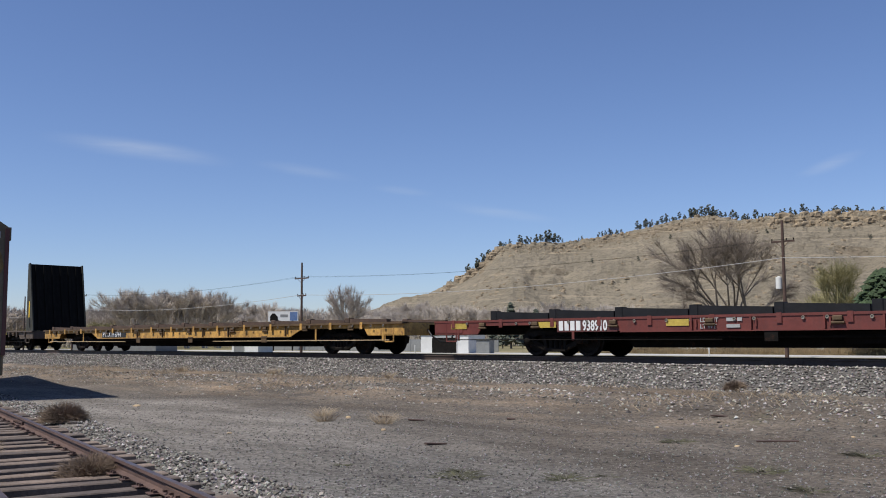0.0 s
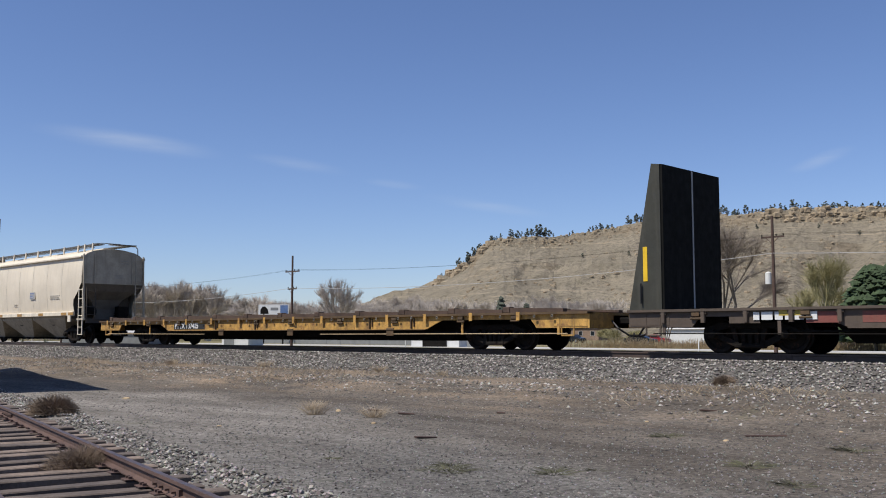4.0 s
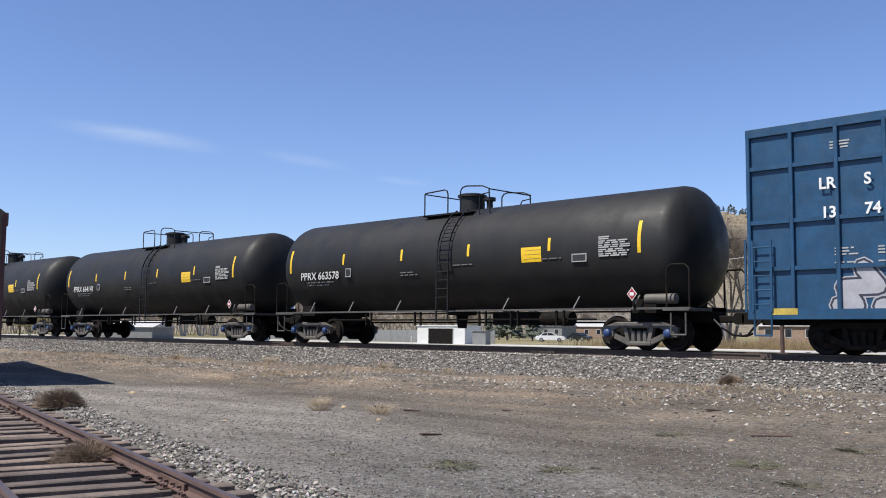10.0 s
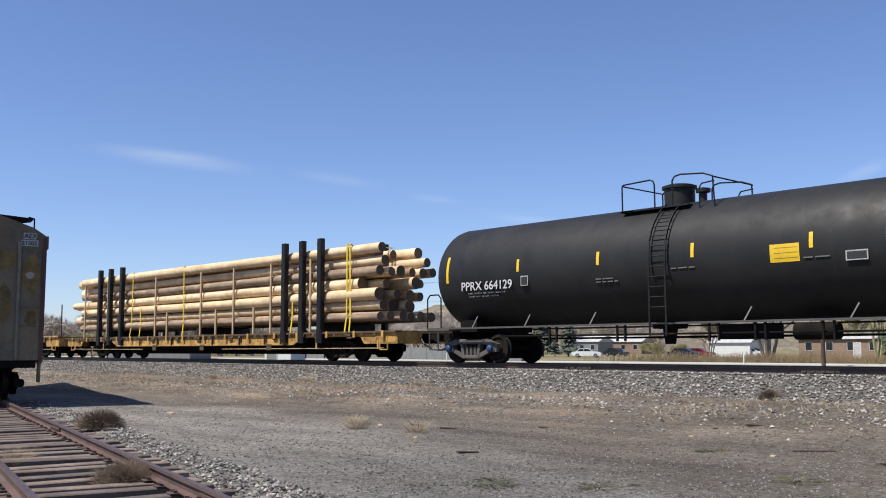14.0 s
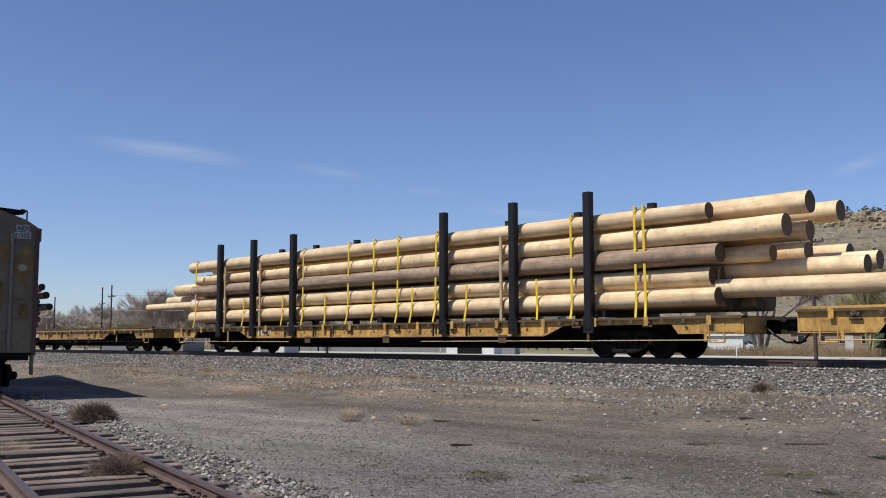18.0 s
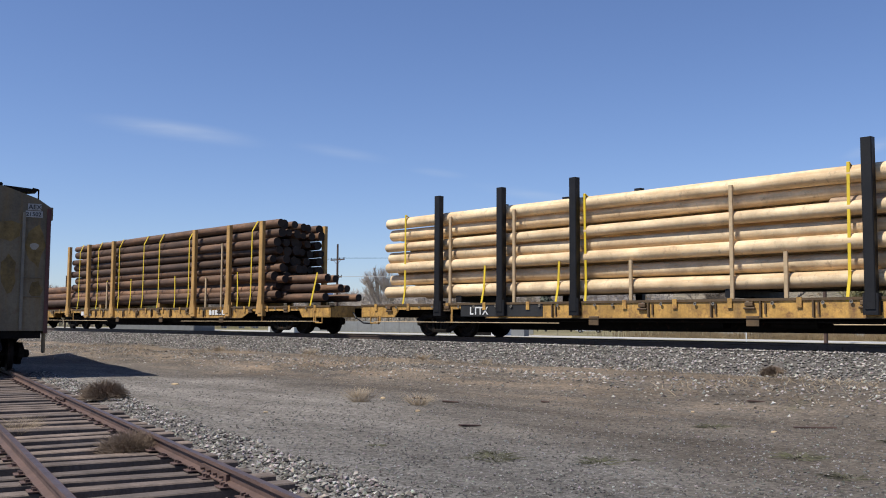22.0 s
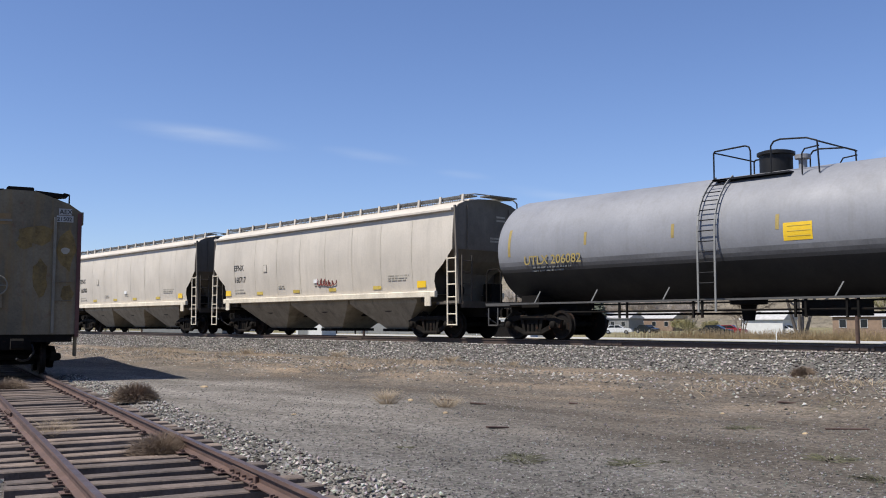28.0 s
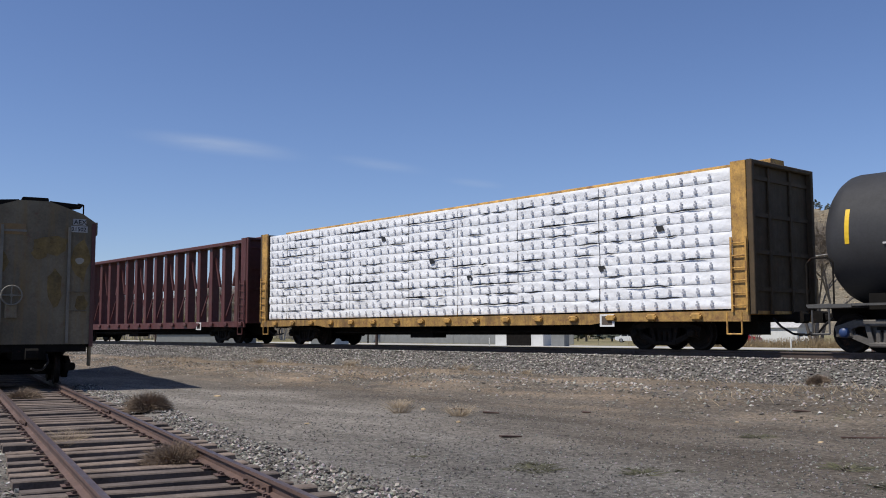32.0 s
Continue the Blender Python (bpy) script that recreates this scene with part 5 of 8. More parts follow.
    part("centre_sill", Geo().box(-h + 0.4, h - 0.4, -0.3, 0.3, 0.75, 1.10), UNDER, car)
    # roof walk: gratings on short posts, with a mesh edge
    wz = 4.77 if old else 4.64
    g = Geo()
    for y in (-0.92, -0.84, -0.76, -0.68, -0.60, -0.52, 0.52, 0.60, 0.68, 0.76, 0.84, 0.92):
        g.box(-bx, bx, y - 0.028, y + 0.028, wz - 0.04, wz)
    for k in range(int(2 * bx / 0.25)):
        for y in (-1, 1):
            g.box(-bx + 0.25 * k, -bx + 0.25 * k + 0.02, y * 0.72 - 0.22, y * 0.72 + 0.22, wz - 0.05, wz - 0.035)
    part("roof_walk", g, WALKUNDER, car)
    post = Geo().beam((0, -1.06, 4.34), (0, -1.02, wz + 0.02), 0.10, 0.05).mesh("walk_post", paint)
    n = 10 if old else 14
    for k in range(n + 1):
        part("walk_post", post, paint, car, at=(-bx + 0.1 + 2 * (bx - 0.1) * k / n, 0, 0))
    if old:
        part("walk_post", post, paint, car, at=(bx - 0.95, 0, 0))
    g = Geo()
    for k in range(int(2 * bx / 0.09)):
        g.box(-bx + 0.09 * k, -bx + 0.09 * k + 0.024, -0.985, -0.972, wz - 0.20, wz)
    for k in range(3):
        g.box(-bx, bx, -0.985, -0.972, wz - 0.08 - 0.055 * k, wz - 0.06 - 0.055 * k)
    tagged(part("walk_mesh", g, WALKUNDER, car), kind="stuff")
    hatch = Geo().box(-0.9, 0.9, -0.30, 0.30, 4.50, 4.62, 0.04).mesh("roof_hatch", paint)
    for k in range(6):
        part("roof_hatch", hatch, paint, car, at=(-bx + 1.5 + (2 * bx - 3) * k / 5, 0, 0))
    for s in (-1, 1):
        # end wall above, funnel of slope sheets below
        up = [(y, z) for y, z in sec if z > 2.84]
        end = part("end_sheet", Geo().loft([[(s * bx, y, z) for y, z in up], [(s * (bx + 0.03), y * 0.985, z) for y, z in up]]), end_mat, car, "grimy end sheet with painted shade")
        for y in (-0.95, 0.95):
            part("end_rib", Geo().box(min(s * bx, s * (bx + 0.07)), max(s * bx, s * (bx + 0.07)), y - 0.04, y + 0.04, 2.9, 4.28), end_mat, end)
        for k_, z_ in enumerate((4.02, 3.90, 3.30, 3.2)):
            part("end_stencil", Geo().box(min(s * (bx + 0.031), s * (bx + 0.036)), max(s * (bx + 0.031), s * (bx + 0.036)), 0.35 - 0.3 * (k_ > 1), 0.75 - 0.3 * (k_ > 1), z_ - 0.06, z_), FADEBLK, end)
        rings = []
        for x_o, x_i, yw, z in ((0.0, 3.0, 1.56, 2.85), (0.22, 3.0, 1.30, 2.50), (0.62, 3.0, 0.80, 2.10), (0.80, 3.0, 0.52, 1.65), (0.86, 3.0, 0.45, 1.10)):
            rings.append([(s * (bx - x_o), -yw, z), (s * (bx - x_o), yw, z), (s * (bx - x_i), yw, z), (s * (bx - x_i), -yw, z)])
        part("slope_sheet", Geo().loft(rings), HOPENDDARK, car, "slope sheets of the end darkened as shade")
        # dark block added to fill the recess and stand for its shade
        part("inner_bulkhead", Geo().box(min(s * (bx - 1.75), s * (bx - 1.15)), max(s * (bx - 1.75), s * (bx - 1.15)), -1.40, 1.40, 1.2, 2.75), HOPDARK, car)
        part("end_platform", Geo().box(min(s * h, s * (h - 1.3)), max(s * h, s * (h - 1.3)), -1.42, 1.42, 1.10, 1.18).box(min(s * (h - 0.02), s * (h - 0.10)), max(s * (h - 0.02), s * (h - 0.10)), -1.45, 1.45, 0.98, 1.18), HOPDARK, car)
        for y in (-1.52, 1.52):
            part("corner_post", Geo().beam((s * (h - 0.10), y, 1.10), (s * (h - 0.22), y, 2.7), 0.09, 0.07).beam((s * (h - 0.22), y, 2.7), (s * (h - 0.30), y, 4.25), 0.07, 0.06), end_mat, car)
            part("foot_plate", Geo().box(s * (h - 0.42) - 0.36, s * (h - 0.42) + 0.36, y - 0.05, y + 0.05, 1.12, 1.20), end_mat, car)
        lad = part("ladder", Geo().beam((s * (h - 0.58), -1.57, 0.42), (s * (h - 0.60), -1.57, 2.62), 0.05, 0.03), sill, car)
        part("stile", Geo().beam((s * (h - 0.15), -1.57, 0.42), (s * (h - 0.20), -1.57, 2.62), 0.05, 0.03), sill, lad)
        rung = Geo().rod((-0.21, 0, 0), (0.21, 0, 0), 0.02, 6).mesh("rung", sill)
        for z in (0.44, 0.78, 1.32, 1.72, 2.12, 2.55):
            part("rung", rung, sill, lad, at=(s * (h - 0.375), -1.57, z))
        ladder(car, s * (h - 0.06), 1.22, 1.2, 4.20, end_mat, 0.42, 9, "y", "end_ladder")
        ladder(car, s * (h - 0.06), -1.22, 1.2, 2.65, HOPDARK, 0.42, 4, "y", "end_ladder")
        part("roof_end_rail", Geo().path([(s * (bx - 0.35), 1.0, wz), (s * (bx + 0.12), 1.06, wz - 0.04), (s * (bx + 0.24), 1.10, wz - 0.16), (s * (bx + 0.24), 1.12, 4.28)], 0.024).path([(s * (bx - 0.3), -1.0, wz), (s * (bx + 0.10), -0.7, wz + 0.03), (s * (bx + 0.2), 0.2, wz + 0.02)], 0.02), WALKUNDER, car)
        part("crossover_grating", Geo().box(min(s * (bx - 0.12), s * (bx + 0.34)), max(s * (bx - 0.12), s * (bx + 0.34)), -0.25, 1.0, wz - 0.03, wz + 0.01), WALKUNDER, car)
        part("stub_sill", Geo().box(min(s * h, s * (h - 2.2)), max(s * h, s * (h - 2.2)), -0.4, 0.4, 0.70, 1.08).rod((s * (h - 1.15), -1.0, 1.55), (s * (h - 1.15), -0.5, 1.55), 0.20, 12).box(s * (h - 0.9) - 0.2, s * (h - 0.9) + 0.2, 0.5, 1.0, 1.2, 1.8), UNDER, car)
        truck(car, s * (h - 2.0))
        coupler(car, s * h, s)
    y0 = -1.612
    if old:
        part("repaint_patch", Geo().box(-6.17, -5.10, -1.606, -1.603, 2.64, 2.98), PATCHG, car)
        part("notice_patch", Geo().box(2.10, 2.72, -1.600, -1.590, 2.22, 2.58), PATCHG, car)
        bars(car, 2.15, 2.55, 0.5, 4, -1.603, EMBBLUE, 0.03, 0.05)
    letters(mark, 0.34, BLACKP, car, (-6.10, -1.6105 if old else -1.600, 2.70), bold=0.002, width=0.97, rot=(92, 0, 0))
    letters(number, 0.34, BLACKP, car, (-6.08, -1.564, 2.20), bold=0.002, width=0.92, rot=(94.6, 0, 0))
    bars(car, -6.1, 1.92, 1.0, 2, -1.528, FADEBLK, 0.05, 0.06)
    part("stencil_box", Geo().box(-3.70, -3.42, y0 + 0.004, y0 + 0.008, 2.56, 2.86), FADEBLK, car)
    part("stencil_box_field", Geo().box(-3.67, -3.45, y0 + 0.001, y0 + 0.004, 2.59, 2.83), paint, car)
    for q, z, w in ((-2.6, 1.98, 0.5), (0.0, 2.0, 0.45), (4.5, 2.35, 1.3) if old else (4.5, 2.12, 1.2)):
        bars(car, q, z, w, 2 if q < 4 else 3, -1.572 if z > 2.2 else -1.548, FADEBLK, 0.035, 0.04)
    if not old:
        part("notice_patch", Geo().box(-0.05, 0.25, -1.566, -1.556, 2.0, 2.14), WHITE, car)
    return car


# width of the notch in a hopper's lower corner, by height
NOTCH = [(1.42, 0.88), (1.62, 0.92), (1.84, 0.95), (2.10, 0.88), (2.24, 0.62), (2.37, 0.50), (2.85, 0.0)]


def spray_shapes(car, x0, x1, z0, z1, y, layers, n, seed, name="graffiti_shape", glow=0.20, rim=0.07):
    """Chunky sprayed figures side by side, each a few thick strokes: a glow, a dark edge and a fill. layers: glow, fills, edge."""
    r = random.Random(seed)
    step, hgt = (x1 - x0) / n, z1 - z0
    nodes = [(-0.42, -0.45), (-0.42, 0.0), (-0.42, 0.45), (0.0, 0.48), (0.42, 0.45), (0.42, 0.02), (0.42, -0.45), (0.0, -0.46), (0.0, 0.0)]
    for k in range(n):
        cx, cz = x0 + step * (k + 0.5), (z0 + z1) / 2
        lean, sc = r.uniform(-0.2, 0.25), r.uniform(0.85, 1.12)
        run = [r.choice((0, 2, 4, 6))]
        while len(run) < 5:
            q = r.randrange(9)
            if q not in run and abs(nodes[q][0] - nodes[run[-1]][0]) + abs(nodes[q][1] - nodes[run[-1]][1]) < 1.2:
                run.append(q)
        pts = [(cx + nodes[q][0] * step * 1.05 + lean * nodes[q][1] * hgt * 0.4 + r.uniform(-0.05, 0.05), cz + nodes[q][1] * hgt * 0.78 * sc) for q in run]
        d = 0.003 + 0.006 * (k % 2)
        w = min(step * 0.42, hgt * 0.26)

        def strokes(width, dy, mt, nm):
            g = Geo()
            for (xa, za), (xb, zb) in zip(pts, pts[1:]):
                a = math.atan2(zb - za, xb - xa)
                out = []
                for cx_, cz_, a0 in ((xb, zb, a - math.pi / 2), (xa, za, a + math.pi / 2)):
                    out += [(cx_ + math.cos(a0 + math.pi * i / 4) * width / 2, cz_ + math.sin(a0 + math.pi * i / 4) * width / 2) for i in range(5)]
                dy += 0.0004
                g.loft([[(px, y - dy - t_, pz) for px, pz in out] for t_ in (0.0, 0.001)])
            part(nm, g, mt, car)
        strokes(w + glow, d, layers[0], "graffiti_outline")
        strokes(w + rim, d + 0.002, layers[-1], "graffiti_edge")
        strokes(w, d + 0.004, layers[1 + k % (len(layers) - 2)], name)

GLYPHS = {"P": (((-0.4, -0.5), (-0.4, 0.5), (0.25, 0.5), (0.45, 0.25), (0.25, 0.0), (-0.4, 0.0)),), "O": (((-0.2, 0.5), (0.2, 0.5), (0.45, 0.2), (0.45, -0.2), (0.2, -0.5), (-0.2, -0.5), (-0.45, -0.2), (-0.45, 0.2), (-0.2, 0.5)),),
          "E": (((0.45, 0.55), (-0.35, 0.42), (-0.35, -0.5), (0.45, -0.45)), ((-0.35, 0.0), (0.35, 0.02))), "L": (((-0.45, 0.5), (-0.2, -0.5), (0.45, -0.4)),), "A": (((-0.45, -0.5), (-0.1, 0.5), (0.4, -0.5)), ((-0.3, -0.15), (0.25, -0.12))),
          "C": (((0.4, 0.4), (0.0, 0.5), (-0.4, 0.15), (-0.35, -0.3), (0.0, -0.5), (0.45, -0.35)),), "Z": (((-0.45, 0.45), (0.45, 0.5), (-0.4, -0.45), (0.5, -0.4)),), "T": (((-0.5, 0.42), (0.5, 0.48)), ((0.0, 0.45), (0.05, -0.5))),
          "R": (((-0.4, -0.5), (-0.4, 0.5), (0.2, 0.5), (0.4, 0.25), (0.2, 0.0), (-0.35, 0.0)), ((0.0, 0.0), (0.45, -0.5)))}


def spray_word(car, word, boxes, y, layers, w, halo=0.14):
    """Sprayed block letters, each in its box (x0, x1, z0, z1): a glow, an edge and a fill of thick strokes."""
    for k, (c, (x0, x1, z0, z1)) in enumerate(zip(word, boxes)):
        d0 = 0.006 * (k % 2)
        for width, dy, mt, nm in ((w + halo, 0.0, layers[0], "graffiti_outline"), (w + halo / 2, 0.0025, layers[1], "graffiti_edge"), (w - 0.07, 0.005, layers[2], "graffiti_letter")):
            g, n = Geo(), 0
            for line in GLYPHS[c]:
                pts = [((x0 + x1) / 2 + px * (x1 - x0 - w * 0.6), (z0 + z1) / 2 + pz * (z1 - z0 - w * 0.6)) for px, pz in line]
                for (xa, za), (xb, zb) in zip(pts, pts[1:]):
                    a = math.atan2(zb - za, xb - xa)
                    out = []
                    for cx, cz, a0 in ((xb, zb, a - math.pi / 2), (xa, za, a + math.pi / 2)):
                        out += [(cx + math.cos(a0 + math.pi * i / 4) * width / 2, cz + math.sin(a0 + math.pi * i / 4) * width / 2) for i in range(5)]
                    n += 1
                    yy = y - d0 - dy - 0.0003 * n
                    g.loft([[(px, yy - t_, pz) for px, pz in out] for t_ in (0.0, 0.001)])
            part(nm, g, mt, car)
    # paint carried on over the faces of the posts
    for x in POSTS[car.name]:
        for k, (x0, x1, z0, z1) in enumerate(boxes):
            if x0 + 0.1 < x < x1 - 0.1:
                part("graffiti_strip", Geo().box(x - 0.044, x + 0.044, -1.5445, -1.5425, z0 + 0.05, z1 - 0.05), layers[2], car)


POSTS = {}


def box_car(name, x0, x1, label, paint, end_paint, d0, d1, top=5.12, low=0.80, posts=(7, 8), door_mat=None, grid=False):
    """A high box car with outside posts and a pair of plug doors between d0 and d1 (train line)."""
    car, L = vehicle(name, x0, x1, label, "box car")
    h, w = L / 2, 1.52
    d0, d1 = d0 - (x0 + x1) / 2, d1 - (x0 + x1) / 2
    part("body", Geo().box(-h + 0.06, h - 0.06, -w + 0.06, w - 0.06, low, top - 0.1), paint, car)
    part("roof", Geo().loft([[(x, -w + 0.03, top - 0.10), (x, -w + 0.03, top - 0.01), (x, 0, top + 0.10), (x, w - 0.03, top - 0.01), (x, w - 0.03, top - 0.10)] for x in (-h, h)]), GALV, car, "pale metal roof")
    part("top_chord", Geo().box(-h, h, -w - 0.01, -w + 0.08, top - 0.22, top - 0.02, 0.01).box(-h, h, w - 0.08, w + 0.01, top - 0.22, top - 0.02, 0.01), paint, car)
    for s in (-1, 1):
        part("side_sill", Geo().prism([(-h, low - 0.02), (-h, low + 0.2), (h, low + 0.2), (h, low - 0.02), (h - 4.4, low - 0.02), (h - 4.6, low - 0.07), (-h + 4.6, low - 0.07), (-h + 4.4, low - 0.02)], s * w - 0.03, s * w + 0.02), paint, car)
    post = Geo().box(-0.045, 0.045, -w - 0.02, -w + 0.07, low + 0.1, top - 0.15, 0.012).mesh("side_post", paint)
    spots = POSTS[car.name] = []
    for a, b, n in ((-h + 0.05, d0 - 0.05, posts[0]), (d1 + 0.05, h - 0.05, posts[1])):
        for k in range(n + 1):
            x = a + (b - a) * k / n
            spots.append(x)
            part("side_post", post, paint, car, at=(x, 0, 0))
    if grid:
        for a, b, n in ((-h + 0.05, d0 - 0.05, posts[0]), (d1 + 0.05, h - 0.05, posts[1])):
            for k in range(n):
                xa, xb = a + (b - a) * k / n, a + (b - a) * (k + 1) / n
                for z in (1.90, 2.95, 4.18):
                    part("side_rail", Geo().box(xa + 0.05, xb - 0.05, -w - 0.008, -w + 0.06, z - 0.045, z + 0.045), paint, car)
    # doors
    dm = door_mat or paint
    mid = (d0 + d1) / 2
    for a, b in ((d0, mid), (mid, d1)):
        door = part("door", Geo().box(a + 0.03, b - 0.03, -w - 0.05, -w + 0.05, low + 0.15, top - 0.20), dm, car)
        for z in (1.45, 2.35, 3.25, 4.15):
            part("door_rib", Geo().box(a + 0.06, b - 0.06, -w - 0.085, -w - 0.05, z - 0.06, z + 0.06, 0.015), dm, door)
        for x in (a + 0.10, b - 0.10):
            part("door_edge", Geo().box(x - 0.05, x + 0.05, -w - 0.10, -w - 0.05, low + 0.15, top - 0.22, 0.015), dm, door)
        for x in (a + 0.75, b - 0.75):
            part("lock_rod", Geo().rod((x, -w - 0.12, low + 0.2), (x, -w - 0.12, top - 0.35), 0.025), dm, door)
        part("lock_handle", Geo().box((a + b) / 2 - 0.10, (a + b) / 2 + 0.10, -w - 0.14, -w - 0.09, 1.9, 2.25, 0.02), WHITE if grid else DULLW, door)
        part("lock_gear", Geo().box((a + b) / 2 - 0.55, (a + b) / 2 + 0.55, -w - 0.11, -w - 0.08, 1.62, 1.72), dm, door)
        mid_x = (a + b) / 2
        for z, w_ in ((2.62, 0.80), (1.28, 0.95)):
            part("lock_bar", Geo().rod((mid_x - w_, -w - 0.12, z), (mid_x + w_, -w - 0.12, z), 0.022).box(mid_x - 0.09, mid_x + 0.09, -w - 0.15, -w - 0.09, z - 0.09, z + 0.09, 0.02), dm, door)
        part("operating_lever", Geo().path([(mid_x, -w - 0.15, 2.62), (mid_x + 0.04, -w - 0.16, 2.25), (mid_x - 0.03, -w - 0.16, 1.45)], 0.024), dm, door)
        part("lock_plate", Geo().box(mid_x - 0.24, mid_x + 0.24, -w - 0.09, -w - 0.055, 1.78, 2.38, 0.02), dm, door)
        for x in (a + 0.32, b - 0.32):
            part("lock_rod", Geo().rod((x, -w - 0.13, low + 0.2), (x, -w - 0.13, 2.62), 0.022), dm, door)
        for z in (1.05, 2.80, 4.55):
            for x in (a + 0.75, b - 0.75):
                part("rod_guide", Geo().box(x - 0.06, x + 0.06, -w - 0.15, -w - 0.05, z - 0.05, z + 0.05), dm, door)
        if grid:
            bars(door, (a + b) / 2 - 0.30, 3.98, 0.70, 3, -w - 0.056, WHITE, 0.05, 0.035)
        for q in range(3):
            bars(door, a + 0.25 + 0.72 * q, 2.85 - 0.2 * (q % 2), 0.36, 3, -w - 0.056, TANKW, 0.028, 0.03)
    part("door_track", Geo().box(d0 - 2.3, d1 + 0.1, -w - 0.10, -w - 0.02, low - 0.02, low + 0.08), dm, car)
    part("upper_door_track", Geo().box(d0 - 0.2, d1 + 0.2, -w - 0.08, -w - 0.02, top - 0.24, top - 0.16), dm, car)
    br = Geo().box(-0.04, 0.04, -w - 0.09, -w, low - 0.12, low).mesh("track_bracket", UNDER)
    for k in range(12):
        part("track_bracket", br, UNDER, car, at=(d0 - 2.0 + (d1 - d0 + 2.0) * k / 11, 0, 0))
    for s in (-1, 1):
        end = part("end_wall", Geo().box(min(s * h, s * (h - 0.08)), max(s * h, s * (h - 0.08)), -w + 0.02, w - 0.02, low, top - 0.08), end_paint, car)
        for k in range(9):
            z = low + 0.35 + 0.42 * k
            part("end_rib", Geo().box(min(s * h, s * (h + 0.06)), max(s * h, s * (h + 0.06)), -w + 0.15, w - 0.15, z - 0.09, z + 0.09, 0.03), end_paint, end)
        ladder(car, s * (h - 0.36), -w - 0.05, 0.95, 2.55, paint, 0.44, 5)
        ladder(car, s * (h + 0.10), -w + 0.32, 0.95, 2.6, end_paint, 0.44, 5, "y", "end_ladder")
        stirrup(car, s * (h - 0.36), -w - 0.03, paint)
        part("cushion_sill", Geo().box(min(s * (h + 0.25), s * (h - 3)), max(s * (h + 0.25), s * (h - 3)), -0.35, 0.35, 0.66, 0.98), UNDER, car)
        truck(car, s * (h - 2.35))
        coupler(car, s * (h + 0.2), s)
    part("underframe", Geo().box(-h + 2, h - 2, -0.4, 0.4, 0.45, 0.9).box(-2.5, -1.2, -1.2, -0.4, 0.42, 0.75).rod((0.5, -0.9, 0.6), (1.7, -0.9, 0.6), 0.18, 10).rod((-h + 4, -1.2, 0.5), (h - 4, -1.2, 0.48), 0.03), UNDER, car)
    return car


def pole_mesh(name, L, r0, r1, side, end, n=14):
    """One tapered pole along x, slightly bowed and knotty, with sawn ends."""
    r = random.Random(name + str(L) + str(r0))
    rings = []
    m = 13
    bow, ph = r.uniform(-0.05, 0.05), r.uniform(0, 6)
    for k in range(m):
        t = k / (m - 1)
        rad = (r0 + (r1 - r0) * t) * r.uniform(0.97, 1.035)
        oy, oz = bow * math.sin(math.pi * t), 0.4 * bow * math.sin(2 * math.pi * t + ph)
        rings.append([(L * (t - 0.5), oy + rad * (1 + 0.03 * math.sin(3 * a + ph + k)) * math.cos(a), oz + rad * (1 + 0.03 * math.cos(2 * a + k)) * math.sin(a)) for a in [2 * math.pi * i / n for i in range(n)]])
    me = Geo().loft(rings, True, True).mesh(name, side)
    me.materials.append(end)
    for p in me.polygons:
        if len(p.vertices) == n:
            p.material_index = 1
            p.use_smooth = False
    return me


def pole_load(x0, x1, label, side, end, rad, rows, base=1.30, width=1.22, out=None, out_rows=None, jag=0.5, straps=(), battens=(), seed=3, crown=0, strap_mat=None, pitch=None, odd=None, back=0.0, lean=0.0):
    """A strapped load of poles between x0 and x1. out: (x0, x1) for rows in out_rows that reach further; odd: the stuff of the odd weathered pole."""
    ob = load("utility_pole_load", x0, x1, label, "pole load")
    xc = (x0 + x1) / 2
    r = random.Random(seed)
    L = x1 - x0
    metas = []
    for k in range(9):
        q = rad * r.uniform(0.82, 1.10)
        ln = L - r.uniform(0.05, 0.35)
        metas.append((pole_mesh("pole", ln, q, q * r.uniform(0.80, 0.95), side if k < 8 else (odd or side), end), ln))
    long_metas = {}
    pitch = pitch or rad * 1.95
    for row in range(rows):
        z = base + rad + pitch * row
        wd = width - (0 if row < rows - crown else (row - (rows - crown) + 1) * 0.35)
        n = max(2, int((2 * wd) / (rad * 2.02)))
        shift = rad * 0.9 if row % 2 else 0.0
        for i in range(n):
            y = -wd + rad * 0.3 + shift * 0.35 + i * (2 * wd - rad * 0.6) / max(1, n - 1)
            me, ln = metas[r.randrange(9)]
            x = (L - ln) / 2 - abs(r.gauss(0, jag)) if r.random() < 0.6 else r.uniform(-jag, jag)
            x -= back * i / max(1, n - 1)
            if out and (row in out_rows) and (i > 0 or r.random() < 0.4):
                key = r.randrange(4)
                a, b = out
                big = abs(b - x1) > abs(a - x0)
                if key not in long_metas:
                    ln = (b - a) - r.uniform(0.1, 2.4)
                    long_metas[key] = (pole_mesh("pole", ln, rad * r.uniform(0.95, 1.2), rad * 0.85, side, end), ln)
                me, ln = long_metas[key]
                x = (b - ln / 2 - xc - r.uniform(0, 3.0)) if big else min(a + ln / 2 - xc + r.uniform(0, 2.0), x1 - xc - ln / 2 + 0.1)
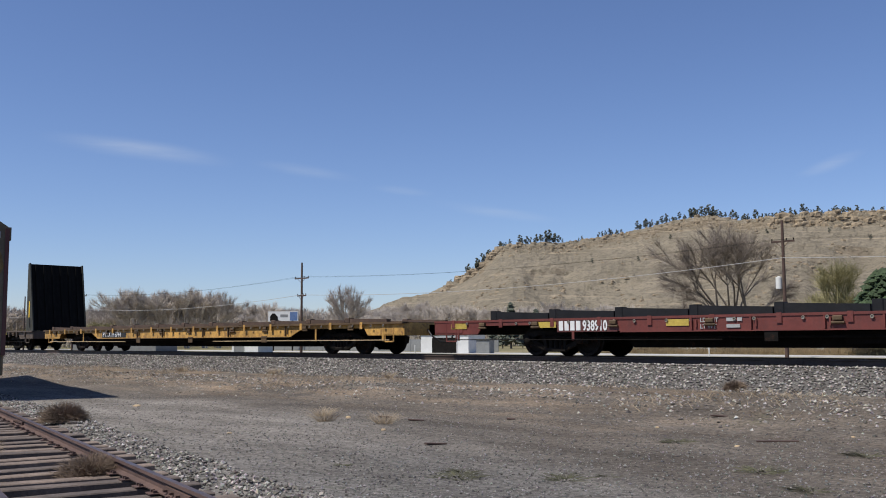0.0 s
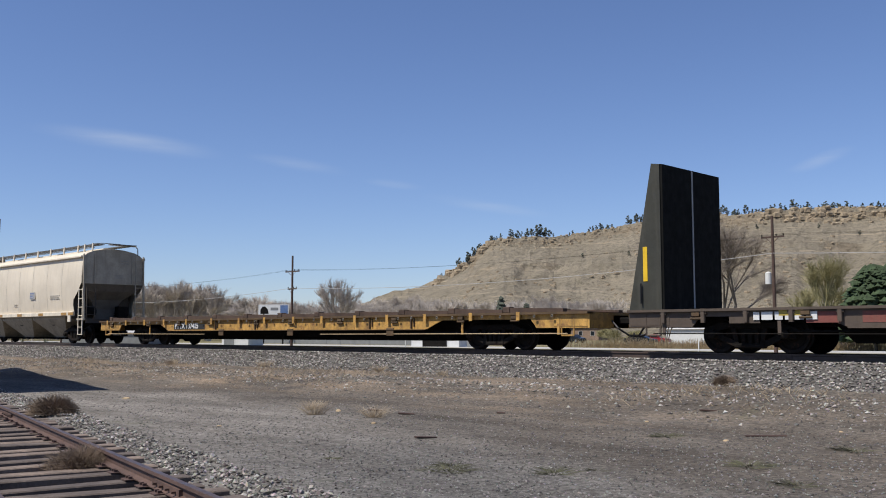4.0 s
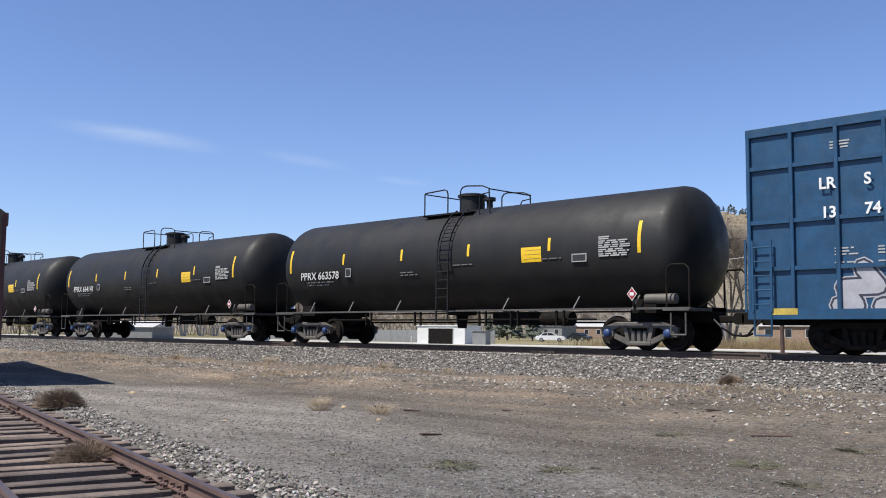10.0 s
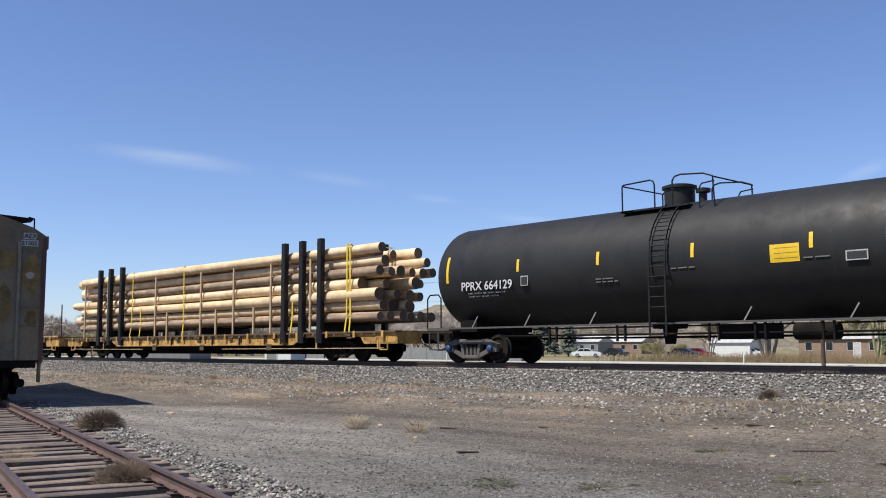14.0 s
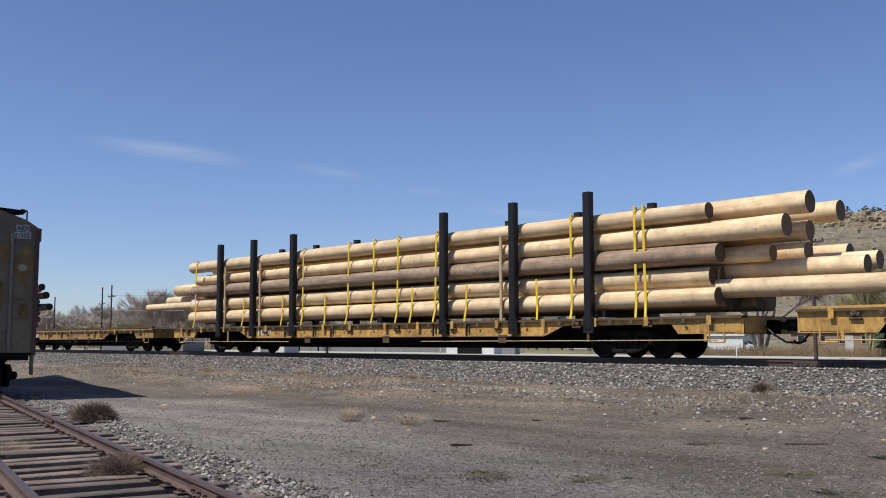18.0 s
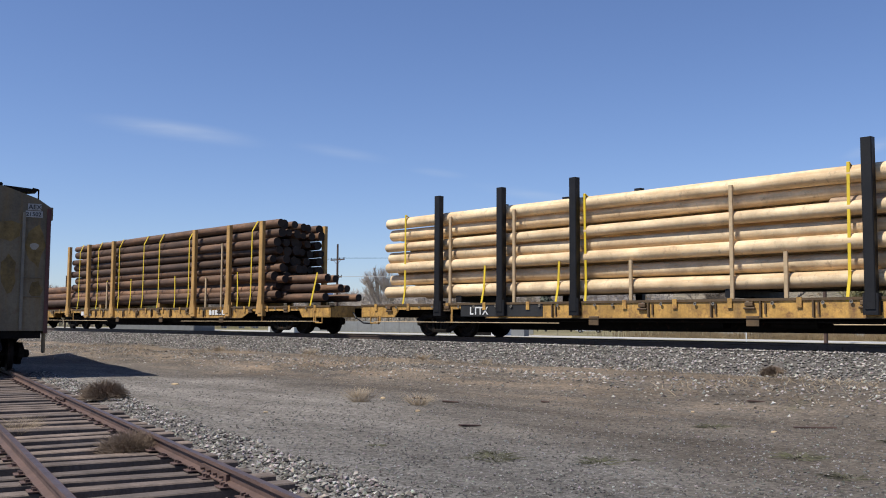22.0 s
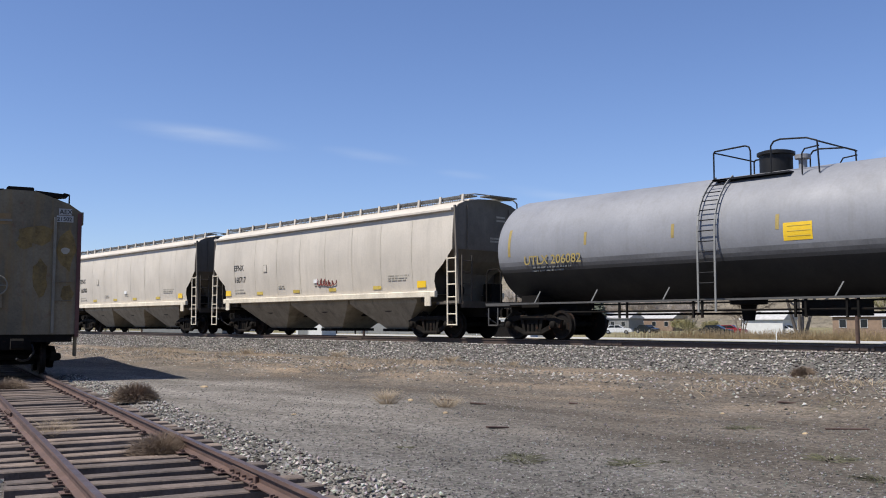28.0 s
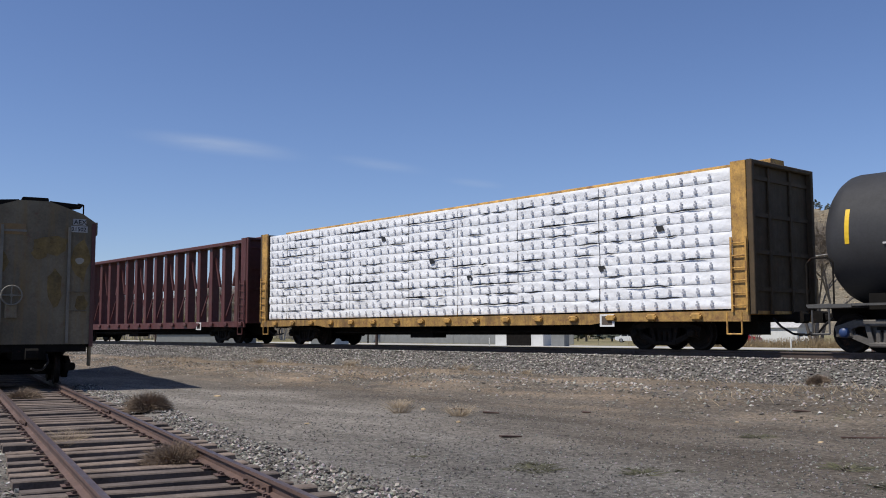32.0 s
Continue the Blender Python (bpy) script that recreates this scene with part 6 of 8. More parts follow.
            part("pole", me, side, ob, at=(x, y + r.uniform(-0.05, 0.04) + (0.08 if row % 2 and i == 0 else 0), z + r.uniform(-0.03, 0.03)), rot=(r.uniform(0, 360), r.uniform(-0.10, 0.10), (0 if r.random() < 0.5 else 180) + r.uniform(-0.12, 0.12)))
    top = base + rad + pitch * (rows - 1) + rad
    for x, full in straps:
        zt = top - crown * pitch + 0.05 - lean * 1.4 if full else base + (top - base) * 0.36
        g = Geo()
        tilt = r.uniform(-0.06, 0.06)
        g.beam((x - xc, -1.44, 0.95), (x - xc + tilt, -width - 0.13, base + 0.2), 0.07, 0.012, (1, 0, 0)).beam((x - xc + tilt, -width - 0.13, base + 0.2), (x - xc + tilt * 2, -width - 0.13, zt), 0.07, 0.012, (1, 0, 0))
        if full:
            xt = x - xc + tilt * 2 + lean
            g.beam((x - xc + tilt * 2, -width - 0.13, zt), (xt, -width - (0.08 if lean else 0.0), top - 0.02), 0.07, 0.012, (1, 0, 0))
            g.beam((xt, -width - (0.08 if lean else 0.0), top - 0.02), (xt, -width + 0.5, top + 0.03), 0.085, 0.012, (1, 0, 0)).beam((xt, -width + 0.5, top + 0.03), (xt, width - 0.5, top + 0.03), 0.085, 0.012, (1, 0, 0))
        part("strap", g, strap_mat or STRAP, ob, "yellow webbing strap")
    for x, zt in battens:
        part("batten", Geo().box(x - xc - 0.05, x - xc + 0.05, -width - 0.19, -width - 0.13, 0.95, zt, 0.01), BAND, ob, "upright wooden batten")
    for x in (x0 + 3.5, (x0 + x1) / 2, x1 - 3.5):
        part("bolster", Geo().box(x - xc - 0.12, x - xc + 0.12, -1.25, 1.25, 1.08, base, 0.02), BLACK if side is not POLEDARK else STAKEWOOD, ob)
    return ob


def stakes(car, xc, spots, material, top=4.42, w=0.24, d=0.20, name="stake", far=0.0):
    g = Geo().box(-w / 2, w / 2, -d / 2, d / 2, 0.78, top, 0.02).box(-w / 2 - 0.05, w / 2 + 0.05, -d / 2 + 0.02, d / 2 + 0.06, 0.66, 1.12, 0.02)
    if material is STAKEWOOD:
        g.prism([(-w / 2 - 0.01, 0.75), (-0.32, 0.75), (-w / 2 - 0.01, 1.75)], -0.05, 0.05)
    me = g.mesh(name, material)
    for x in spots:
        for s in (-1, 1):
            part(name, me, material, car, "tall black steel stake" if material is BLACK else "tall yellow wooden stake", (x - xc + (far if s > 0 else 0), s * 1.50, 0), (0, 0, 0 if s < 0 else 180))


def bulkhead_flat(x0, x1):
    pan = [(h_, 0.75, m_) for h_, m_ in ((-8.4, BROWN), (-6.6, DARKRED), (-5.4, DARKRED), (-4.2, DARKRED), (-3.0, DARKRED), (-1.8, BROWN), (-0.6, GREENP), (0.6, GREENP), (1.8, DULLW), (3.0, GREENP), (4.2, BROWN), (5.4, BROWN))]
    car = flat_car("bulkhead_flat_car", x0, x1, "grimy brown bulkhead flat car with black end walls", BROWN, "", risers=False, over=3.0, panels=pan, pocket_mat=BROWN)
    h = (x1 - x0) / 2
    for s in (-1, 1):
        prof = [(s * (h - 0.95), 1.0), (s * (h - 0.95), 4.62), (s * (h - 0.72), 4.66), (s * (h - 0.02), 1.0)]
        for y in (-1.42, 1.42):
            part("bulkhead_side", Geo().prism(prof, y - 0.03, y + 0.03), BULKSIDE, car, "tapered grey-green bulkhead side plate")
        wall = part("bulkhead", Geo().box(min(s * (h - 0.95), s * (h - 1.01)), max(s * (h - 0.95), s * (h - 1.01)), -1.42, 1.42, 1.06, 4.62), BULK, car, "flat black bulkhead wall")
        part("bulkhead_seam", Geo().box(s * (h - 1.01) - 0.012, s * (h - 1.01) + 0.012, -0.03, 0.03, 1.1, 4.6), DULLW if s < 0 else BULK, wall)
        for y in (-1.1, -0.66, -0.22, 0.22, 0.66, 1.1):
            part("bulkhead_rib", Geo().loft([[(s * (h - 0.95), y + a, 4.6), (s * (h - 0.74), y + a, 4.6), (s * (h - 0.06), y + a, 1.05), (s * (h - 0.95), y + a, 1.05)] for a in (-0.06, 0.06)]), BULK, wall)
        part("bulkhead_back", Geo().loft([[(s * (h - 0.80), y, 4.6), (s * (h - 0.12), y, 1.05)] for y in (-1.40, 1.40)], False, False, False), BULK, wall)
        part("reflector", Geo().box(s * (h - 0.55) - 0.10, s * (h - 0.55) + 0.02, -1.462, -1.455, 1.75, 2.6), YSTRIPE, car, "yellow reflector strip")
        part("side_ladder", Geo().path([(s * (h - 0.4), -1.5, 1.2), (s * (h - 0.4), -1.5, 1.7)], 0.02), BLACK, car)
    bars(car, -h + 3.3, 0.95, 1.5, 1, -1.465, WHITE, 0.18)
    rf = Geo().box(0, 0.55, -1.47, -1.462, 0.86, 1.0).mesh("reflector", OLDYSTRIPE)
    for x in (-7.2, -4.4, -1.6, 1.2, 4.0, 7.0):
        part("reflector", rf, OLDYSTRIPE, car, at=(x, 0, 0))
    return car


def centre_beam(x0, x1, label, paint, end_paint, posts, loaded):
    """A centre-beam flat: deck, end walls and a braced beam along the middle."""
    car, L = vehicle("centre_beam_car", x0, x1, label, "lumber car")
    h = L / 2
    for s in (-1, 1):
        part("side_sill", Geo().prism([(-h, 0.72), (-h, 0.98), (h, 0.98), (h, 0.72), (h - 4.2, 0.76), (h - 4.9, 0.68), (-h + 4.9, 0.68), (-h + 4.2, 0.76)], s * 1.45 - 0.03, s * 1.45 + 0.03), YELDIRTY if loaded else paint, car)
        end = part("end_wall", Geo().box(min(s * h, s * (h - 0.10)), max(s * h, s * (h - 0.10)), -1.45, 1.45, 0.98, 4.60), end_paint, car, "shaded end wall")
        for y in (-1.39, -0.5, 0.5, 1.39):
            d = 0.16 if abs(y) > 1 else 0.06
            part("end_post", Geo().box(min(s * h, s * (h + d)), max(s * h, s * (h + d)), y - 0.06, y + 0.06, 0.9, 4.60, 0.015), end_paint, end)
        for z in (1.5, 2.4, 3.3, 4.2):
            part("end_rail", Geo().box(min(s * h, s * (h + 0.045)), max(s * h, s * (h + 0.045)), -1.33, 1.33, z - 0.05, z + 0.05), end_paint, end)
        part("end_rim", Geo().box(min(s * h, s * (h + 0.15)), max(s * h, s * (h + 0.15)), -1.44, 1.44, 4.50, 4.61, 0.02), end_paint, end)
        part("corner_post", Geo().box(min(s * (h - 0.42), s * h), max(s * (h - 0.42), s * h), -1.47, -1.40, 0.98, 4.60, 0.012), paint, car)
        ladder(car, s * (h - 0.22), -1.52, 0.95, 2.75, paint, 0.40, 6)
        stirrup(car, s * (h - 0.4), -1.48, paint)
        truck(car, s * (h - 2.75))
        coupler(car, s * h, s)
    part("deck", Geo().box(-h, h, -1.42, 1.42, 0.90, 0.98), paint, car)
    part("top_chord", Geo().box(-h, h, -0.32, 0.32, 4.60, 4.77, 0.02), paint, car)
    part("mid_sill", Geo().box(-h + 0.5, h - 0.5, -0.30, 0.30, 0.40, 0.90), UNDER, car)
    n = posts
    up = Geo().box(-0.16, 0.16, -0.20, 0.20, 0.98, 4.62, 0.02).mesh("post", paint)
    for k in range(n + 1):
        part("post", up, paint, car, at=(-h + 0.6 + (L - 1.2) * k / n, 0, 0))
    for k in range(n):
        xa, xb = -h + 0.6 + (L - 1.2) * k / n, -h + 0.6 + (L - 1.2) * (k + 1) / n
        if loaded:
            continue
        if k % 2:
            xa, xb = xb, xa
        if xa + xb > 0:
            xa, xb = xb, xa
        part("brace", Geo().beam((xa, 0.0, 4.55), ((xa + xb) / 2, 0, 2.7), 0.11, 0.10), paint, car)
        part("brace", Geo().beam((xb, -0.1, 1.0), ((xa + xb) / 2 + 0.2, -0.1, 2.3), 0.07, 0.05), paint, car)
    wn_ = Geo().box(-0.12, 0.12, -1.56, -1.46, 0.78, 0.93, 0.02).rod((-0.16, -1.52, 0.86), (0.16, -1.52, 0.86), 0.04, 8).mesh("winch", paint)
    for k in range(int(L / 1.35)):
        part("winch", wn_, paint, car, at=(-h + 1.2 + 1.35 * k, 0, 0))
    part("stencil_box", Geo().box(h - 4.55, h - 4.05, -1.500, -1.490, 0.62, 0.96), WHITE, car)
    part("stencil_box_field", Geo().box(h - 4.48, h - 4.12, -1.504, -1.500, 0.67, 0.91), BROWN, car)
    part("brake_gear", Geo().rod((-h + 5, -1.1, 0.5), (h - 5, -1.1, 0.5), 0.03).box(-2, -0.8, -1.0, -0.4, 0.3, 0.6), UNDER, car)
    return car


def lumber_load(x0, x1):
    ob = load("lumber_load", x0, x1, "stacked lumber bundles in white printed wrap", "lumber")
    L = x1 - x0
    cols = [0.0, 0.062, 0.17, 0.265, 0.425, 0.54, 0.665, 0.81, 1.0]
    rows, z0, z1 = 11, 1.03, 4.49
    dz = (z1 - z0) / rows
    r = random.Random(5)
    for k, (a, b) in enumerate(zip(cols, cols[1:])):
        w = (b - a) * L - 0.03
        meshes = []
        for v in range(3):
            g = Geo()
            nx = max(4, int(w / 0.16))
            nz = 6
            front = []
            for j in range(nz + 1):
                for i in range(nx + 1):
                    x, z = -w / 2 + w * i / nx, dz * 0.965 * j / nz
                    edge = min(i, nx - i, 1) * min(j, nz - j, 1)
                    y = -1.40 - (0.022 * noise.noise((x * 1.7 + v * 7 + z * 3, z * 5.0, k * 1.3)) + 0.018 * noise.noise((x * 5 + v + z * 9, z * 14, 2.0))) * (1 if edge else 0.4) + (0.014 if j == 0 else 0.004 if not edge else 0)
                    front.append((x, y, z))
            f = [(j * (nx + 1) + i, j * (nx + 1) + i + 1, (j + 1) * (nx + 1) + i + 1, (j + 1) * (nx + 1) + i) for j in range(nz) for i in range(nx)]
            g.add(front, f, True)
            g.box(-w / 2 + 0.02, w / 2 - 0.02, -1.36, -0.35, 0.02, dz * 0.90)
            me = g.mesh("lumber_pack", WRAP)
            pg = Geo()
            q = -w / 2 + 0.16
            while q < w / 2 - 0.2:
                pg.box(q, q + 0.09, -1.436, -1.430, 0.08, 0.14).box(q + 0.02, q + 0.08, -1.436, -1.430, 0.155, 0.215)
                q += 0.42
            meshes.append((me, pg.mesh("printed_mark", PRINT)))
        for j in range(rows):
            me, pm = meshes[r.randrange(3)]
            bd = part("lumber_pack", me, WRAP, ob, at=((a + b) / 2 * L - L / 2 + r.uniform(-0.015, 0.015), r.uniform(-0.02, 0.01), z0 + dz * j))
            tagged(part("printed_mark", pm, PRINT, bd), kind="stuff")
    part("backing", Geo().box(-L / 2, L / 2, 0.34, 1.40, z0, z1), WRAP, ob)
    # black slivers painted as shade in the gaps between packs, plus torn spots
    gb = Geo()
    for k in range(170):
        x, z = r.uniform(-L / 2 + 0.3, L / 2 - 1.6), z0 + dz * r.randrange(1, rows)
        w_ = r.uniform(0.3, 1.3)
        n_ = 6
        pts = [(x + w_ * i / n_, z + 0.012 * math.sin(i * 1.3 + k) + r.uniform(-0.008, 0.008)) for i in range(n_ + 1)]
        for i in range(n_):
            t0, t1 = 0.022 * math.sin(math.pi * i / n_), 0.022 * math.sin(math.pi * (i + 1) / n_)
            gb.add([(pts[i][0], -1.432, pts[i][1] + t0), (pts[i][0], -1.432, pts[i][1] - t0), (pts[i + 1][0], -1.432, pts[i + 1][1] - t1), (pts[i + 1][0], -1.432, pts[i + 1][1] + t1)], [(0, 1, 2, 3)])
    for k in range(5):
        x, z = r.uniform(-L / 2 + 2, L / 2 - 2), z0 + dz * r.randrange(4, rows) - 0.02
        gb.add([(x, -1.434, z), (x + 0.22, -1.434, z + 0.02), (x + 0.28, -1.434, z - 0.12), (x + 0.06, -1.434, z - 0.15)], [(0, 1, 2, 3)])
    tagged(part("torn_wrap", gb, BLACKP, ob, "black strips for shade between packs, and torn spots"), kind="stuff")
    return ob


# ---------- the train, in order ----------
def stripes(car, spots, y, z0, z1, material, w=0.5):
    g = Geo().box(0, w, y - 0.006, y, z0, z1).mesh("reflector", material)
    for x in spots:
        part("reflector", g, material, car, at=(x, 0, 0))


def build_train():
    red = flat_car("flat_car", 205.76, 233.0, "oxide-red empty flat car with dark deck risers", RED, "", rise_mat=BLACK, rise_h=0.26, over=4.3, sill_top=1.0, sill_low=0.66, lip=0.04, rise_start=2.34)
    part("number_field", Geo().box(-8.95, -7.02, -1.450, -1.444, 0.66, 0.98), MAROON, red)
    letters("938910", 0.36, WHITE, red, (-8.10, -1.462, 0.70), bold=0.010, width=0.72)
    for k in range(4):
        part("owner_mark", Geo().box(-8.88 + 0.19 * k, -8.74 + 0.19 * k, -1.462, -1.455, 0.70, 0.95), WHITE, red)
    letters("LD LMT", 0.14, DULLW, red, (-4.68, -1.46, 0.86), bold=0.003)
    letters("LT WT", 0.14, DULLW, red, (-4.68, -1.46, 0.71), bold=0.003)
    bars(red, -4.0, 0.95, 0.5, 1, -1.46, DULLW, 0.08)
    bars(red, -4.0, 0.80, 0.5, 1, -1.46, DULLW, 0.08)
    stripes(red, (-12.9, -9.6, -5.6, 0.8, 6.0), -1.452, 0.78, 0.94, OLDYSTRIPE, 0.62)
    flat_car("flat_car", 177.2, 204.4, "worn yellow empty flat car with dark deck risers", YEL, "PTTX 146744", rise_mat=RISER)
    bulkhead_flat(153.5, 175.7)
    flat_car("flat_car", 125.1, 152.3, "worn yellow empty flat car with low risers", YEL, "PTTX 137405", rise_mat=RISER)
    hopper_car("covered_hopper", 107.05, 123.6, "cream covered hopper with a railed roof walk", "IARX", "160206")
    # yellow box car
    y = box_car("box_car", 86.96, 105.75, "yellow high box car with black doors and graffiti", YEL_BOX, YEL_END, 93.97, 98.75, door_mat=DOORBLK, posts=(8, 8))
    part("logo_field", Geo().box(5.69, 8.27, -1.562, -1.545, 3.85, 4.42), BLACKP, y)
    g = Geo()
    for k in range(3):
        x = 5.88 + 0.74 * k
        g.loft([[(x + 0.05, d, 3.97), (x + 0.62, d, 3.97), (x + 0.72, d, 4.33), (x + 0.15, d, 4.33)] for d in (-1.568, -1.562)])
    part("logo_shape", g, WHITE, y, "white slanted logo blocks")
    letters("Railcar Pooling", 0.50, SLOGAN, y, (5.32, -1.482, 3.28), "slogan", bold=0.004, width=1.05)
    letters("Exp", 0.46, SLOGAN, y, (6.15, -1.496, 2.83), "slogan", bold=0.004)
    letters("next", 0.30, SLOGAN, y, (-8.38, -1.466, 3.95), "slogan", bold=0.006)
    letters("load", 0.30, SLOGAN, y, (-8.38, -1.466, 3.66), "slogan", bold=0.006)
    letters("any", 0.30, SLOGAN, y, (-5.80, -1.466, 3.95), "slogan", bold=0.006)
    letters("road", 0.30, SLOGAN, y, (-5.80, -1.466, 3.66), "slogan", bold=0.006)
    for (xa, za), (xb, zb), mt in (((-7.75, 4.25), (-7.2, 3.85), EMBRED), ((-7.2, 3.85), (-7.75, 3.45), EMBRED), ((-6.25, 4.25), (-6.75, 3.85), EMBRED), ((-6.75, 3.85), (-6.25, 3.45), EMBRED),
                                   ((-7.55, 4.45), (-7.0, 4.0), EMBBLUE), ((-7.0, 4.0), (-7.0, 3.7), EMBBLUE), ((-7.0, 3.7), (-7.55, 3.25), EMBBLUE), ((-6.45, 4.45), (-6.95, 4.0), EMBBLUE), ((-6.95, 3.7), (-6.45, 3.25), EMBBLUE)):
        part("emblem_bar", Geo().beam((xa + 0.25, -1.464 if mt is EMBRED else -1.472, za), (xb + 0.25, -1.464 if mt is EMBRED else -1.472, zb), 0.22, 0.006), mt, y)
    part("repaint_patch", Geo().box(-6.70, -5.95, -1.488, -1.484, 2.08, 2.58), PATCHB, y)
    for tx, x_, z_ in (("TB", -8.36, 2.61), ("OX", -7.50, 2.61), ("66", -8.36, 2.17), ("04", -7.50, 2.17), ("19", -6.62, 2.17)):
        letters(tx, 0.44, BLACKP, y, (x_, -1.494, z_), bold=0.006, width=1.1)
    for x_, lines in ((-1.75, ("CLOSE THIS DOOR", "BEFORE CLOSING", "MAIN DOOR")), (0.72, ("CLOSE AND LOCK", "BOTH DOORS BEFORE", "MOVING CAR"))):
        for k, tx in enumerate(lines):
            letters(tx, 0.14, WHITE, y, (x_ + 0.05 * k, -1.574, 3.90 - 0.18 * k), bold=0.002, width=0.95)
    spray_word(y, "POE", ((2.65, 4.6, 0.98, 2.85), (4.65, 7.0, 0.92, 2.95), (7.1, 9.15, 1.0, 3.2)), -1.464, (PALESPRAY, PALESPRAY, MAUVE), 0.62, 0.34)
    spray_shapes(y, 4.4, 9.2, 2.2, 3.5, -1.4605, (TEALSPRAY, TEALSPRAY, TEALSPRAY, TEALSPRAY), 4, 19)
    spray_shapes(y, -7.6, -2.6, 0.95, 2.7, -1.4605, (TEALSPRAY, TEALSPRAY, TEALSPRAY, TEALSPRAY), 6, 15)
    spray_word(y, "COAR", ((-7.2, -5.7, 0.95, 2.35), (-5.9, -4.6, 0.95, 2.55), (-4.8, -3.5, 0.92, 2.6), (-3.7, -2.45, 0.95, 2.85)), -1.466, (TEALSPRAY, PALESPRAY, MAUVE), 0.40, 0.52)
    part("graffiti_strip", Geo().prism([(-6.6, 0.80), (-6.2, 0.96), (9.0, 0.97), (9.2, 0.84), (4.9, 0.80), (4.2, 0.75), (-4.2, 0.75), (-5.0, 0.79)], -1.5445, -1.5415), MAUVE, y)
    spray_shapes(y, -2.2, 2.1, 1.0, 1.75, -1.5745, (MAUVE, MAUVE, DARKSPRAY, MAUVE), 6, 14)
    spray_shapes(y, -2.1, 2.1, 1.25, 2.55, -1.580, (TEALSPRAY, DULLW, PALESPRAY, DARKSPRAY), 7, 13, glow=0.10, rim=0.05)
    # blue box car
    b = box_car("box_car", 66.15, 85.07, "blue high box car with silver graffiti along its side", BLUE, BLUE, 73.28, 78.21, posts=(7, 8), grid=True)
    ring = [(math.cos(q) * 0.25, math.sin(q) * 0.31) for q in [0.5236 * i for i in range(12)]]
    part("logo_shape", Geo().prism([(5.40 + a, 3.75 + c) for a, c in ring], -1.474, -1.464), WHITE, b, "plain white rounded block")
    part("logo_field", Geo().prism([(5.40 + a * 0.45, 3.75 + c * 0.45) for a, c in ring], -1.478, -1.474), BLUE, b)
    part("logo_shape", Geo().prism([(5.98, 3.44), (6.16, 4.06), (6.34, 4.06), (6.52, 3.44)], -1.474, -1.464), WHITE, b, "plain white wedge")
    part("logo_shape", Geo().prism([(7.07, 3.44), (7.07, 3.94), (6.93, 3.94), (6.93, 4.06), (7.37, 4.06), (7.37, 3.94), (7.23, 3.94), (7.23, 3.44)], -1.474, -1.464), WHITE, b, "plain white bar")
    for a, c in ((7.82, 8.16), (8.16, 7.82)):
        part("logo_shape", Geo().prism([(a, 3.44), (a + 0.18, 3.44), (c + 0.18, 4.06), (c, 4.06)], -1.474 - 0.002 * (a > 8), -1.464), WHITE, b, "plain white crossed bars")
    letters("LR", 0.34, WHITE, b, (-7.78, -1.546, 3.58), bold=0.008)
    letters("S", 0.34, WHITE, b, (-6.82, -1.546, 3.60), bold=0.008)
    letters("13", 0.34, WHITE, b, (-7.74, -1.546, 2.95), bold=0.008)
    letters("74", 0.34, WHITE, b, (-6.82, -1.546, 2.97), bold=0.008)
    letters("98", 0.34, WHITE, b, (-5.85, -1.546, 2.99), bold=0.008)
    for x, z in ((-7.5, 2.3), (-7.5, 2.0), (-6.6, 2.3), (-6.6, 2.0), (-7.55, 4.6), (-4.4, 2.9)):
        bars(b, x, z, 0.50, 3, -1.466, DULLW, 0.03, 0.035)
    stripes(b, (-8.9, -2.9, 3.3, 8.0), -1.548, 0.88, 1.02, OLDYSTRIPE, 0.6)
    spray_word(b, "LACZOTR", tuple((2.95 + 0.88 * k, 3.75 + 0.88 * k, 0.84 + 0.08 * (k % 2), 2.22 - 0.14 * (k % 3)) for k in range(7)), -1.474, (PINK, DARKSPRAY, SILVER), 0.44)
    spray_shapes(b, -7.4, -3.1, 0.85, 2.05, -1.470, (SILVER, SILVER, SILVER, DARKSPRAY), 5, 22, glow=0.16, rim=0.10)
    for x0, x1, num in ((47.3, 65.45, "PPRX 663578"), (29.1, 47.3, "PPRX 664141"), (10.8, 29.1, "PPRX 664016"), (-7.5, 10.8, "PPRX 664129")):
        tank_car("tank_car", x0, x1, "matt black tank car with yellow reflectors and white stencils", BLACKTANK, num)
    # pole cars and their idlers
    p1 = flat_car("flat_car", -35.5, -8.4, "yellow flat car with tall black stakes, loaded with poles", YEL, "", risers=False)
    stakes(p1, (-35.5 - 8.4) / 2, (-31.45, -30.25, -28.95, -14.9, -13.75, -12.6), BLACK)
    pole_load(-34.2, -9.5, "load of pale peeled utility poles under yellow straps", POLELIGHT, POLEEND, 0.196, 7, base=1.37, out=(-36.6, -9.5), out_rows=(1, 2, 3, 5, 6), seed=31, jag=0.10, pitch=0.386, odd=POLEGREY,
              straps=[(x, True) for x in (-28.18, -22.96, -11.26, -11.0)] + [(-27.14, False), (-14.61, False)], battens=[(x, 3.75) for x in (-33.54, -30.79, -25.65, -21.47, -18.79, -16.03, -13.4)] + [(x, 2.1) for x in (-24.5, -20.18, -17.25)])
    i1 = flat_car("flat_car", -56.2, -36.7, "black-and-yellow idler flat car with a low deck", YEL, "", risers=False, sill_low=0.62, sill_top=1.12, over=2.9)
    part("black_panel", Geo().box(-6.6, -3.4, -1.452, -1.445, 0.68, 0.98), BLACKP, i1)
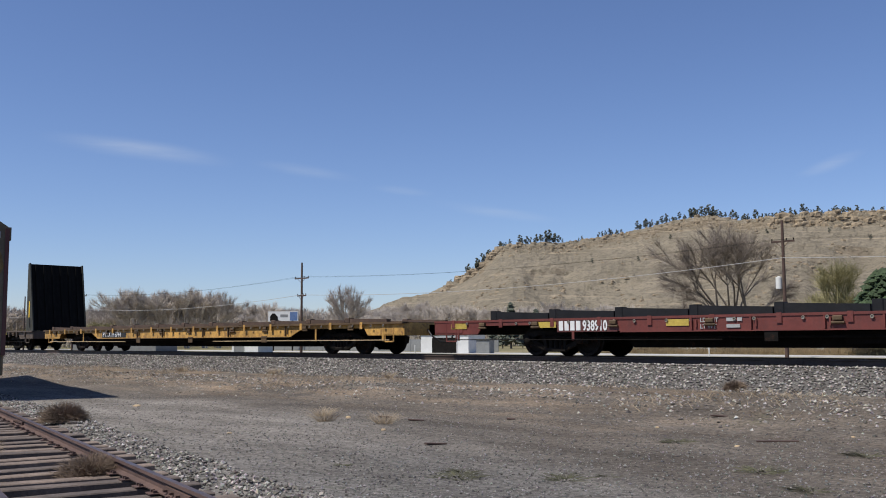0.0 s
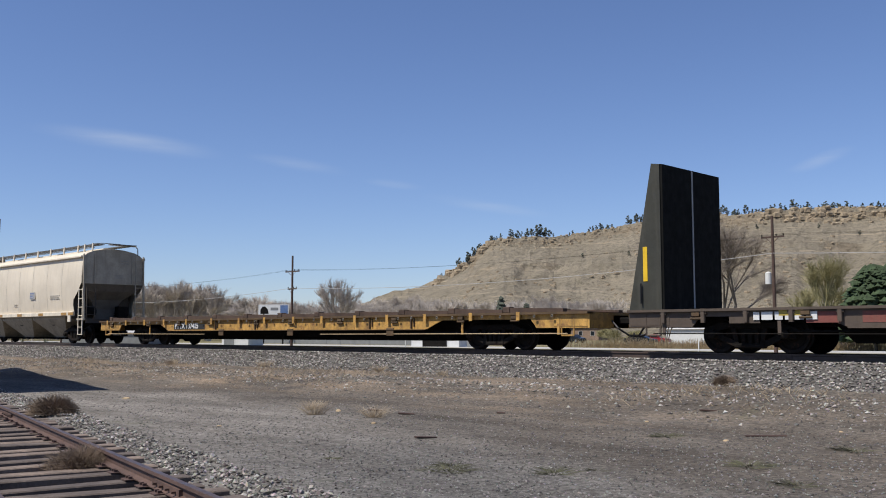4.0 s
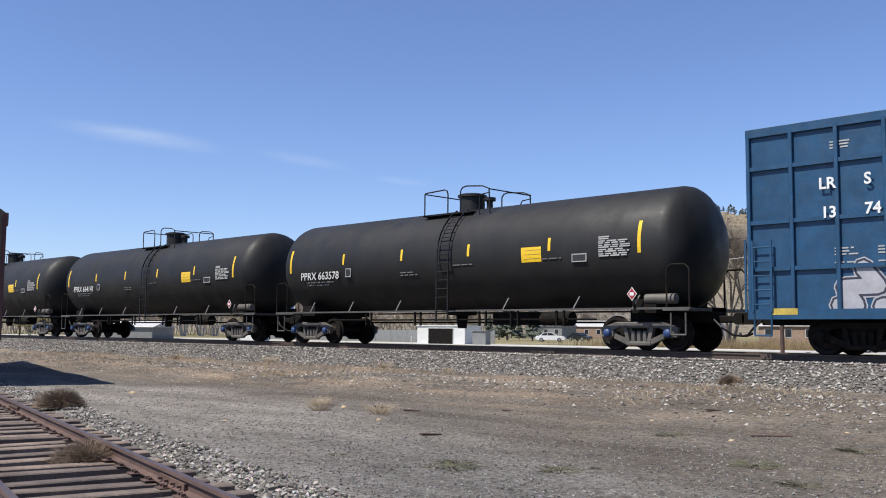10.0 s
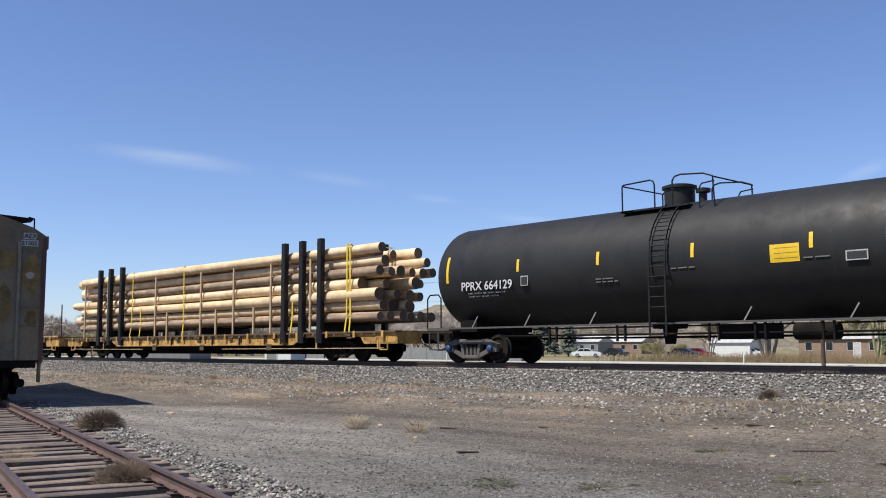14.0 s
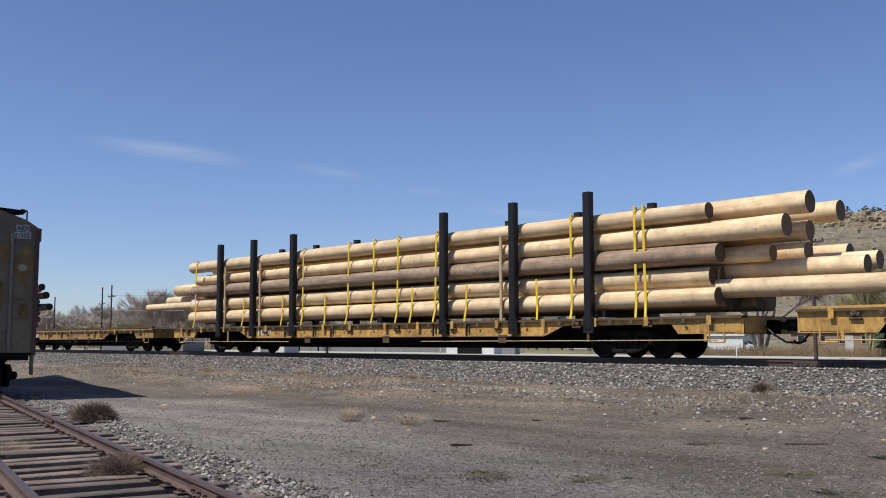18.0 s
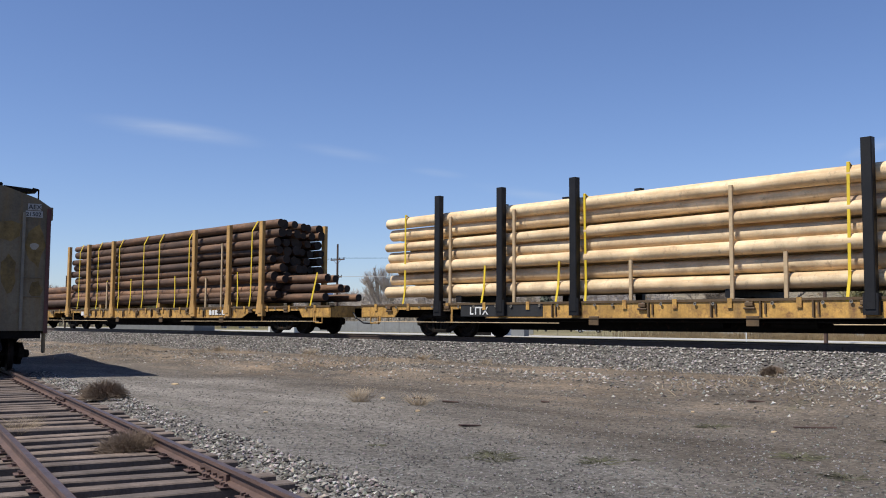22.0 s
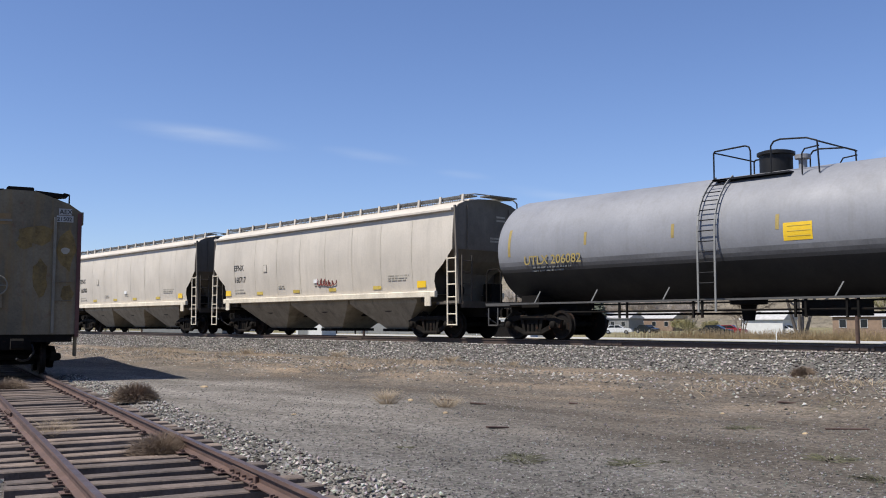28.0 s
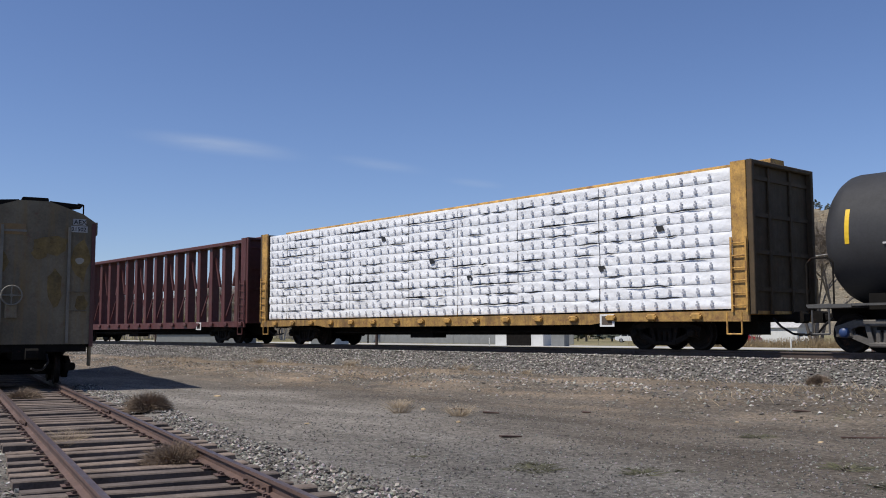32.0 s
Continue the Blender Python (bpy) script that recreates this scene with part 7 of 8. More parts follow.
    part("black_panel", Geo().box(-0.4, 2.6, -1.452, -1.445, 0.68, 0.98), BLACKP, i1)
    letters("HTTX 94198", 0.32, WHITE, i1, (-6.2, -1.46, 0.71), bold=0.006, width=1.15)
    part("deck_edge", Geo().box(-9.7, 9.7, -1.50, -1.38, 1.12, 1.20), YEL, i1)
    p2 = flat_car("flat_car", -84.7, -57.5, "yellow flat car with tall black stakes, loaded with long poles", YEL, "", risers=False)
    letters("142491", 0.32, WHITE, p2, (-6.9, -1.46, 0.70), bold=0.006)
    stakes(p2, (-84.7 - 57.5) / 2, (-80.8, -78.3, -75.6, -67.5, -64.6, -61.9), BLACK)
    pole_load(-83.6, -58.2, "load of long pale poles reaching past the car's ends", POLELIGHT, POLEEND, 0.235, 5, base=1.25, out=(-83.4, -56.0), out_rows=(2, 3, 4), seed=41, jag=0.4, pitch=0.535, odd=POLEGREY,
              straps=[(x, True) for x in (-83.1, -75.2, -72.55, -71.15, -69.9, -68.1, -62.6, -60.5, -60.2)] + [(x, False) for x in (-79.25, -76.5, -73.75, -69.2, -66.7, -63.8)], battens=[(-80.6, 3.5), (-78.0, 3.5), (-65.2, 3.5)])
    ov = load("utility_pole_load", -88.8, -71.4, "thick pale pole tips reaching past the car's end", "pole load")
    for k, (yy_, zz) in enumerate(((-0.6, 2.05), (0.1, 2.35), (0.6, 2.1), (-0.2, 2.80), (0.5, 2.95))):
        part("pole", pole_mesh("pole", 15.5 - k * 0.7, 0.17 + 0.03 * k, 0.16 + 0.025 * k, POLELIGHT, POLEEND), POLELIGHT, ov, at=(-1.0 + k * 0.35, yy_, zz))
    ob_ = load("utility_pole_load", -69.0, -53.4, "thick pale logs reaching far past the car's end", "pole load")
    for k, (yy_, zz) in enumerate(((-0.75, 1.72), (-0.35, 2.16), (0.15, 1.80), (0.45, 2.30), (0.85, 1.90))):
        part("pole", pole_mesh("pole", 14.6 - k * 0.6, 0.25 + 0.015 * (k % 3), 0.22, POLELIGHT, POLEEND), POLELIGHT, ob_, at=(-0.3 - 0.55 * (k % 3), yy_, zz))
    i3 = flat_car("flat_car", -105.3, -86.6, "dirty yellow idler flat car with low risers", YELDIRTY, "", rise_mat=RISER, rise_h=0.14, over=2.9)
    letters("98011", 0.32, WHITE, i3, (-5.0, -1.46, 0.70), bold=0.006)
    part("deck_edge", Geo().box(-9.2, 9.2, -1.46, -1.30, 1.08, 1.15), RISER, i3)
    p3 = flat_car("flat_car", -134.4, -106.8, "yellow flat car with tall black stakes, loaded with poles", YEL, "", risers=False, lip=0.05)
    part("black_panel", Geo().box(-8.9, -5.6, -1.452, -1.445, 0.64, 0.98), BLACKP, p3)
    letters("LTTX", 0.32, WHITE, p3, (-8.5, -1.46, 0.70), bold=0.006)
    part("logo_shape", Geo().box(3.4, 3.75, -1.452, -1.445, 0.72, 0.95).box(3.85, 4.2, -1.452, -1.445, 0.72, 0.95).box(4.3, 4.65, -1.452, -1.445, 0.72, 0.95), BLACKP, p3)
    stakes(p3, (-134.4 - 106.8) / 2, (-130.45, -127.75, -125.0, -117.05, -114.3, -111.7), BLACK)
    pole_load(-133.3, -107.7, "load of pale peeled poles, some reaching past the car's end", POLELIGHT, POLEEND, 0.188, 7, base=1.29, out=(-131.5, -106.3), out_rows=(4, 6), seed=51, jag=0.12, pitch=0.376,
              straps=[(x, True) for x in (-132.25, -124.7, -117.6, -112.1, -110.05, -109.75)] + [(x, False) for x in (-128.65, -125.75, -116.25, -113.4)], battens=[(x, 3.75) for x in (-130.05, -127.35, -120.35, -114.7)] + [(-123.25, 2.1), (-119.0, 2.1)])
    ovr = load("utility_pole_load", -119.4, -103.9, "weathered grey and brown pole ends reaching past the car's end", "pole load")
    for k, (yy_, zz) in enumerate(((-1.0, 3.05), (-0.4, 2.55), (0.3, 2.7), (-0.7, 3.55), (0.2, 3.75), (0.8, 3.3), (0.9, 2.6))):
        stuff = (POLEGREY, POLEOLD, POLEOLD, POLELIGHT, POLEGREY, POLEOLD, POLEOLD)[k]
        part("pole", pole_mesh("pole", 14.0 - (k % 3) * 0.8, 0.25, 0.22, stuff, POLEDARKEND), stuff, ovr, at=(0.6 - (k % 4) * 0.45, yy_, zz))
    d = flat_car("flat_car", -163.8, -136.2, "yellow flat car with wooden stakes, loaded with brown treated poles", YEL, "", risers=False, lip=0.05)
    bars(d, -8.2, 0.92, 1.3, 1, -1.465, WHITE, 0.2)
    bars(d, 5.2, 0.92, 1.8, 1, -1.465, WHITE, 0.2)
    stakes(d, (-163.8 - 136.2) / 2, (-159.9, -157.35, -154.35, -146.1, -143.2, -140.7), STAKEWOOD, top=4.40, w=0.24, d=0.16)
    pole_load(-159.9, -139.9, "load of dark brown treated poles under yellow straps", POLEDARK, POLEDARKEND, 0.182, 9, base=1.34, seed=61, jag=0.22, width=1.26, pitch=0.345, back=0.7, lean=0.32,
              straps=[(-158.9, True), (-156.5, True), (-153.9, True), (-151.3, True), (-149.7, True), (-146.8, True), (-141.7, True), (-152.6, False), (-148.0, False), (-142.6, False), (-155.2, False)], battens=[(-143.9, 3.7), (-145.2, 2.3), (-155.2, 2.4)])
    dl = load("utility_pole_load", -169.4, -136.8, "lower tiers of brown treated poles reaching past both ends", "pole load")
    rr = random.Random(9)
    for k in range(16):
        row, i = divmod(k, 6)
        x = 2.8 - rr.uniform(0, 1.2) if k % 2 else -2.0 + rr.uniform(0, 2.2)
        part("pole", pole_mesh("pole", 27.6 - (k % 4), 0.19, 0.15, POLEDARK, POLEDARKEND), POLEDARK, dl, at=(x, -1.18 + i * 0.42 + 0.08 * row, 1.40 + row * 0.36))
    for x in (-166.2, -160.8, -138.0):
        part("strap", Geo().beam((x + 153.6, -1.42, 1.0), (x + 153.6 + 0.35, -1.36, 2.25), 0.085, 0.012, (1, 0, 0)), STRAP, dl)
    ri = flat_car("flat_car", -187.4, -165.6, "dull red idler flat car with yellow reflectors", RED, "", risers=False, over=3.0, sill_top=1.20, sill_low=0.72)
    stripes(ri, (-10.2, -8.0, -5.6, -2.6, 0.9, 4.3, 6.3), -1.452, 0.80, 0.95, OLDYSTRIPE, 0.55)
    part("reflector", Geo().box(9.6, 10.3, -1.452, -1.446, 0.84, 1.0), OLDYSTRIPE, ri)
    bars(ri, -1.2, 1.05, 0.9, 2, -1.46, DULLW, 0.09)
    bars(ri, 2.6, 1.10, 0.7, 2, -1.46, DULLW, 0.09)
    tank_car("tank_car", -206.3, -187.9, "glossy new black tank car with white lettering", GLOSSTANK, "GBRX 715289", placard=DULLW, seam=True)
    tank_car("tank_car", -224.7, -206.3, "light grey tank car with a stained, shade-darkened belly", GREYTANK, "UTLX 206082", blue=False, stencil=FADEYEL, stripe=FADEYEL, placard=YSTRIPE, grey_low=BLACKTANK, dome=0.45, climb=-0.87, panel_x=1.25)
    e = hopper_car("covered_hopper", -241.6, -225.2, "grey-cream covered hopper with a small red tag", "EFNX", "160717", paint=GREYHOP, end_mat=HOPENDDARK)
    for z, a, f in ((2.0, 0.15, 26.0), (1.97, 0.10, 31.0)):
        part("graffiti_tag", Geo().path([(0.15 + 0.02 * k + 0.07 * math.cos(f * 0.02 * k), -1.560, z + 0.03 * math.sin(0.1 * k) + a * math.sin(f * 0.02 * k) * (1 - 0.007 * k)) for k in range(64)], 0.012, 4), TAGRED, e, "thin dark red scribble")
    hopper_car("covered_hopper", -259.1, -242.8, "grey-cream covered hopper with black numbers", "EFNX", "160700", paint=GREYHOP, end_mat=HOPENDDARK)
    tank_car("tank_car", -278.5, -260.0, "dusty dark grey tank car with yellow reflectors", DUSTYTANK, "TILX 731433", blue=True, marks=[-7.75, -4.4, -1.4, 2.1, 4.75, 7.45], climb=0.70, dome=0.75, panel_x=3.55, r=1.50, zc=2.59)
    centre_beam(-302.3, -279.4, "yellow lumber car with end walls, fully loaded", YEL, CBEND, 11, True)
    lumber_load(-301.75, -279.85)
    centre_beam(-326.8, -303.7, "empty maroon lumber car with open braced posts", MAROON, MAROON, 17, False)


build_train()


# ---------- beside the tracks ----------
def build_parked_hopper():
    u, L = 27.1, 15.2
    a = radians(SIDING_A)
    car = thing("parked_hopper", pose(SIDING_P.x + (u + L / 2) * math.cos(a), SIDING_P.y + (u + L / 2) * math.sin(a), SIDING_Z, 0, 0, SIDING_A), "rust-stained grey covered hopper parked on the siding", "covered hopper")
    h = L / 2
    half = [(-1.50, 1.06), (-1.53, 2.4), (-1.54, 3.98), (-1.56, 4.02), (-1.56, 4.33), (-1.23, 4.55), (-0.80, 4.70), (-0.38, 4.84)]
    sec = half + [(-y, z) for y, z in reversed(half)]
    part("body", Geo().loft([[(x, y, z) for y, z in sec] for x in (-h, -h + 5, -h + 10, h)]), PARKED, car)
    end = part("end_wall", Geo().loft([[(-h - d, y * (1 - d * 0.3), z) for y, z in sec] for d in (0.004, 0.05)]), PARKED, car, "stained full-height end wall")
    for y in (-0.89, 0.75):
        part("end_stile", Geo().box(-h - 0.12, -h - 0.05, y - 0.035, y + 0.035, 1.09, 4.17), POSTGREY, end)
    for y in (-1.50, 1.50):
        part("corner_angle", Geo().box(-h - 0.09, -h + 0.02, y - 0.05, y + 0.05, 1.0, 4.30), MAROON, end, "dark purple-brown corner angle")
        part("corner_step", Geo().path([(-h + 0.05, y, 1.05), (-h + 0.05, y, 0.50), (-h + 0.40, y, 0.50), (-h + 0.40, y, 1.05)], 0.03), PARKED, car)
        part("roof_rod", Geo().path([(-h + 0.05, y * 0.82, 4.50), (-h + 0.05, y * 0.82, 4.80), (-h + 0.05, y * 0.72, 4.83)], 0.02), UNDER, car)
        part("roof_bracket", Geo().loft([[(x, y * 0.80, 4.80), (x, y * 0.80, 4.76), (x, y * 0.52, 4.70), (x, y * 0.25, 4.86)] for x in (-h - 0.02, -h + 0.6)]), UNDER, car)
        part("side_sill", Geo().box(-h, h, y - 0.05, y + 0.05, 0.98, 1.12), PARKED, car)
        part("eave_strip", Geo().box(-h - 0.03, h, y * 1.045 - 0.03, y * 1.045 + 0.03, 4.0, 4.34), PARKED, car)
    for k in range(5):
        part("roof_hatch", Geo().box(-h + 0.1 + 3.0 * k, -h + 2.4 + 3.0 * k, -0.36, 0.30, 4.82, 4.95, 0.03), UNDER, car)
    part("rust_plate", Geo().box(-h - 0.066, -h - 0.052, 0.19, 0.81, 3.93, 4.21), YEL_END, end, "rust-brown plate on the end wall")
    part("plate_flap", Geo().box(-h - 0.085, -h - 0.067, 0.16, 0.79, 4.00, 4.06), POSTGREY, end)
    part("brake_wheel", Geo().path([(-h - 0.2, 0.48 + 0.25 * math.cos(0.3927 * q), 2.33 + 0.25 * math.sin(0.3927 * q)) for q in range(17)], 0.022).rod((-h - 0.2, 0.23, 2.33), (-h - 0.2, 0.73, 2.33), 0.016).rod((-h - 0.2, 0.48, 2.08), (-h - 0.2, 0.48, 2.58), 0.016).rod((-h - 0.22, 0.48, 2.33), (-h - 0.04, 0.48, 2.33), 0.05), POSTGREY, car)
    part("brake_housing", Geo().box(-h - 0.15, -h - 0.05, 0.33, 0.63, 1.75, 2.12, 0.03), PARKED, car)
    part("grab_bar", Geo().path([(-h - 0.05, -1.35, 2.45), (-h - 0.13, -1.33, 2.45), (-h - 0.13, -0.95, 2.45), (-h - 0.05, -0.93, 2.45)], 0.014), PARKED, end)
    part("grab_bar", Geo().path([(-h - 0.05, -1.35, 1.95), (-h - 0.13, -1.33, 1.95), (-h - 0.13, -0.95, 1.95), (-h - 0.05, -0.93, 1.95)], 0.014), PARKED, end)
    part("mark_plate", Geo().box(-h - 0.062, -h - 0.052, -1.30, -0.97, 4.24, 4.41), DULLW, end, "white plate with the car's mark")
    part("mark_plate", Geo().box(-h - 0.062, -h - 0.052, -1.34, -0.92, 4.05, 4.22), DULLW, end, "white plate with the car's number")
    letters("AEX", 0.17, BLACKP, end, (-h - 0.066, -0.985, 4.265), bold=0.002, rot=(90, 0, -90))
    letters("21502", 0.15, BLACKP, end, (-h - 0.066, -0.93, 4.08), bold=0.002, rot=(90, 0, -90))
    r = random.Random(44)
    for k, (y_, z_, w_, t_) in enumerate(((-0.42, 3.68, 0.42, 0.30), (-0.15, 3.45, 0.20, 0.16), (-1.18, 3.30, 0.22, 0.60), (0.9, 3.2, 0.30, 0.42), (-0.55, 2.55, 0.20, 0.50), (-1.22, 2.15, 0.16, 0.22))):
        pts = [(y_ + w_ * math.cos(q) * r.uniform(0.75, 1.2), z_ + t_ * math.sin(q) * r.uniform(0.75, 1.2)) for q in [0.5236 * i for i in range(12)]]
        part("yellow_stain", Geo().loft([[(-h - 0.0535 - d, y, z) for y, z in pts] for d in (0, 0.002 + 0.0004 * k)]), YSTAIN, end)
    part("dirt_mark", Geo().loft([[(-h - 0.058 - d, -1.16 + 0.11 * math.cos(q) * (1 + 0.2 * math.sin(3 * q)), 3.28 + 0.09 * math.sin(q)) for q in [0.6283 * i for i in range(10)]] for d in (0, 0.002)]), FADEBLK, end)
    for xc in (-3.9, 0.0, 3.9):
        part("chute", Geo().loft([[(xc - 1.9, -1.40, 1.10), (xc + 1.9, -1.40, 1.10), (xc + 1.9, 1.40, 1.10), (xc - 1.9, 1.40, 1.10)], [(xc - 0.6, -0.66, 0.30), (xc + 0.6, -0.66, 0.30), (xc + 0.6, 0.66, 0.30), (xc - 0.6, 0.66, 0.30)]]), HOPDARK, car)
    for s in (-1, 1):
        part("stub_sill", Geo().box(min(s * h, s * (h - 3.2)), max(s * h, s * (h - 3.2)), -0.4, 0.4, 0.66, 1.05).box(s * (h - 0.08) - 0.06, s * (h - 0.08) + 0.06, -1.4, 1.4, 0.86, 1.06), UNDER, car)
        truck(car, s * (h - 1.7))
        coupler(car, s * h, s)


def weed_mesh(name, n, h, spread, material, seed, thick=0.005, droop=0.3):
    """A tuft of thin, bent stems."""
    r = random.Random(seed)
    g = Geo()
    for k in range(n):
        a = r.uniform(0, 6.283)
        s = spread * r.random() ** 0.6
        l = h * r.uniform(0.5, 1.0)
        b = Vector((math.cos(a) * s * 0.35, math.sin(a) * s * 0.35, -0.02))
        m = b + Vector((math.cos(a) * s * 0.5, math.sin(a) * s * 0.5, l * 0.65))
        a2 = a + r.uniform(-0.9, 0.9)
        e = m + Vector((math.cos(a2) * s * 0.5, math.sin(a2) * s * 0.5, l * 0.40 * (1 - droop * r.random())))
        g.rod(b, m, thick, 3, thick * 0.8, False).rod(m, e, thick * 0.8, 3, thick * 0.3, False)
    return g.mesh(name, material)


def tumbleweed_mesh(seed, rad):
    r = random.Random(seed)
    g = Geo()
    for k in range(3200):
        d = Vector((r.gauss(0, 1), r.gauss(0, 1), abs(r.gauss(0, 0.75)))).normalized()
        p = d * rad * r.uniform(0.05, 0.45)
        q = d * rad * r.uniform(0.75, 1.05) + Vector((r.uniform(-1, 1), r.uniform(-1, 1), r.uniform(-1, 1))) * rad * 0.22
        q.z = max(q.z, 0.01) * 0.8
        p.z *= 0.8
        m = (p + q) / 2 + Vector((r.uniform(-1, 1), r.uniform(-1, 1), r.uniform(-1, 1))) * rad * 0.15
        m.z = max(m.z, 0.01)
        g.rod(p, m, 0.004, 3, 0.0035, False).rod(m, q, 0.0035, 3, 0.002, False)
    return g.mesh("tumbleweed", TUMBLE)


def build_lot_plants():
    for k, (x, y, rad) in enumerate(((-17.6, 7.65, 0.43), (-10.75, 5.0, 0.38), (-23.1, 7.05, 0.40), (-9.9, 18.6, 0.26))):
        solid("tumbleweed", tumbleweed_mesh(k, rad), TUMBLE, "dead brown tumbleweed lying beside the rails" if k < 3 else "small dead brown bush on the bank", "weed", "dead weeds", m=pose(x, y, ground_z(x, y), 0, 0, 40 * k))
    dry = [weed_mesh("dry_weed", 150, 0.45, 0.45, DRY, s, 0.0028) for s in (1, 2, 3)]
    r = random.Random(8)
    solid("dry_weed", dry[0], DRY, "pale dry weed standing in the gravel", "weed", "dry weeds", m=pose(-14.2, 11.1, ground_z(-14.2, 11.1))).scale = (0.8, 0.8, 0.55)
    for x, y, s in ((-14.0, 4.85, 0.8), (-13.4, 4.6, 0.7), (-14.8, 5.3, 0.6), (-12.9, 11.4, 0.8), (-15.3, 11.9, 0.7), (-4.7, 18.3, 1.2), (-4.0, 18.2, 1.0), (-5.6, 18.5, 0.8), (-3.2, 18.4, 1.1), (-20.5, 18.3, 0.7), (-26.3, 18.4, 0.8), (-31.5, 18.0, 0.8), (-17.9, 18.2, 0.5)):
        ob = solid("dry_weed", dry[r.randrange(3)], DRY, "low tuft of pale dry weed", "weed", "dry weeds", m=pose(x, y, ground_z(x, y), 0, 0, r.uniform(0, 360)))
        ob.scale = (s, s, s * 0.7)
    green = [weed_mesh("green_weed", 70, 0.10, 0.30, GREENW, s, 0.006, 0.8) for s in (4, 5)]
    for x, y, s in ((-7.35, 7.6, 1.0), (-6.5, 8.4, 0.9), (-5.2, 10.3, 1.0), (-7.5, 12.3, 0.9), (-4.9, 12.5, 0.9), (-7.6, 7.9, 0.7), (-6.3, 8.9, 0.5), (-4.2, 9.3, 0.8), (-9.0, 7.3, 0.4)):
        ob = solid("green_weed", green[r.randrange(2)], GREENW, "flat patch of small green weed in gravel", "weed", "green weeds", kind="stuff", m=pose(x, y, ground_z(x, y), 0, 0, r.uniform(0, 360)))
        ob.scale = (s * 1.1, s * 1.1, s * 0.6)
    # straw along the bank, past counting
    g = Geo()
    for k in range(5200):
        x = r.uniform(-60, 6)
        y = 18.4 - abs(r.gauss(0, 1.5))
        if noise.noise((x * 0.25, y * 0.6, 4.4)) + (0.20 if x < -16 else -0.05) < 0.08:
            continue
        z = ground_z(x, y)
        a, l = r.uniform(0, 6.283), r.uniform(0.06, 0.24)
        p = Vector((x, y, z - 0.01))
        q = p + Vector((math.cos(a) * l * 0.8, math.sin(a) * l * 0.8, l * r.uniform(0.3, 0.9)))
        g.rod(p, q, 0.007, 3, 0.003, False)
    solid("dry_grass", g, DRY, "thin straw-coloured grass along the bank", "grass", kind="stuff")
    # old boards, bricks and stones that lie about
    g = Geo().box(-0.30, 0.30, -0.035, 0.035, 0, 0.025, 0.006)
    solid("board", g, POLEWOOD, "short dark board lying on the gravel", "board", m=pose(-6.45, 13.3, ground_z(-6.45, 13.3), 0, 0, 44))
    for x, y, l, a in ((-8.5, 15.35, 0.30, 46), (-11.8, 13.6, 0.16, 40), (-9.9, 9.75, 0.34, 75), (-12.9, 12.2, 0.3, 50), (-14.1, 12.5, 0.28, 40)):
        solid("wood_scrap", Geo().box(-l / 2, l / 2, -0.035, 0.035, 0, 0.03, 0.008), POLEWOOD, "dark scrap of old wood on the gravel", "wood scrap", "wood scraps", m=pose(x, y, ground_z(x, y), 0, 4, a))
    for x, y, s in ((-6.6, 12.4, 0.05), (-20.9, 10.8, 0.09), (-13.5, 8.6, 0.045), (-14.5, 11.9, 0.08), (-12.0, 10.6, 0.06), (-5.3, 4.35, 0.10), (-8.9, 14.0, 0.05), (-5.8, 14.4, 0.05)):
        g = Geo().loft([[(math.cos(t) * s * q * r.uniform(0.8, 1.2), math.sin(t) * s * 0.7 * q * r.uniform(0.8, 1.2), z_ * s) for t in [k * 1.047 for k in range(6)]] for q, z_ in ((1.0, -0.1), (1.1, 0.2), (0.6, 0.45))])
        solid("pale_stone", g, BAND, "small pale stone on the lot", "stone", "pale stones", m=pose(x, y, ground_z(x, y), 0, 0, r.uniform(0, 360)))


# ---------- trees ----------
def tree_meshes(seed, height, spread, stems, bark, twig, twigs=1500, lean=0.0, fine=0.0016, limb=0.020, reach=1.0, rise=0.1):
    """A leafless tree: limbs that fork, and a crown of fine twigs."""
    r = random.Random(seed)
    limbs, crown, tips = Geo(), Geo(), []

    def grow(p, d, l, rad, depth):
        q = p + d * l
        limbs.rod(p, q, rad, 6 if depth < 2 else 4, rad * 0.68, False)
        tips.append((p, q, d, l))
        if depth >= 4:
            return
        for _ in range(3 if depth < 3 else 2):
            side = Vector((r.gauss(0, 1), r.gauss(0, 1), r.gauss(0, 0.5)))
            nd = (d + side * (0.42 * spread)).normalized()
            nd.z = max(nd.z, 0.05)
            grow(q if r.random() < 0.7 else p + d * l * r.uniform(0.55, 0.9), nd.normalized(), l * r.uniform(0.62, 0.82), rad * 0.6, depth + 1)
    for s in range(stems):
        a = 6.283 * s / max(1, stems) + r.uniform(-0.4, 0.4)
        o = 0.0 if stems == 1 else 0.28 * spread
        d = Vector((math.cos(a) * o + lean, math.sin(a) * o, 1)).normalized()
        grow(Vector((math.cos(a) * 0.02 * height * (stems > 1), math.sin(a) * 0.02 * height * (stems > 1), -0.2)), d, height * 0.30, height * limb, 0)
    ends = [t for t in tips if t[3] < height * 0.19]
    for k in range(twigs):
        p, q, d, l = ends[r.randrange(len(ends))]
        b = p.lerp(q, r.uniform(0.2, 1.0))
        nd = (d + Vector((r.gauss(0, 0.55), r.gauss(0, 0.55), r.gauss(rise, 0.45)))).normalized()
        e = b + nd * height * r.uniform(0.05, 0.15) * reach
        crown.rod(b, e, height * fine, 3, height * fine * 0.45, False)
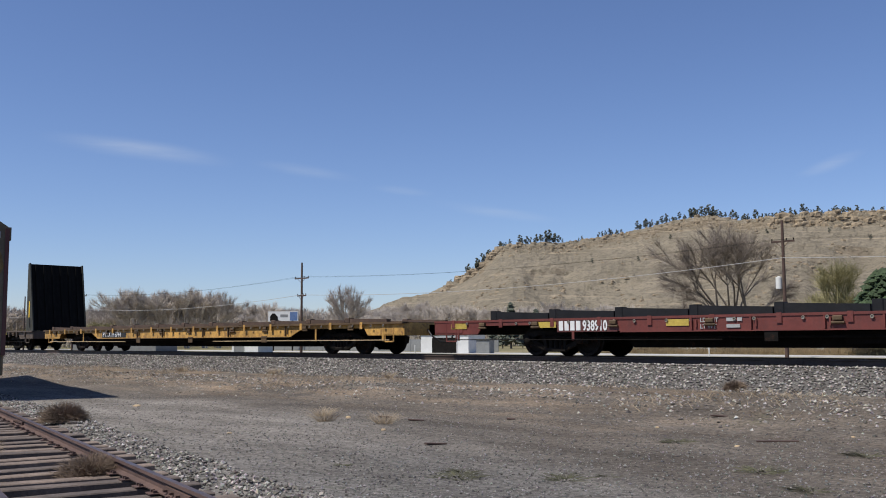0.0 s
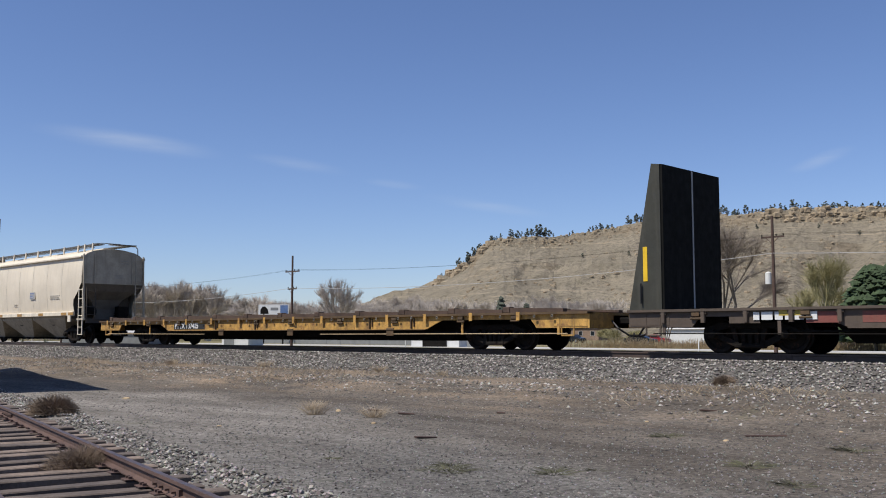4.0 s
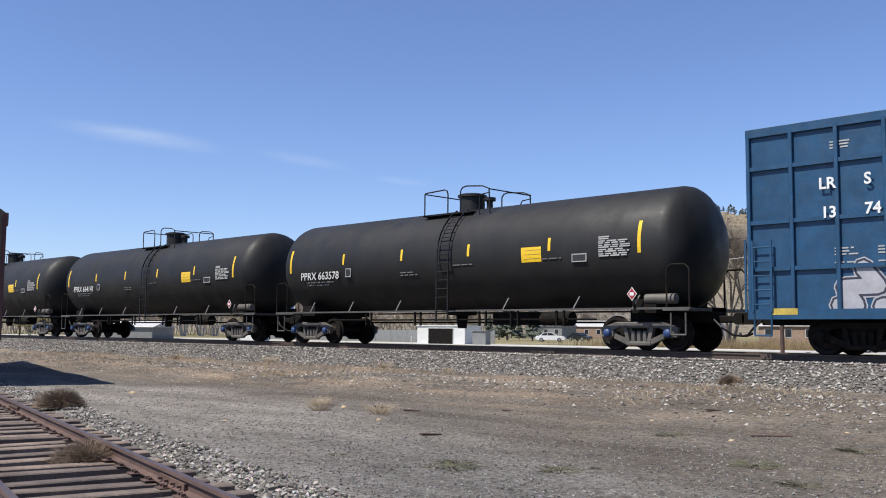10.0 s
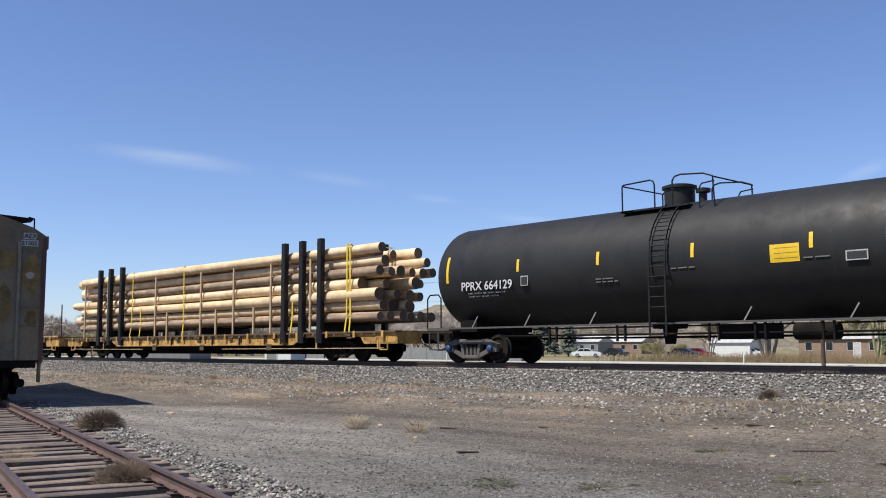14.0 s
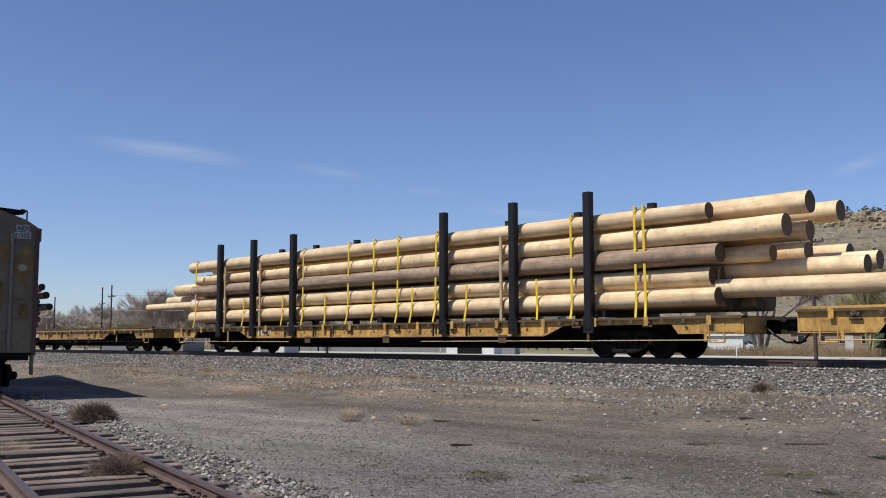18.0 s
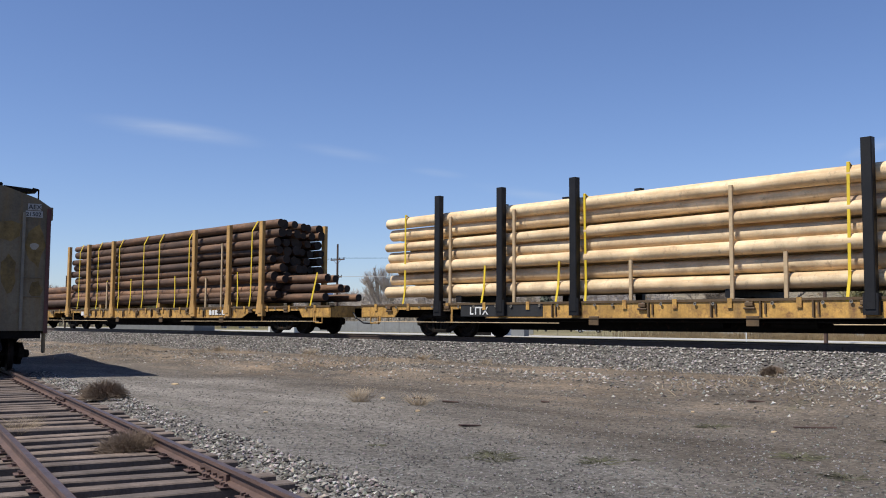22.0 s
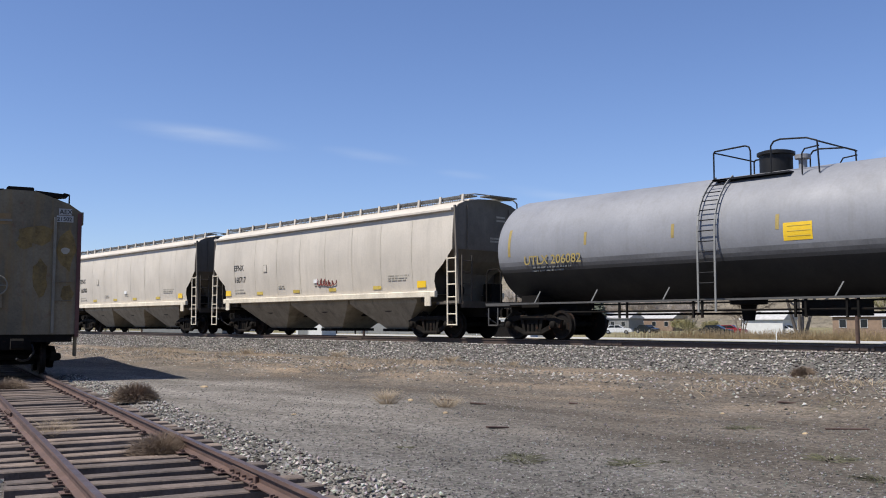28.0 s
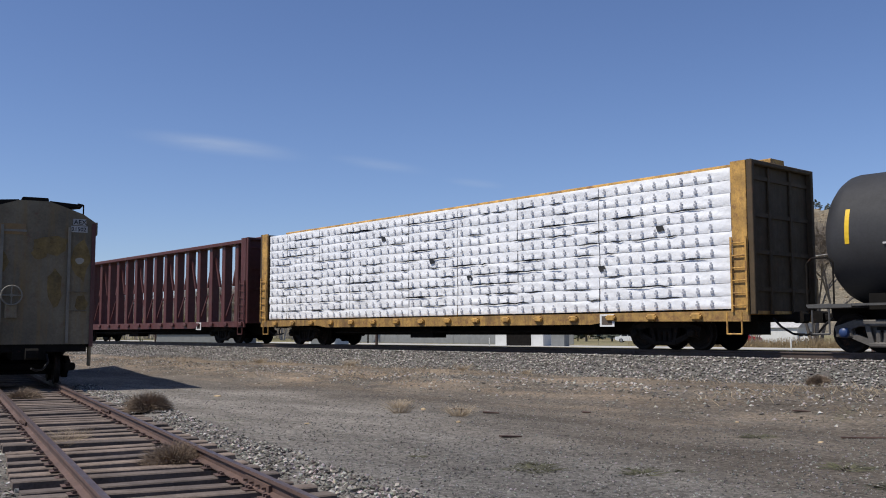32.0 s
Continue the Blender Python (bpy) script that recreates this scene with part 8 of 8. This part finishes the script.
    return limbs.mesh("trunk", bark), crown.mesh("crown", twig)


def bare_tree(meshes, x, y, s, label, group, rz=0.0, z=0.0, sx=1.0, twig_name="crown"):
    t = thing("bare_tree", pose(x, y, z, 0, 0, rz), label, "tree", group)
    t.scale = (s * sx, s * sx, s)
    part("trunk", meshes[0], BARK, t)
    part("crown", meshes[1], TWIG, t)
    return t


def polar(az, dist):
    return -dist * math.sin(radians(az)), dist * math.cos(radians(az))


def conifer_meshes(seed, height, width, leaf, clumps=90, power=1.0, fine=1.0, rounded=False):
    """Trunk and crown of tufts; a rounded crown is a few uneven boughs of foliage, as on an old pine."""
    r = random.Random(seed)
    tr = Geo().rod((0, 0, -0.3), (0, 0, height * 0.8), height * 0.025, 6, height * 0.008)
    g = Geo()
    boughs = []
    for k in range(9):
        t = 0.12 + 0.80 * (k + r.uniform(0, 1)) / 9
        rad = width / 2 * math.sqrt(max(0.04, 1 - ((t - 0.42) / 0.62) ** 2)) * r.uniform(0.25, 0.75)
        a = r.uniform(0, 6.283)
        boughs.append((Vector((math.cos(a) * rad, math.sin(a) * rad, height * (0.16 + 0.80 * t))), width * r.uniform(0.16, 0.30) * (1.25 - 0.80 * t)))
    for k in range(clumps):
        t = r.random() ** 0.8
        if rounded:
            c, b = boughs[r.randrange(9)]
            d = Vector((r.gauss(0, 1), r.gauss(0, 1), r.gauss(0, 0.7))).normalized() * b * r.random() ** 0.4
            c = c + d
            s = fine * width * r.uniform(0.07, 0.13)
        else:
            z = height * (0.12 + 0.86 * t)
            rad = width / 2 * (1 - t) ** power * r.uniform(0.35, 1.1) + 0.04 * width
            a = r.uniform(0, 6.283)
            c = Vector((math.cos(a) * rad, math.sin(a) * rad, z))
            s = fine * width * (0.10 + 0.13 * (1 - t)) * r.uniform(0.7, 1.3)
        pts = [Vector((r.uniform(-1, 1), r.uniform(-1, 1), r.uniform(-0.6, 0.6))) * s * 0.5 for _ in range(2)]
        v = [c + Vector((s, 0, -0.1 * s)) + pts[0], c + Vector((-s, 0, -0.15 * s)) + pts[1], c + Vector((0, s, -0.1 * s)), c + Vector((0, -s, -0.2 * s)), c + Vector((0, 0, s * 0.75)), c + Vector((0, 0, -s * 0.4))]
        g.add(v, [(0, 2, 4), (2, 1, 4), (1, 3, 4), (3, 0, 4), (2, 0, 5), (1, 2, 5), (3, 1, 5), (0, 3, 5)])
    return tr.mesh("trunk", BARK), g.mesh("crown", leaf)


def conifer(meshes, x, y, z, s, label, group, rz=0.0, sx=1.0):
    t = thing("pine_tree", pose(x, y, z, 0, 0, rz), label, "tree", group)
    t.scale = (s * sx, s * sx, s)
    part("trunk", meshes[0], BARK, t)
    part("crown", meshes[1], PINE, t)


def build_trees():
    r = random.Random(17)
    big = tree_meshes(3, 13.5, 1.0, 4, TWIGDARK, TWIGDARK, 9000, fine=0.0008, limb=0.013, reach=0.8)
    bare_tree(big, *polar(28.1, 112), 1.28, "large leafless cottonwood with many spreading stems", "roadside trees", 30, sx=0.92)
    bare_tree(big, *polar(31.3, 125), 0.55, "smaller leafless tree beside a large one", "roadside trees", 130)
    willow = tree_meshes(5, 10.5, 0.6, 3, BUDS, BUDS, 3000)
    bare_tree(willow, *polar(22.4, 125), 1.05, "budding yellow-green willow beside the road", "roadside trees", 0)
    bare_tree(willow, *polar(23.6, 150), 0.8, "budding yellow-green willow beside the road", "roadside trees", 50)
    jun = conifer_meshes(4, 8.0, 6.0, JUNIPER, 1500, 0.45, 0.45)
    for az, d, s in ((20.0, 92, 0.95), (18.6, 95, 1.05)):
        t = thing("juniper", pose(*polar(az, d), 0), "dense dark green juniper tree", "tree", "roadside trees")
        t.scale = (s, s, s)
        part("trunk", jun[0], BARK, t)
        part("crown", jun[1], JUNIPER, t)
    sp = [conifer_meshes(k, 8.0, 3.4, PINE, 150, 0.9) for k in (21, 22)]
    for k, (az, d, s) in enumerate(((40.9, 165, 1.0), (39.4, 165, 0.85), (42.0, 170, 0.55), (40.2, 172, 0.45), (41.4, 168, 0.6))):
        conifer(sp[k % 2], *polar(az, d), 0, s, "dark green spruce beyond the road", "spruces beyond the road", 60 * k)
    mid = [tree_meshes(k, 10.0, 0.62, 4, TWIG, TWIG, 6500, fine=0.0013, limb=0.010, reach=0.75, rise=0.8) for k in (11, 12, 13)]
    bare_tree(mid[0], *polar(50.7, 150), 1.08, "slender leafless tree with an open crown", "far trees", 0, sx=0.9)
    for k, az in enumerate((58.2, 59.0, 60.0, 60.9, 61.9, 62.8, 63.4)):
        bare_tree(mid[k % 3], *polar(az, 205), r.uniform(1.2, 1.34), "rounded leafless grey tree in a grove", "far grove", 70 * k, sx=1.15)
    bush = [tree_meshes(k, 6.0, 0.80, 5, TWIG, TWIG, 5000, fine=0.0019, limb=0.009, reach=0.75, rise=0.8) for k in (31, 32)]
    az = 34.0
    k = 0
    while az < 76:
        d = r.uniform(215, 300)
        s = d / 250 * r.uniform(1.25, 2.0)
        bare_tree((bush + mid[:1])[k % 3] if k % 3 < 2 else mid[k % 3], *polar(az, d), s * (1.0 if k % 3 < 2 else 0.62), "leafless grey-brown tree in the far tree line", "far tree line", r.uniform(0, 360), sx=1.25)
        az += r.uniform(0.20, 0.36)
        k += 1
    yel = [tree_meshes(k, 6.0, 0.9, 5, BUDS, BUDS, 3000, fine=0.0045, limb=0.012) for k in (41,)]
    for k, (az, d, s) in enumerate(((64.6, 190, 0.95), (65.5, 195, 0.8), (67.0, 190, 0.9), (68.2, 200, 0.8), (71.0, 200, 0.9), (36.9, 230, 0.8), (35.9, 235, 0.9), (37.8, 240, 0.7), (34.8, 170, 0.45), (33.0, 160, 0.4))):
        bare_tree(yel[0], *polar(az, d), s, "far yellow-green budding willow tree", "far willows", 50 * k, sx=1.2)
    # the rim of the hill
    pines = [conifer_meshes(60 + k, 10.5, 5.2, PINE, 170, rounded=True) for k in range(6)]
    b = 44.5
    while b > 17:
        t = r.uniform(0.985, 1.04)
        if noise.noise((b * 0.9, 33.0, 0)) > -0.15 or (b < 29 and r.random() < 0.75):
            p = hill_point(b, t)
            conifer(pines[r.randrange(6)], p.x, p.y, p.z - 0.8, r.choice((r.uniform(0.35, 0.7), r.uniform(0.6, 1.25))), "dark pine on the rim of the hill", "pines on the hill", r.uniform(0, 360), r.uniform(0.8, 1.15))
        b -= r.uniform(0.04, 0.30)
    for b, t in ((42.9, 0.97), (42.6, 0.98), (38.7, 0.99), (38.5, 1.0), (30.2, 1.0), (30.0, 1.01), (29.6, 1.0), (29.4, 1.0), (29.2, 0.99), (28.9, 1.0), (31.4, 0.88), (26.0, 0.9), (22.7, 0.86), (20.6, 0.8), (33.3, 0.7), (36.0, 0.75)):
        p = hill_point(b, t)
        conifer(pines[r.randrange(6)], p.x, p.y, p.z - 0.6, r.uniform(0.8, 1.5) if t > 0.95 else 0.55, "dark pine on the rim of the hill" if t > 0.95 else "small dark juniper on the hillside", "pines on the hill", r.uniform(0, 360))
    # boulders and broken ledges of the rim
    g = Geo()
    for k in range(950):
        b = r.uniform(17, 45)
        t = r.choice((r.gauss(0.985, 0.012), r.gauss(0.97, 0.01), r.gauss(0.545, 0.02), r.gauss(0.72, 0.02), r.uniform(0.2, 0.95), r.uniform(0.3, 0.95)))
        p = hill_point(b, min(t, 1.02))
        s = r.uniform(0.6, 1.9) if t < 0.9 else (r.uniform(1.2, 4.0) if b > 41.5 or b < 26 else r.uniform(0.6, 2.0))
        if 0.4 < t < 0.9 and noise.noise((b * 0.5, 2.2, t * 3)) < 0.0:
            continue
        pts = [[p + Vector((math.cos(a) * s * q * r.uniform(0.7, 1.4), math.sin(a) * s * q * r.uniform(0.6, 1.2), h * s)) for a in [i * 1.257 for i in range(5)]] for q, h in ((1.0, -0.6), (1.05, 0.25), (0.75, 0.62))]
        g.loft(pts)
    solid("boulders", g, HILLROCK, "tan sandstone blocks along the hill's ledges", "rocks", kind="stuff")


HILLROCK = mat("tan sandstone", (0.285, 0.225, 0.15), 0.95, var=0.3, scale=0.15, fine=1.2, bump=0.4)


# ---------- poles, wires, buildings and cars beyond the line ----------
def utility_pole(x, y, h, arms, label, can=False):
    p = thing("utility_pole", pose(x, y, 0), label, "utility pole", "utility poles")
    part("pole", Geo().rod((0, 0, -0.5), (0, 0, h), 0.17, 10, 0.11), POLEWOOD, p)
    for z, w in arms:
        arm = part("crossarm", Geo().box(-w / 2, w / 2, -0.06, 0.06, z - 0.07, z + 0.07), POLEWOOD, p)
        part("brace", Geo().beam((-w * 0.28, -0.08, z - 0.05), (0, -0.08, z - 0.55), 0.04, 0.02).beam((w * 0.28, -0.08, z - 0.05), (0, -0.08, z - 0.55), 0.04, 0.02), POLEWOOD, p)
        for q in (-0.47, 0.16, 0.47):
            part("insulator", Geo().turn([(z + 0.07, 0.03), (z + 0.13, 0.055), (z + 0.24, 0.05), (z + 0.26, 0.0)], 8, "z", (q * w, 0, 0)), UNDER, arm)
    if can:
        part("transformer", Geo().turn([(h * 0.50, 0.0), (h * 0.50, 0.24), (h * 0.50 + 0.9, 0.24), (h * 0.50 + 0.98, 0.1), (h * 0.50 + 1.0, 0.0)], 14, "z", (-0.40, -0.1, 0)), WALLW, p, "pale grey transformer can")
    return p


def wire(points, sag, rad, material, label):
    g = Geo()
    for p, q in zip(points, points[1:]):
        pts = []
        for k in range(17):
            t = k / 16
            v = Vector(p).lerp(Vector(q), t)
            v.z -= sag * 4 * t * (1 - t)
            pts.append(v)
        for a, b in zip(pts, pts[1:]):
            g.rod(a, b, rad, 5, None, False)
    solid("overhead_wire", g, material, label, "wire", "overhead wires", kind="stuff")


def shed(name, x, y, rz, w, d, h, wall, label, roof_h=0.0, door=None, windows=0):
    s = thing(name, pose(x, y, 0, 0, 0, rz), label, "building", "buildings beyond the road")
    part("wall", Geo().box(-w / 2, w / 2, 0, d, 0, h), wall, s)
    if roof_h:
        part("roof", Geo().loft([[(a, -0.3, h), (a, d / 2, h + roof_h), (a, d + 0.3, h), (a, d / 2, h - 0.01)] for a in (-w / 2 - 0.3, w / 2 + 0.3)]), ROOFG, s)
    else:
        part("roof", Geo().box(-w / 2 - 0.1, w / 2 + 0.1, -0.1, d + 0.1, h, h + 0.12), wall, s)
    if door:
        dr = part("door", Geo().box(door[0], door[1], -0.04, -0.004, 0.02, door[2]), door[3], s)
        part("door_frame", Geo().prism([(door[0] - 0.08, 0), (door[0] - 0.08, door[2] + 0.08), (door[1] + 0.08, door[2] + 0.08), (door[1] + 0.08, 0), (door[1], 0), (door[1], door[2]), (door[0], door[2]), (door[0], 0)], -0.05, -0.004), WALLW, s)
    for k in range(windows):
        x_ = -w / 2 + w * (k + 0.5) / windows
        wd = part("window", Geo().box(x_ - 0.45, x_ + 0.45, -0.03, -0.004, 1.1, 2.1), GLASSD, s)
        part("window_frame", Geo().box(x_ - 0.52, x_ - 0.45, -0.05, -0.004, 1.05, 2.15).box(x_ + 0.45, x_ + 0.52, -0.05, -0.004, 1.05, 2.15).box(x_ - 0.52, x_ + 0.52, -0.05, -0.004, 2.1, 2.17).box(x_ - 0.52, x_ + 0.52, -0.05, -0.004, 1.03, 1.1), ROOFG, wd)
    return s


def make_car(name, m, paint, label, group="", tall=0.0):
    c = thing(name, m, label, "car", group)
    prof = [(-2.30, 0.35), (-2.33, 0.62), (-2.20, 0.88), (-1.30, 0.95), (1.05, 0.93), (2.05, 0.80), (2.30, 0.60), (2.28, 0.33), (1.75, 0.25), (-1.85, 0.25)]
    part("body", Geo().loft([[(x * f, y, z) for x, z in prof] for y, f in ((-0.86, 0.97), (-0.78, 1.0), (0.78, 1.0), (0.86, 0.97))]), paint, c)
    cab = [(-1.75, 0.90), (-1.15, 1.38 + tall), (0.25, 1.42 + tall), (1.10, 0.92)]
    part("cabin", Geo().loft([[(x * f, y, z) for x, z in cab] for y, f in ((-0.78, 0.98), (-0.62, 0.98), (0.62, 0.98), (0.78, 0.98))]), paint, c)
    for s in (-1, 1):
        win = Geo()
        for a in ([(-1.45, 0.96), (-1.08, 1.30 + tall), (-0.45, 1.34 + tall), (-0.45, 0.96)], [(-0.38, 0.96), (-0.38, 1.34 + tall), (0.22, 1.34 + tall), (0.85, 0.96)]):
            win.loft([[(x, s * 0.785 + d, z) for x, z in a] for d in (-0.004, 0.004)])
        part("side_window", win, GLASSD, c)
    part("windscreen", Geo().loft([[(0.34, -0.55, 1.38 + tall), (0.34, 0.55, 1.38 + tall)], [(1.08, -0.66, 0.98), (1.08, 0.66, 0.98)]], False, False, False), GLASSD, c)
    wh = Geo().turn([(-0.10, 0.0), (-0.10, 0.31), (0.10, 0.31), (0.10, 0.0)], 18, "y").mesh("wheel", TYRE)
    hub = Geo().turn([(-0.115, 0.0), (-0.115, 0.19), (-0.10, 0.20)], 12, "y").mesh("hub_cap", GALV)
    for x in (-1.40, 1.38):
        for y in (-0.78, 0.78):
            w = part("wheel", wh, TYRE, c, at=(x, y, 0.31), rot=(0, 0, 0 if y < 0 else 180))
            part("hub_cap", hub, GALV, w)
    part("headlight", Geo().box(2.12, 2.27, -0.80, -0.50, 0.58, 0.72).box(2.12, 2.27, 0.50, 0.80, 0.58, 0.72), GLASSD, c)
    part("bumper", Geo().box(2.24, 2.36, -0.78, 0.78, 0.30, 0.48, 0.03), paint, c)
    return c


def build_beyond():
    xs = (25, -34.0, -93.0, -153.0, -212.0)
    for k, x in enumerate(xs):
        utility_pole(x, 72.3 if k < 2 else 69.0, 10.9, ((9.2, 1.9),) if k < 2 else ((9.0, 2.7), (6.9, 1.7)), "dark wooden utility pole with crossarms", can=(k == 1))
    utility_pole(-160.0, 70.5, 10.9, ((8.0, 2.4),), "dark wooden utility pole with one crossarm")
    utility_pole(-186.0, 72.5, 10.2, (), "plain dark wooden pole")
    wire([(25, 72.2, 7.9), (-34, 72.2, 7.9), (-93, 68.9, 7.0), (-153, 68.9, 6.9), (-212, 68.9, 6.9)], 0.9, 0.026, CABLE, "bright grey cable sagging between poles")
    for q in (-0.9, 0.9):
        wire([(25 + q, 72.2, 9.4), (-34 + q, 72.2, 9.4), (-93 + q, 68.9, 9.2), (-153 + q, 68.9, 9.2)], 0.8, 0.008, UNDER, "thin dark overhead wire")
    # billboard
    bx, by = polar(54.5, 140)
    b = thing("billboard", pose(bx, by, 0, 0, 0, 42), "white and blue roadside billboard", "billboard")
    part("panel", Geo().box(-2.2, 2.2, -0.1, 0.1, 4.3, 5.75), WALLW, b)
    part("picture", Geo().box(1.0, 2.1, -0.112, -0.104, 4.4, 5.65), SKYPANEL, b)
    part("picture", Geo().prism([(-1.9, 4.4), (-1.9, 5.0), (-1.6, 5.45), (-1.2, 5.45), (-0.8, 5.0), (-0.7, 4.4)], -0.112, -0.104), UNDER, b)
    part("picture", Geo().box(-0.4, 0.7, -0.112, -0.104, 4.9, 5.3), WALLG, b)
    for x in (-1.4, 1.4):
        part("post", Geo().box(x - 0.1, x + 0.1, -0.1, 0.1, 0, 4.4), UNDER, b)
    # low buildings seen under the train
    x, y = polar(56.7, 118)
    shed("white_shed", x, y, 20, 3.9, 3.0, 2.1, WALLW, "small white shed with crossed door boards", door=(-1.6, -0.1, 1.9, WALLG))
    x, y = polar(44.9, 108)
    # the open bay is a flat near-black sheet in place of its shaded inside
    shed("white_building", x, y, 15, 6.2, 4.0, 2.05, WALLW, "low white building with a dark open bay", door=(-1.6, 1.6, 1.8, UNDER))
    x, y = polar(42.6, 104)
    shed("grey_cabinet", x, y, 15, 1.6, 1.2, 1.5, WALLG, "grey metal equipment cabinet")
    x, y = polar(64, 150)
    shed("grey_building", x, y, 30, 14.0, 6.0, 1.7, WALLG, "long low grey building with a white roof", roof_h=0.9)
    x, y = polar(38.6, 215)
    shed("long_house", x, y, 10, 8.0, 7.0, 2.8, WALLG, "low grey house with a shallow roof", 1.3, windows=3)
    x, y = polar(36.2, 222)
    shed("long_house", x, y, 10, 9.0, 7.0, 2.8, WALLT, "low brown house with a shallow roof", 1.4, windows=3)
    x, y = polar(24.3, 132)
    shed("tan_house", x, y, -4, 11.5, 7.0, 2.5, WALLT, "low tan house with dark windows", 0.7, door=(1.8, 2.7, 2.0, ROOFG), windows=4)
    x, y = polar(30.2, 150)
    shed("white_tent", x, y, 5, 6.5, 5.0, 2.2, WALLW, "white canvas shelter beside parked cars", 1.4)
    for az, d, paint, lab, rz in ((32.7, 140, GLASSD, "dark parked car beside the road", 10), (31.9, 146, CARR, "red parked car beside the road", 15), (38.3, 150, CARW, "white car parked on dry grass", 30), (36.6, 165, GLASSD, "dark car parked on dry grass", -10), (28.9, 150, CARW, "white parked car beside a shelter", 0)):
        x, y = polar(az, d)
        make_car("parked_car", pose(x, y, 0, 0, 0, rz), paint, lab, "parked cars")
    # fence of grey panels
    f = thing("panel_fence", pose(0, 0, 0), "long fence of pale grey panels with posts", "fence", kind="structure")
    panel = Geo().box(-1.45, 1.45, -0.03, 0.03, 0.1, 1.6).mesh("panel", WALLG)
    post = Geo().box(-0.05, 0.05, -0.05, 0.05, 0, 1.7).mesh("post", WALLG)
    for k in range(18):
        x = -128 + 3.05 * k
        part("panel", panel, WALLG, f, at=(x, 84.0, 0))
        part("post", post, WALLW, f, at=(x - 1.52, 84.0, 0))
    # reeds beyond the road
    g = Geo()
    r = random.Random(4)
    for k in range(9000):
        x, y = r.uniform(-78, 5), 86 + abs(r.gauss(0, 2.2))
        h = r.uniform(0.6, 1.5) * (0.7 + 0.5 * noise.noise((x * 0.2, 1.0, 0)))
        if x < -62 + r.gauss(0, 4):
            continue
        p = Vector((x, y, 0))
        g.rod(p, p + Vector((r.gauss(0, 0.12), r.gauss(0, 0.12), max(0.3, h))), 0.022, 3, 0.008, False)
    solid("reeds", g, REED, "strip of dry tan reeds beyond the road", "reeds", kind="stuff")
    x, y = polar(34.3, 108)
    t = thing("round_shrub", pose(x, y, 0), "round olive-green shrub beyond the road", "shrub")
    m = tree_meshes(71, 2.6, 1.0, 6, BUDS, BUDS, 2600)
    part("stems", m[0], BUDS, t)
    part("crown", m[1], BUDS, t)


build_parked_hopper()
build_beyond()
build_trees()
SEDAN = make_car("white_sedan", pose(-221, 78.6, 0.06), CARW, "white sedan driving along the road")
build_lot_plants()
stone_field("ballast_stones", "loose broken stones of the railway bed", 46000, ballast_spots, (0.020, 0.058), STONES, 1)
stone_field("lot_pebbles", "scattered gravel over the lot", 46000, lot_spots, (0.006, 0.022), PEBBLES, 2)
stone_field("siding_stones", "broken stones beside the siding's ties", 9500, siding_spots, (0.016, 0.05), STONES, 3)


# ---------- what moves ----------
def motions():
    for ob, xc in TRAIN:
        walk(ob, [(t, pose(xc + train_x(t), TRACK_Y, RAIL_Z)) for t in (0, 4, 8, 12, 16, 20, 24, 28, 32)])
    walk(SEDAN, [(t, pose(-49.9 + 19.0 * (t - 9), 78.6, 0.06)) for t in (0, 8, 16, 24, 32)])


motions()
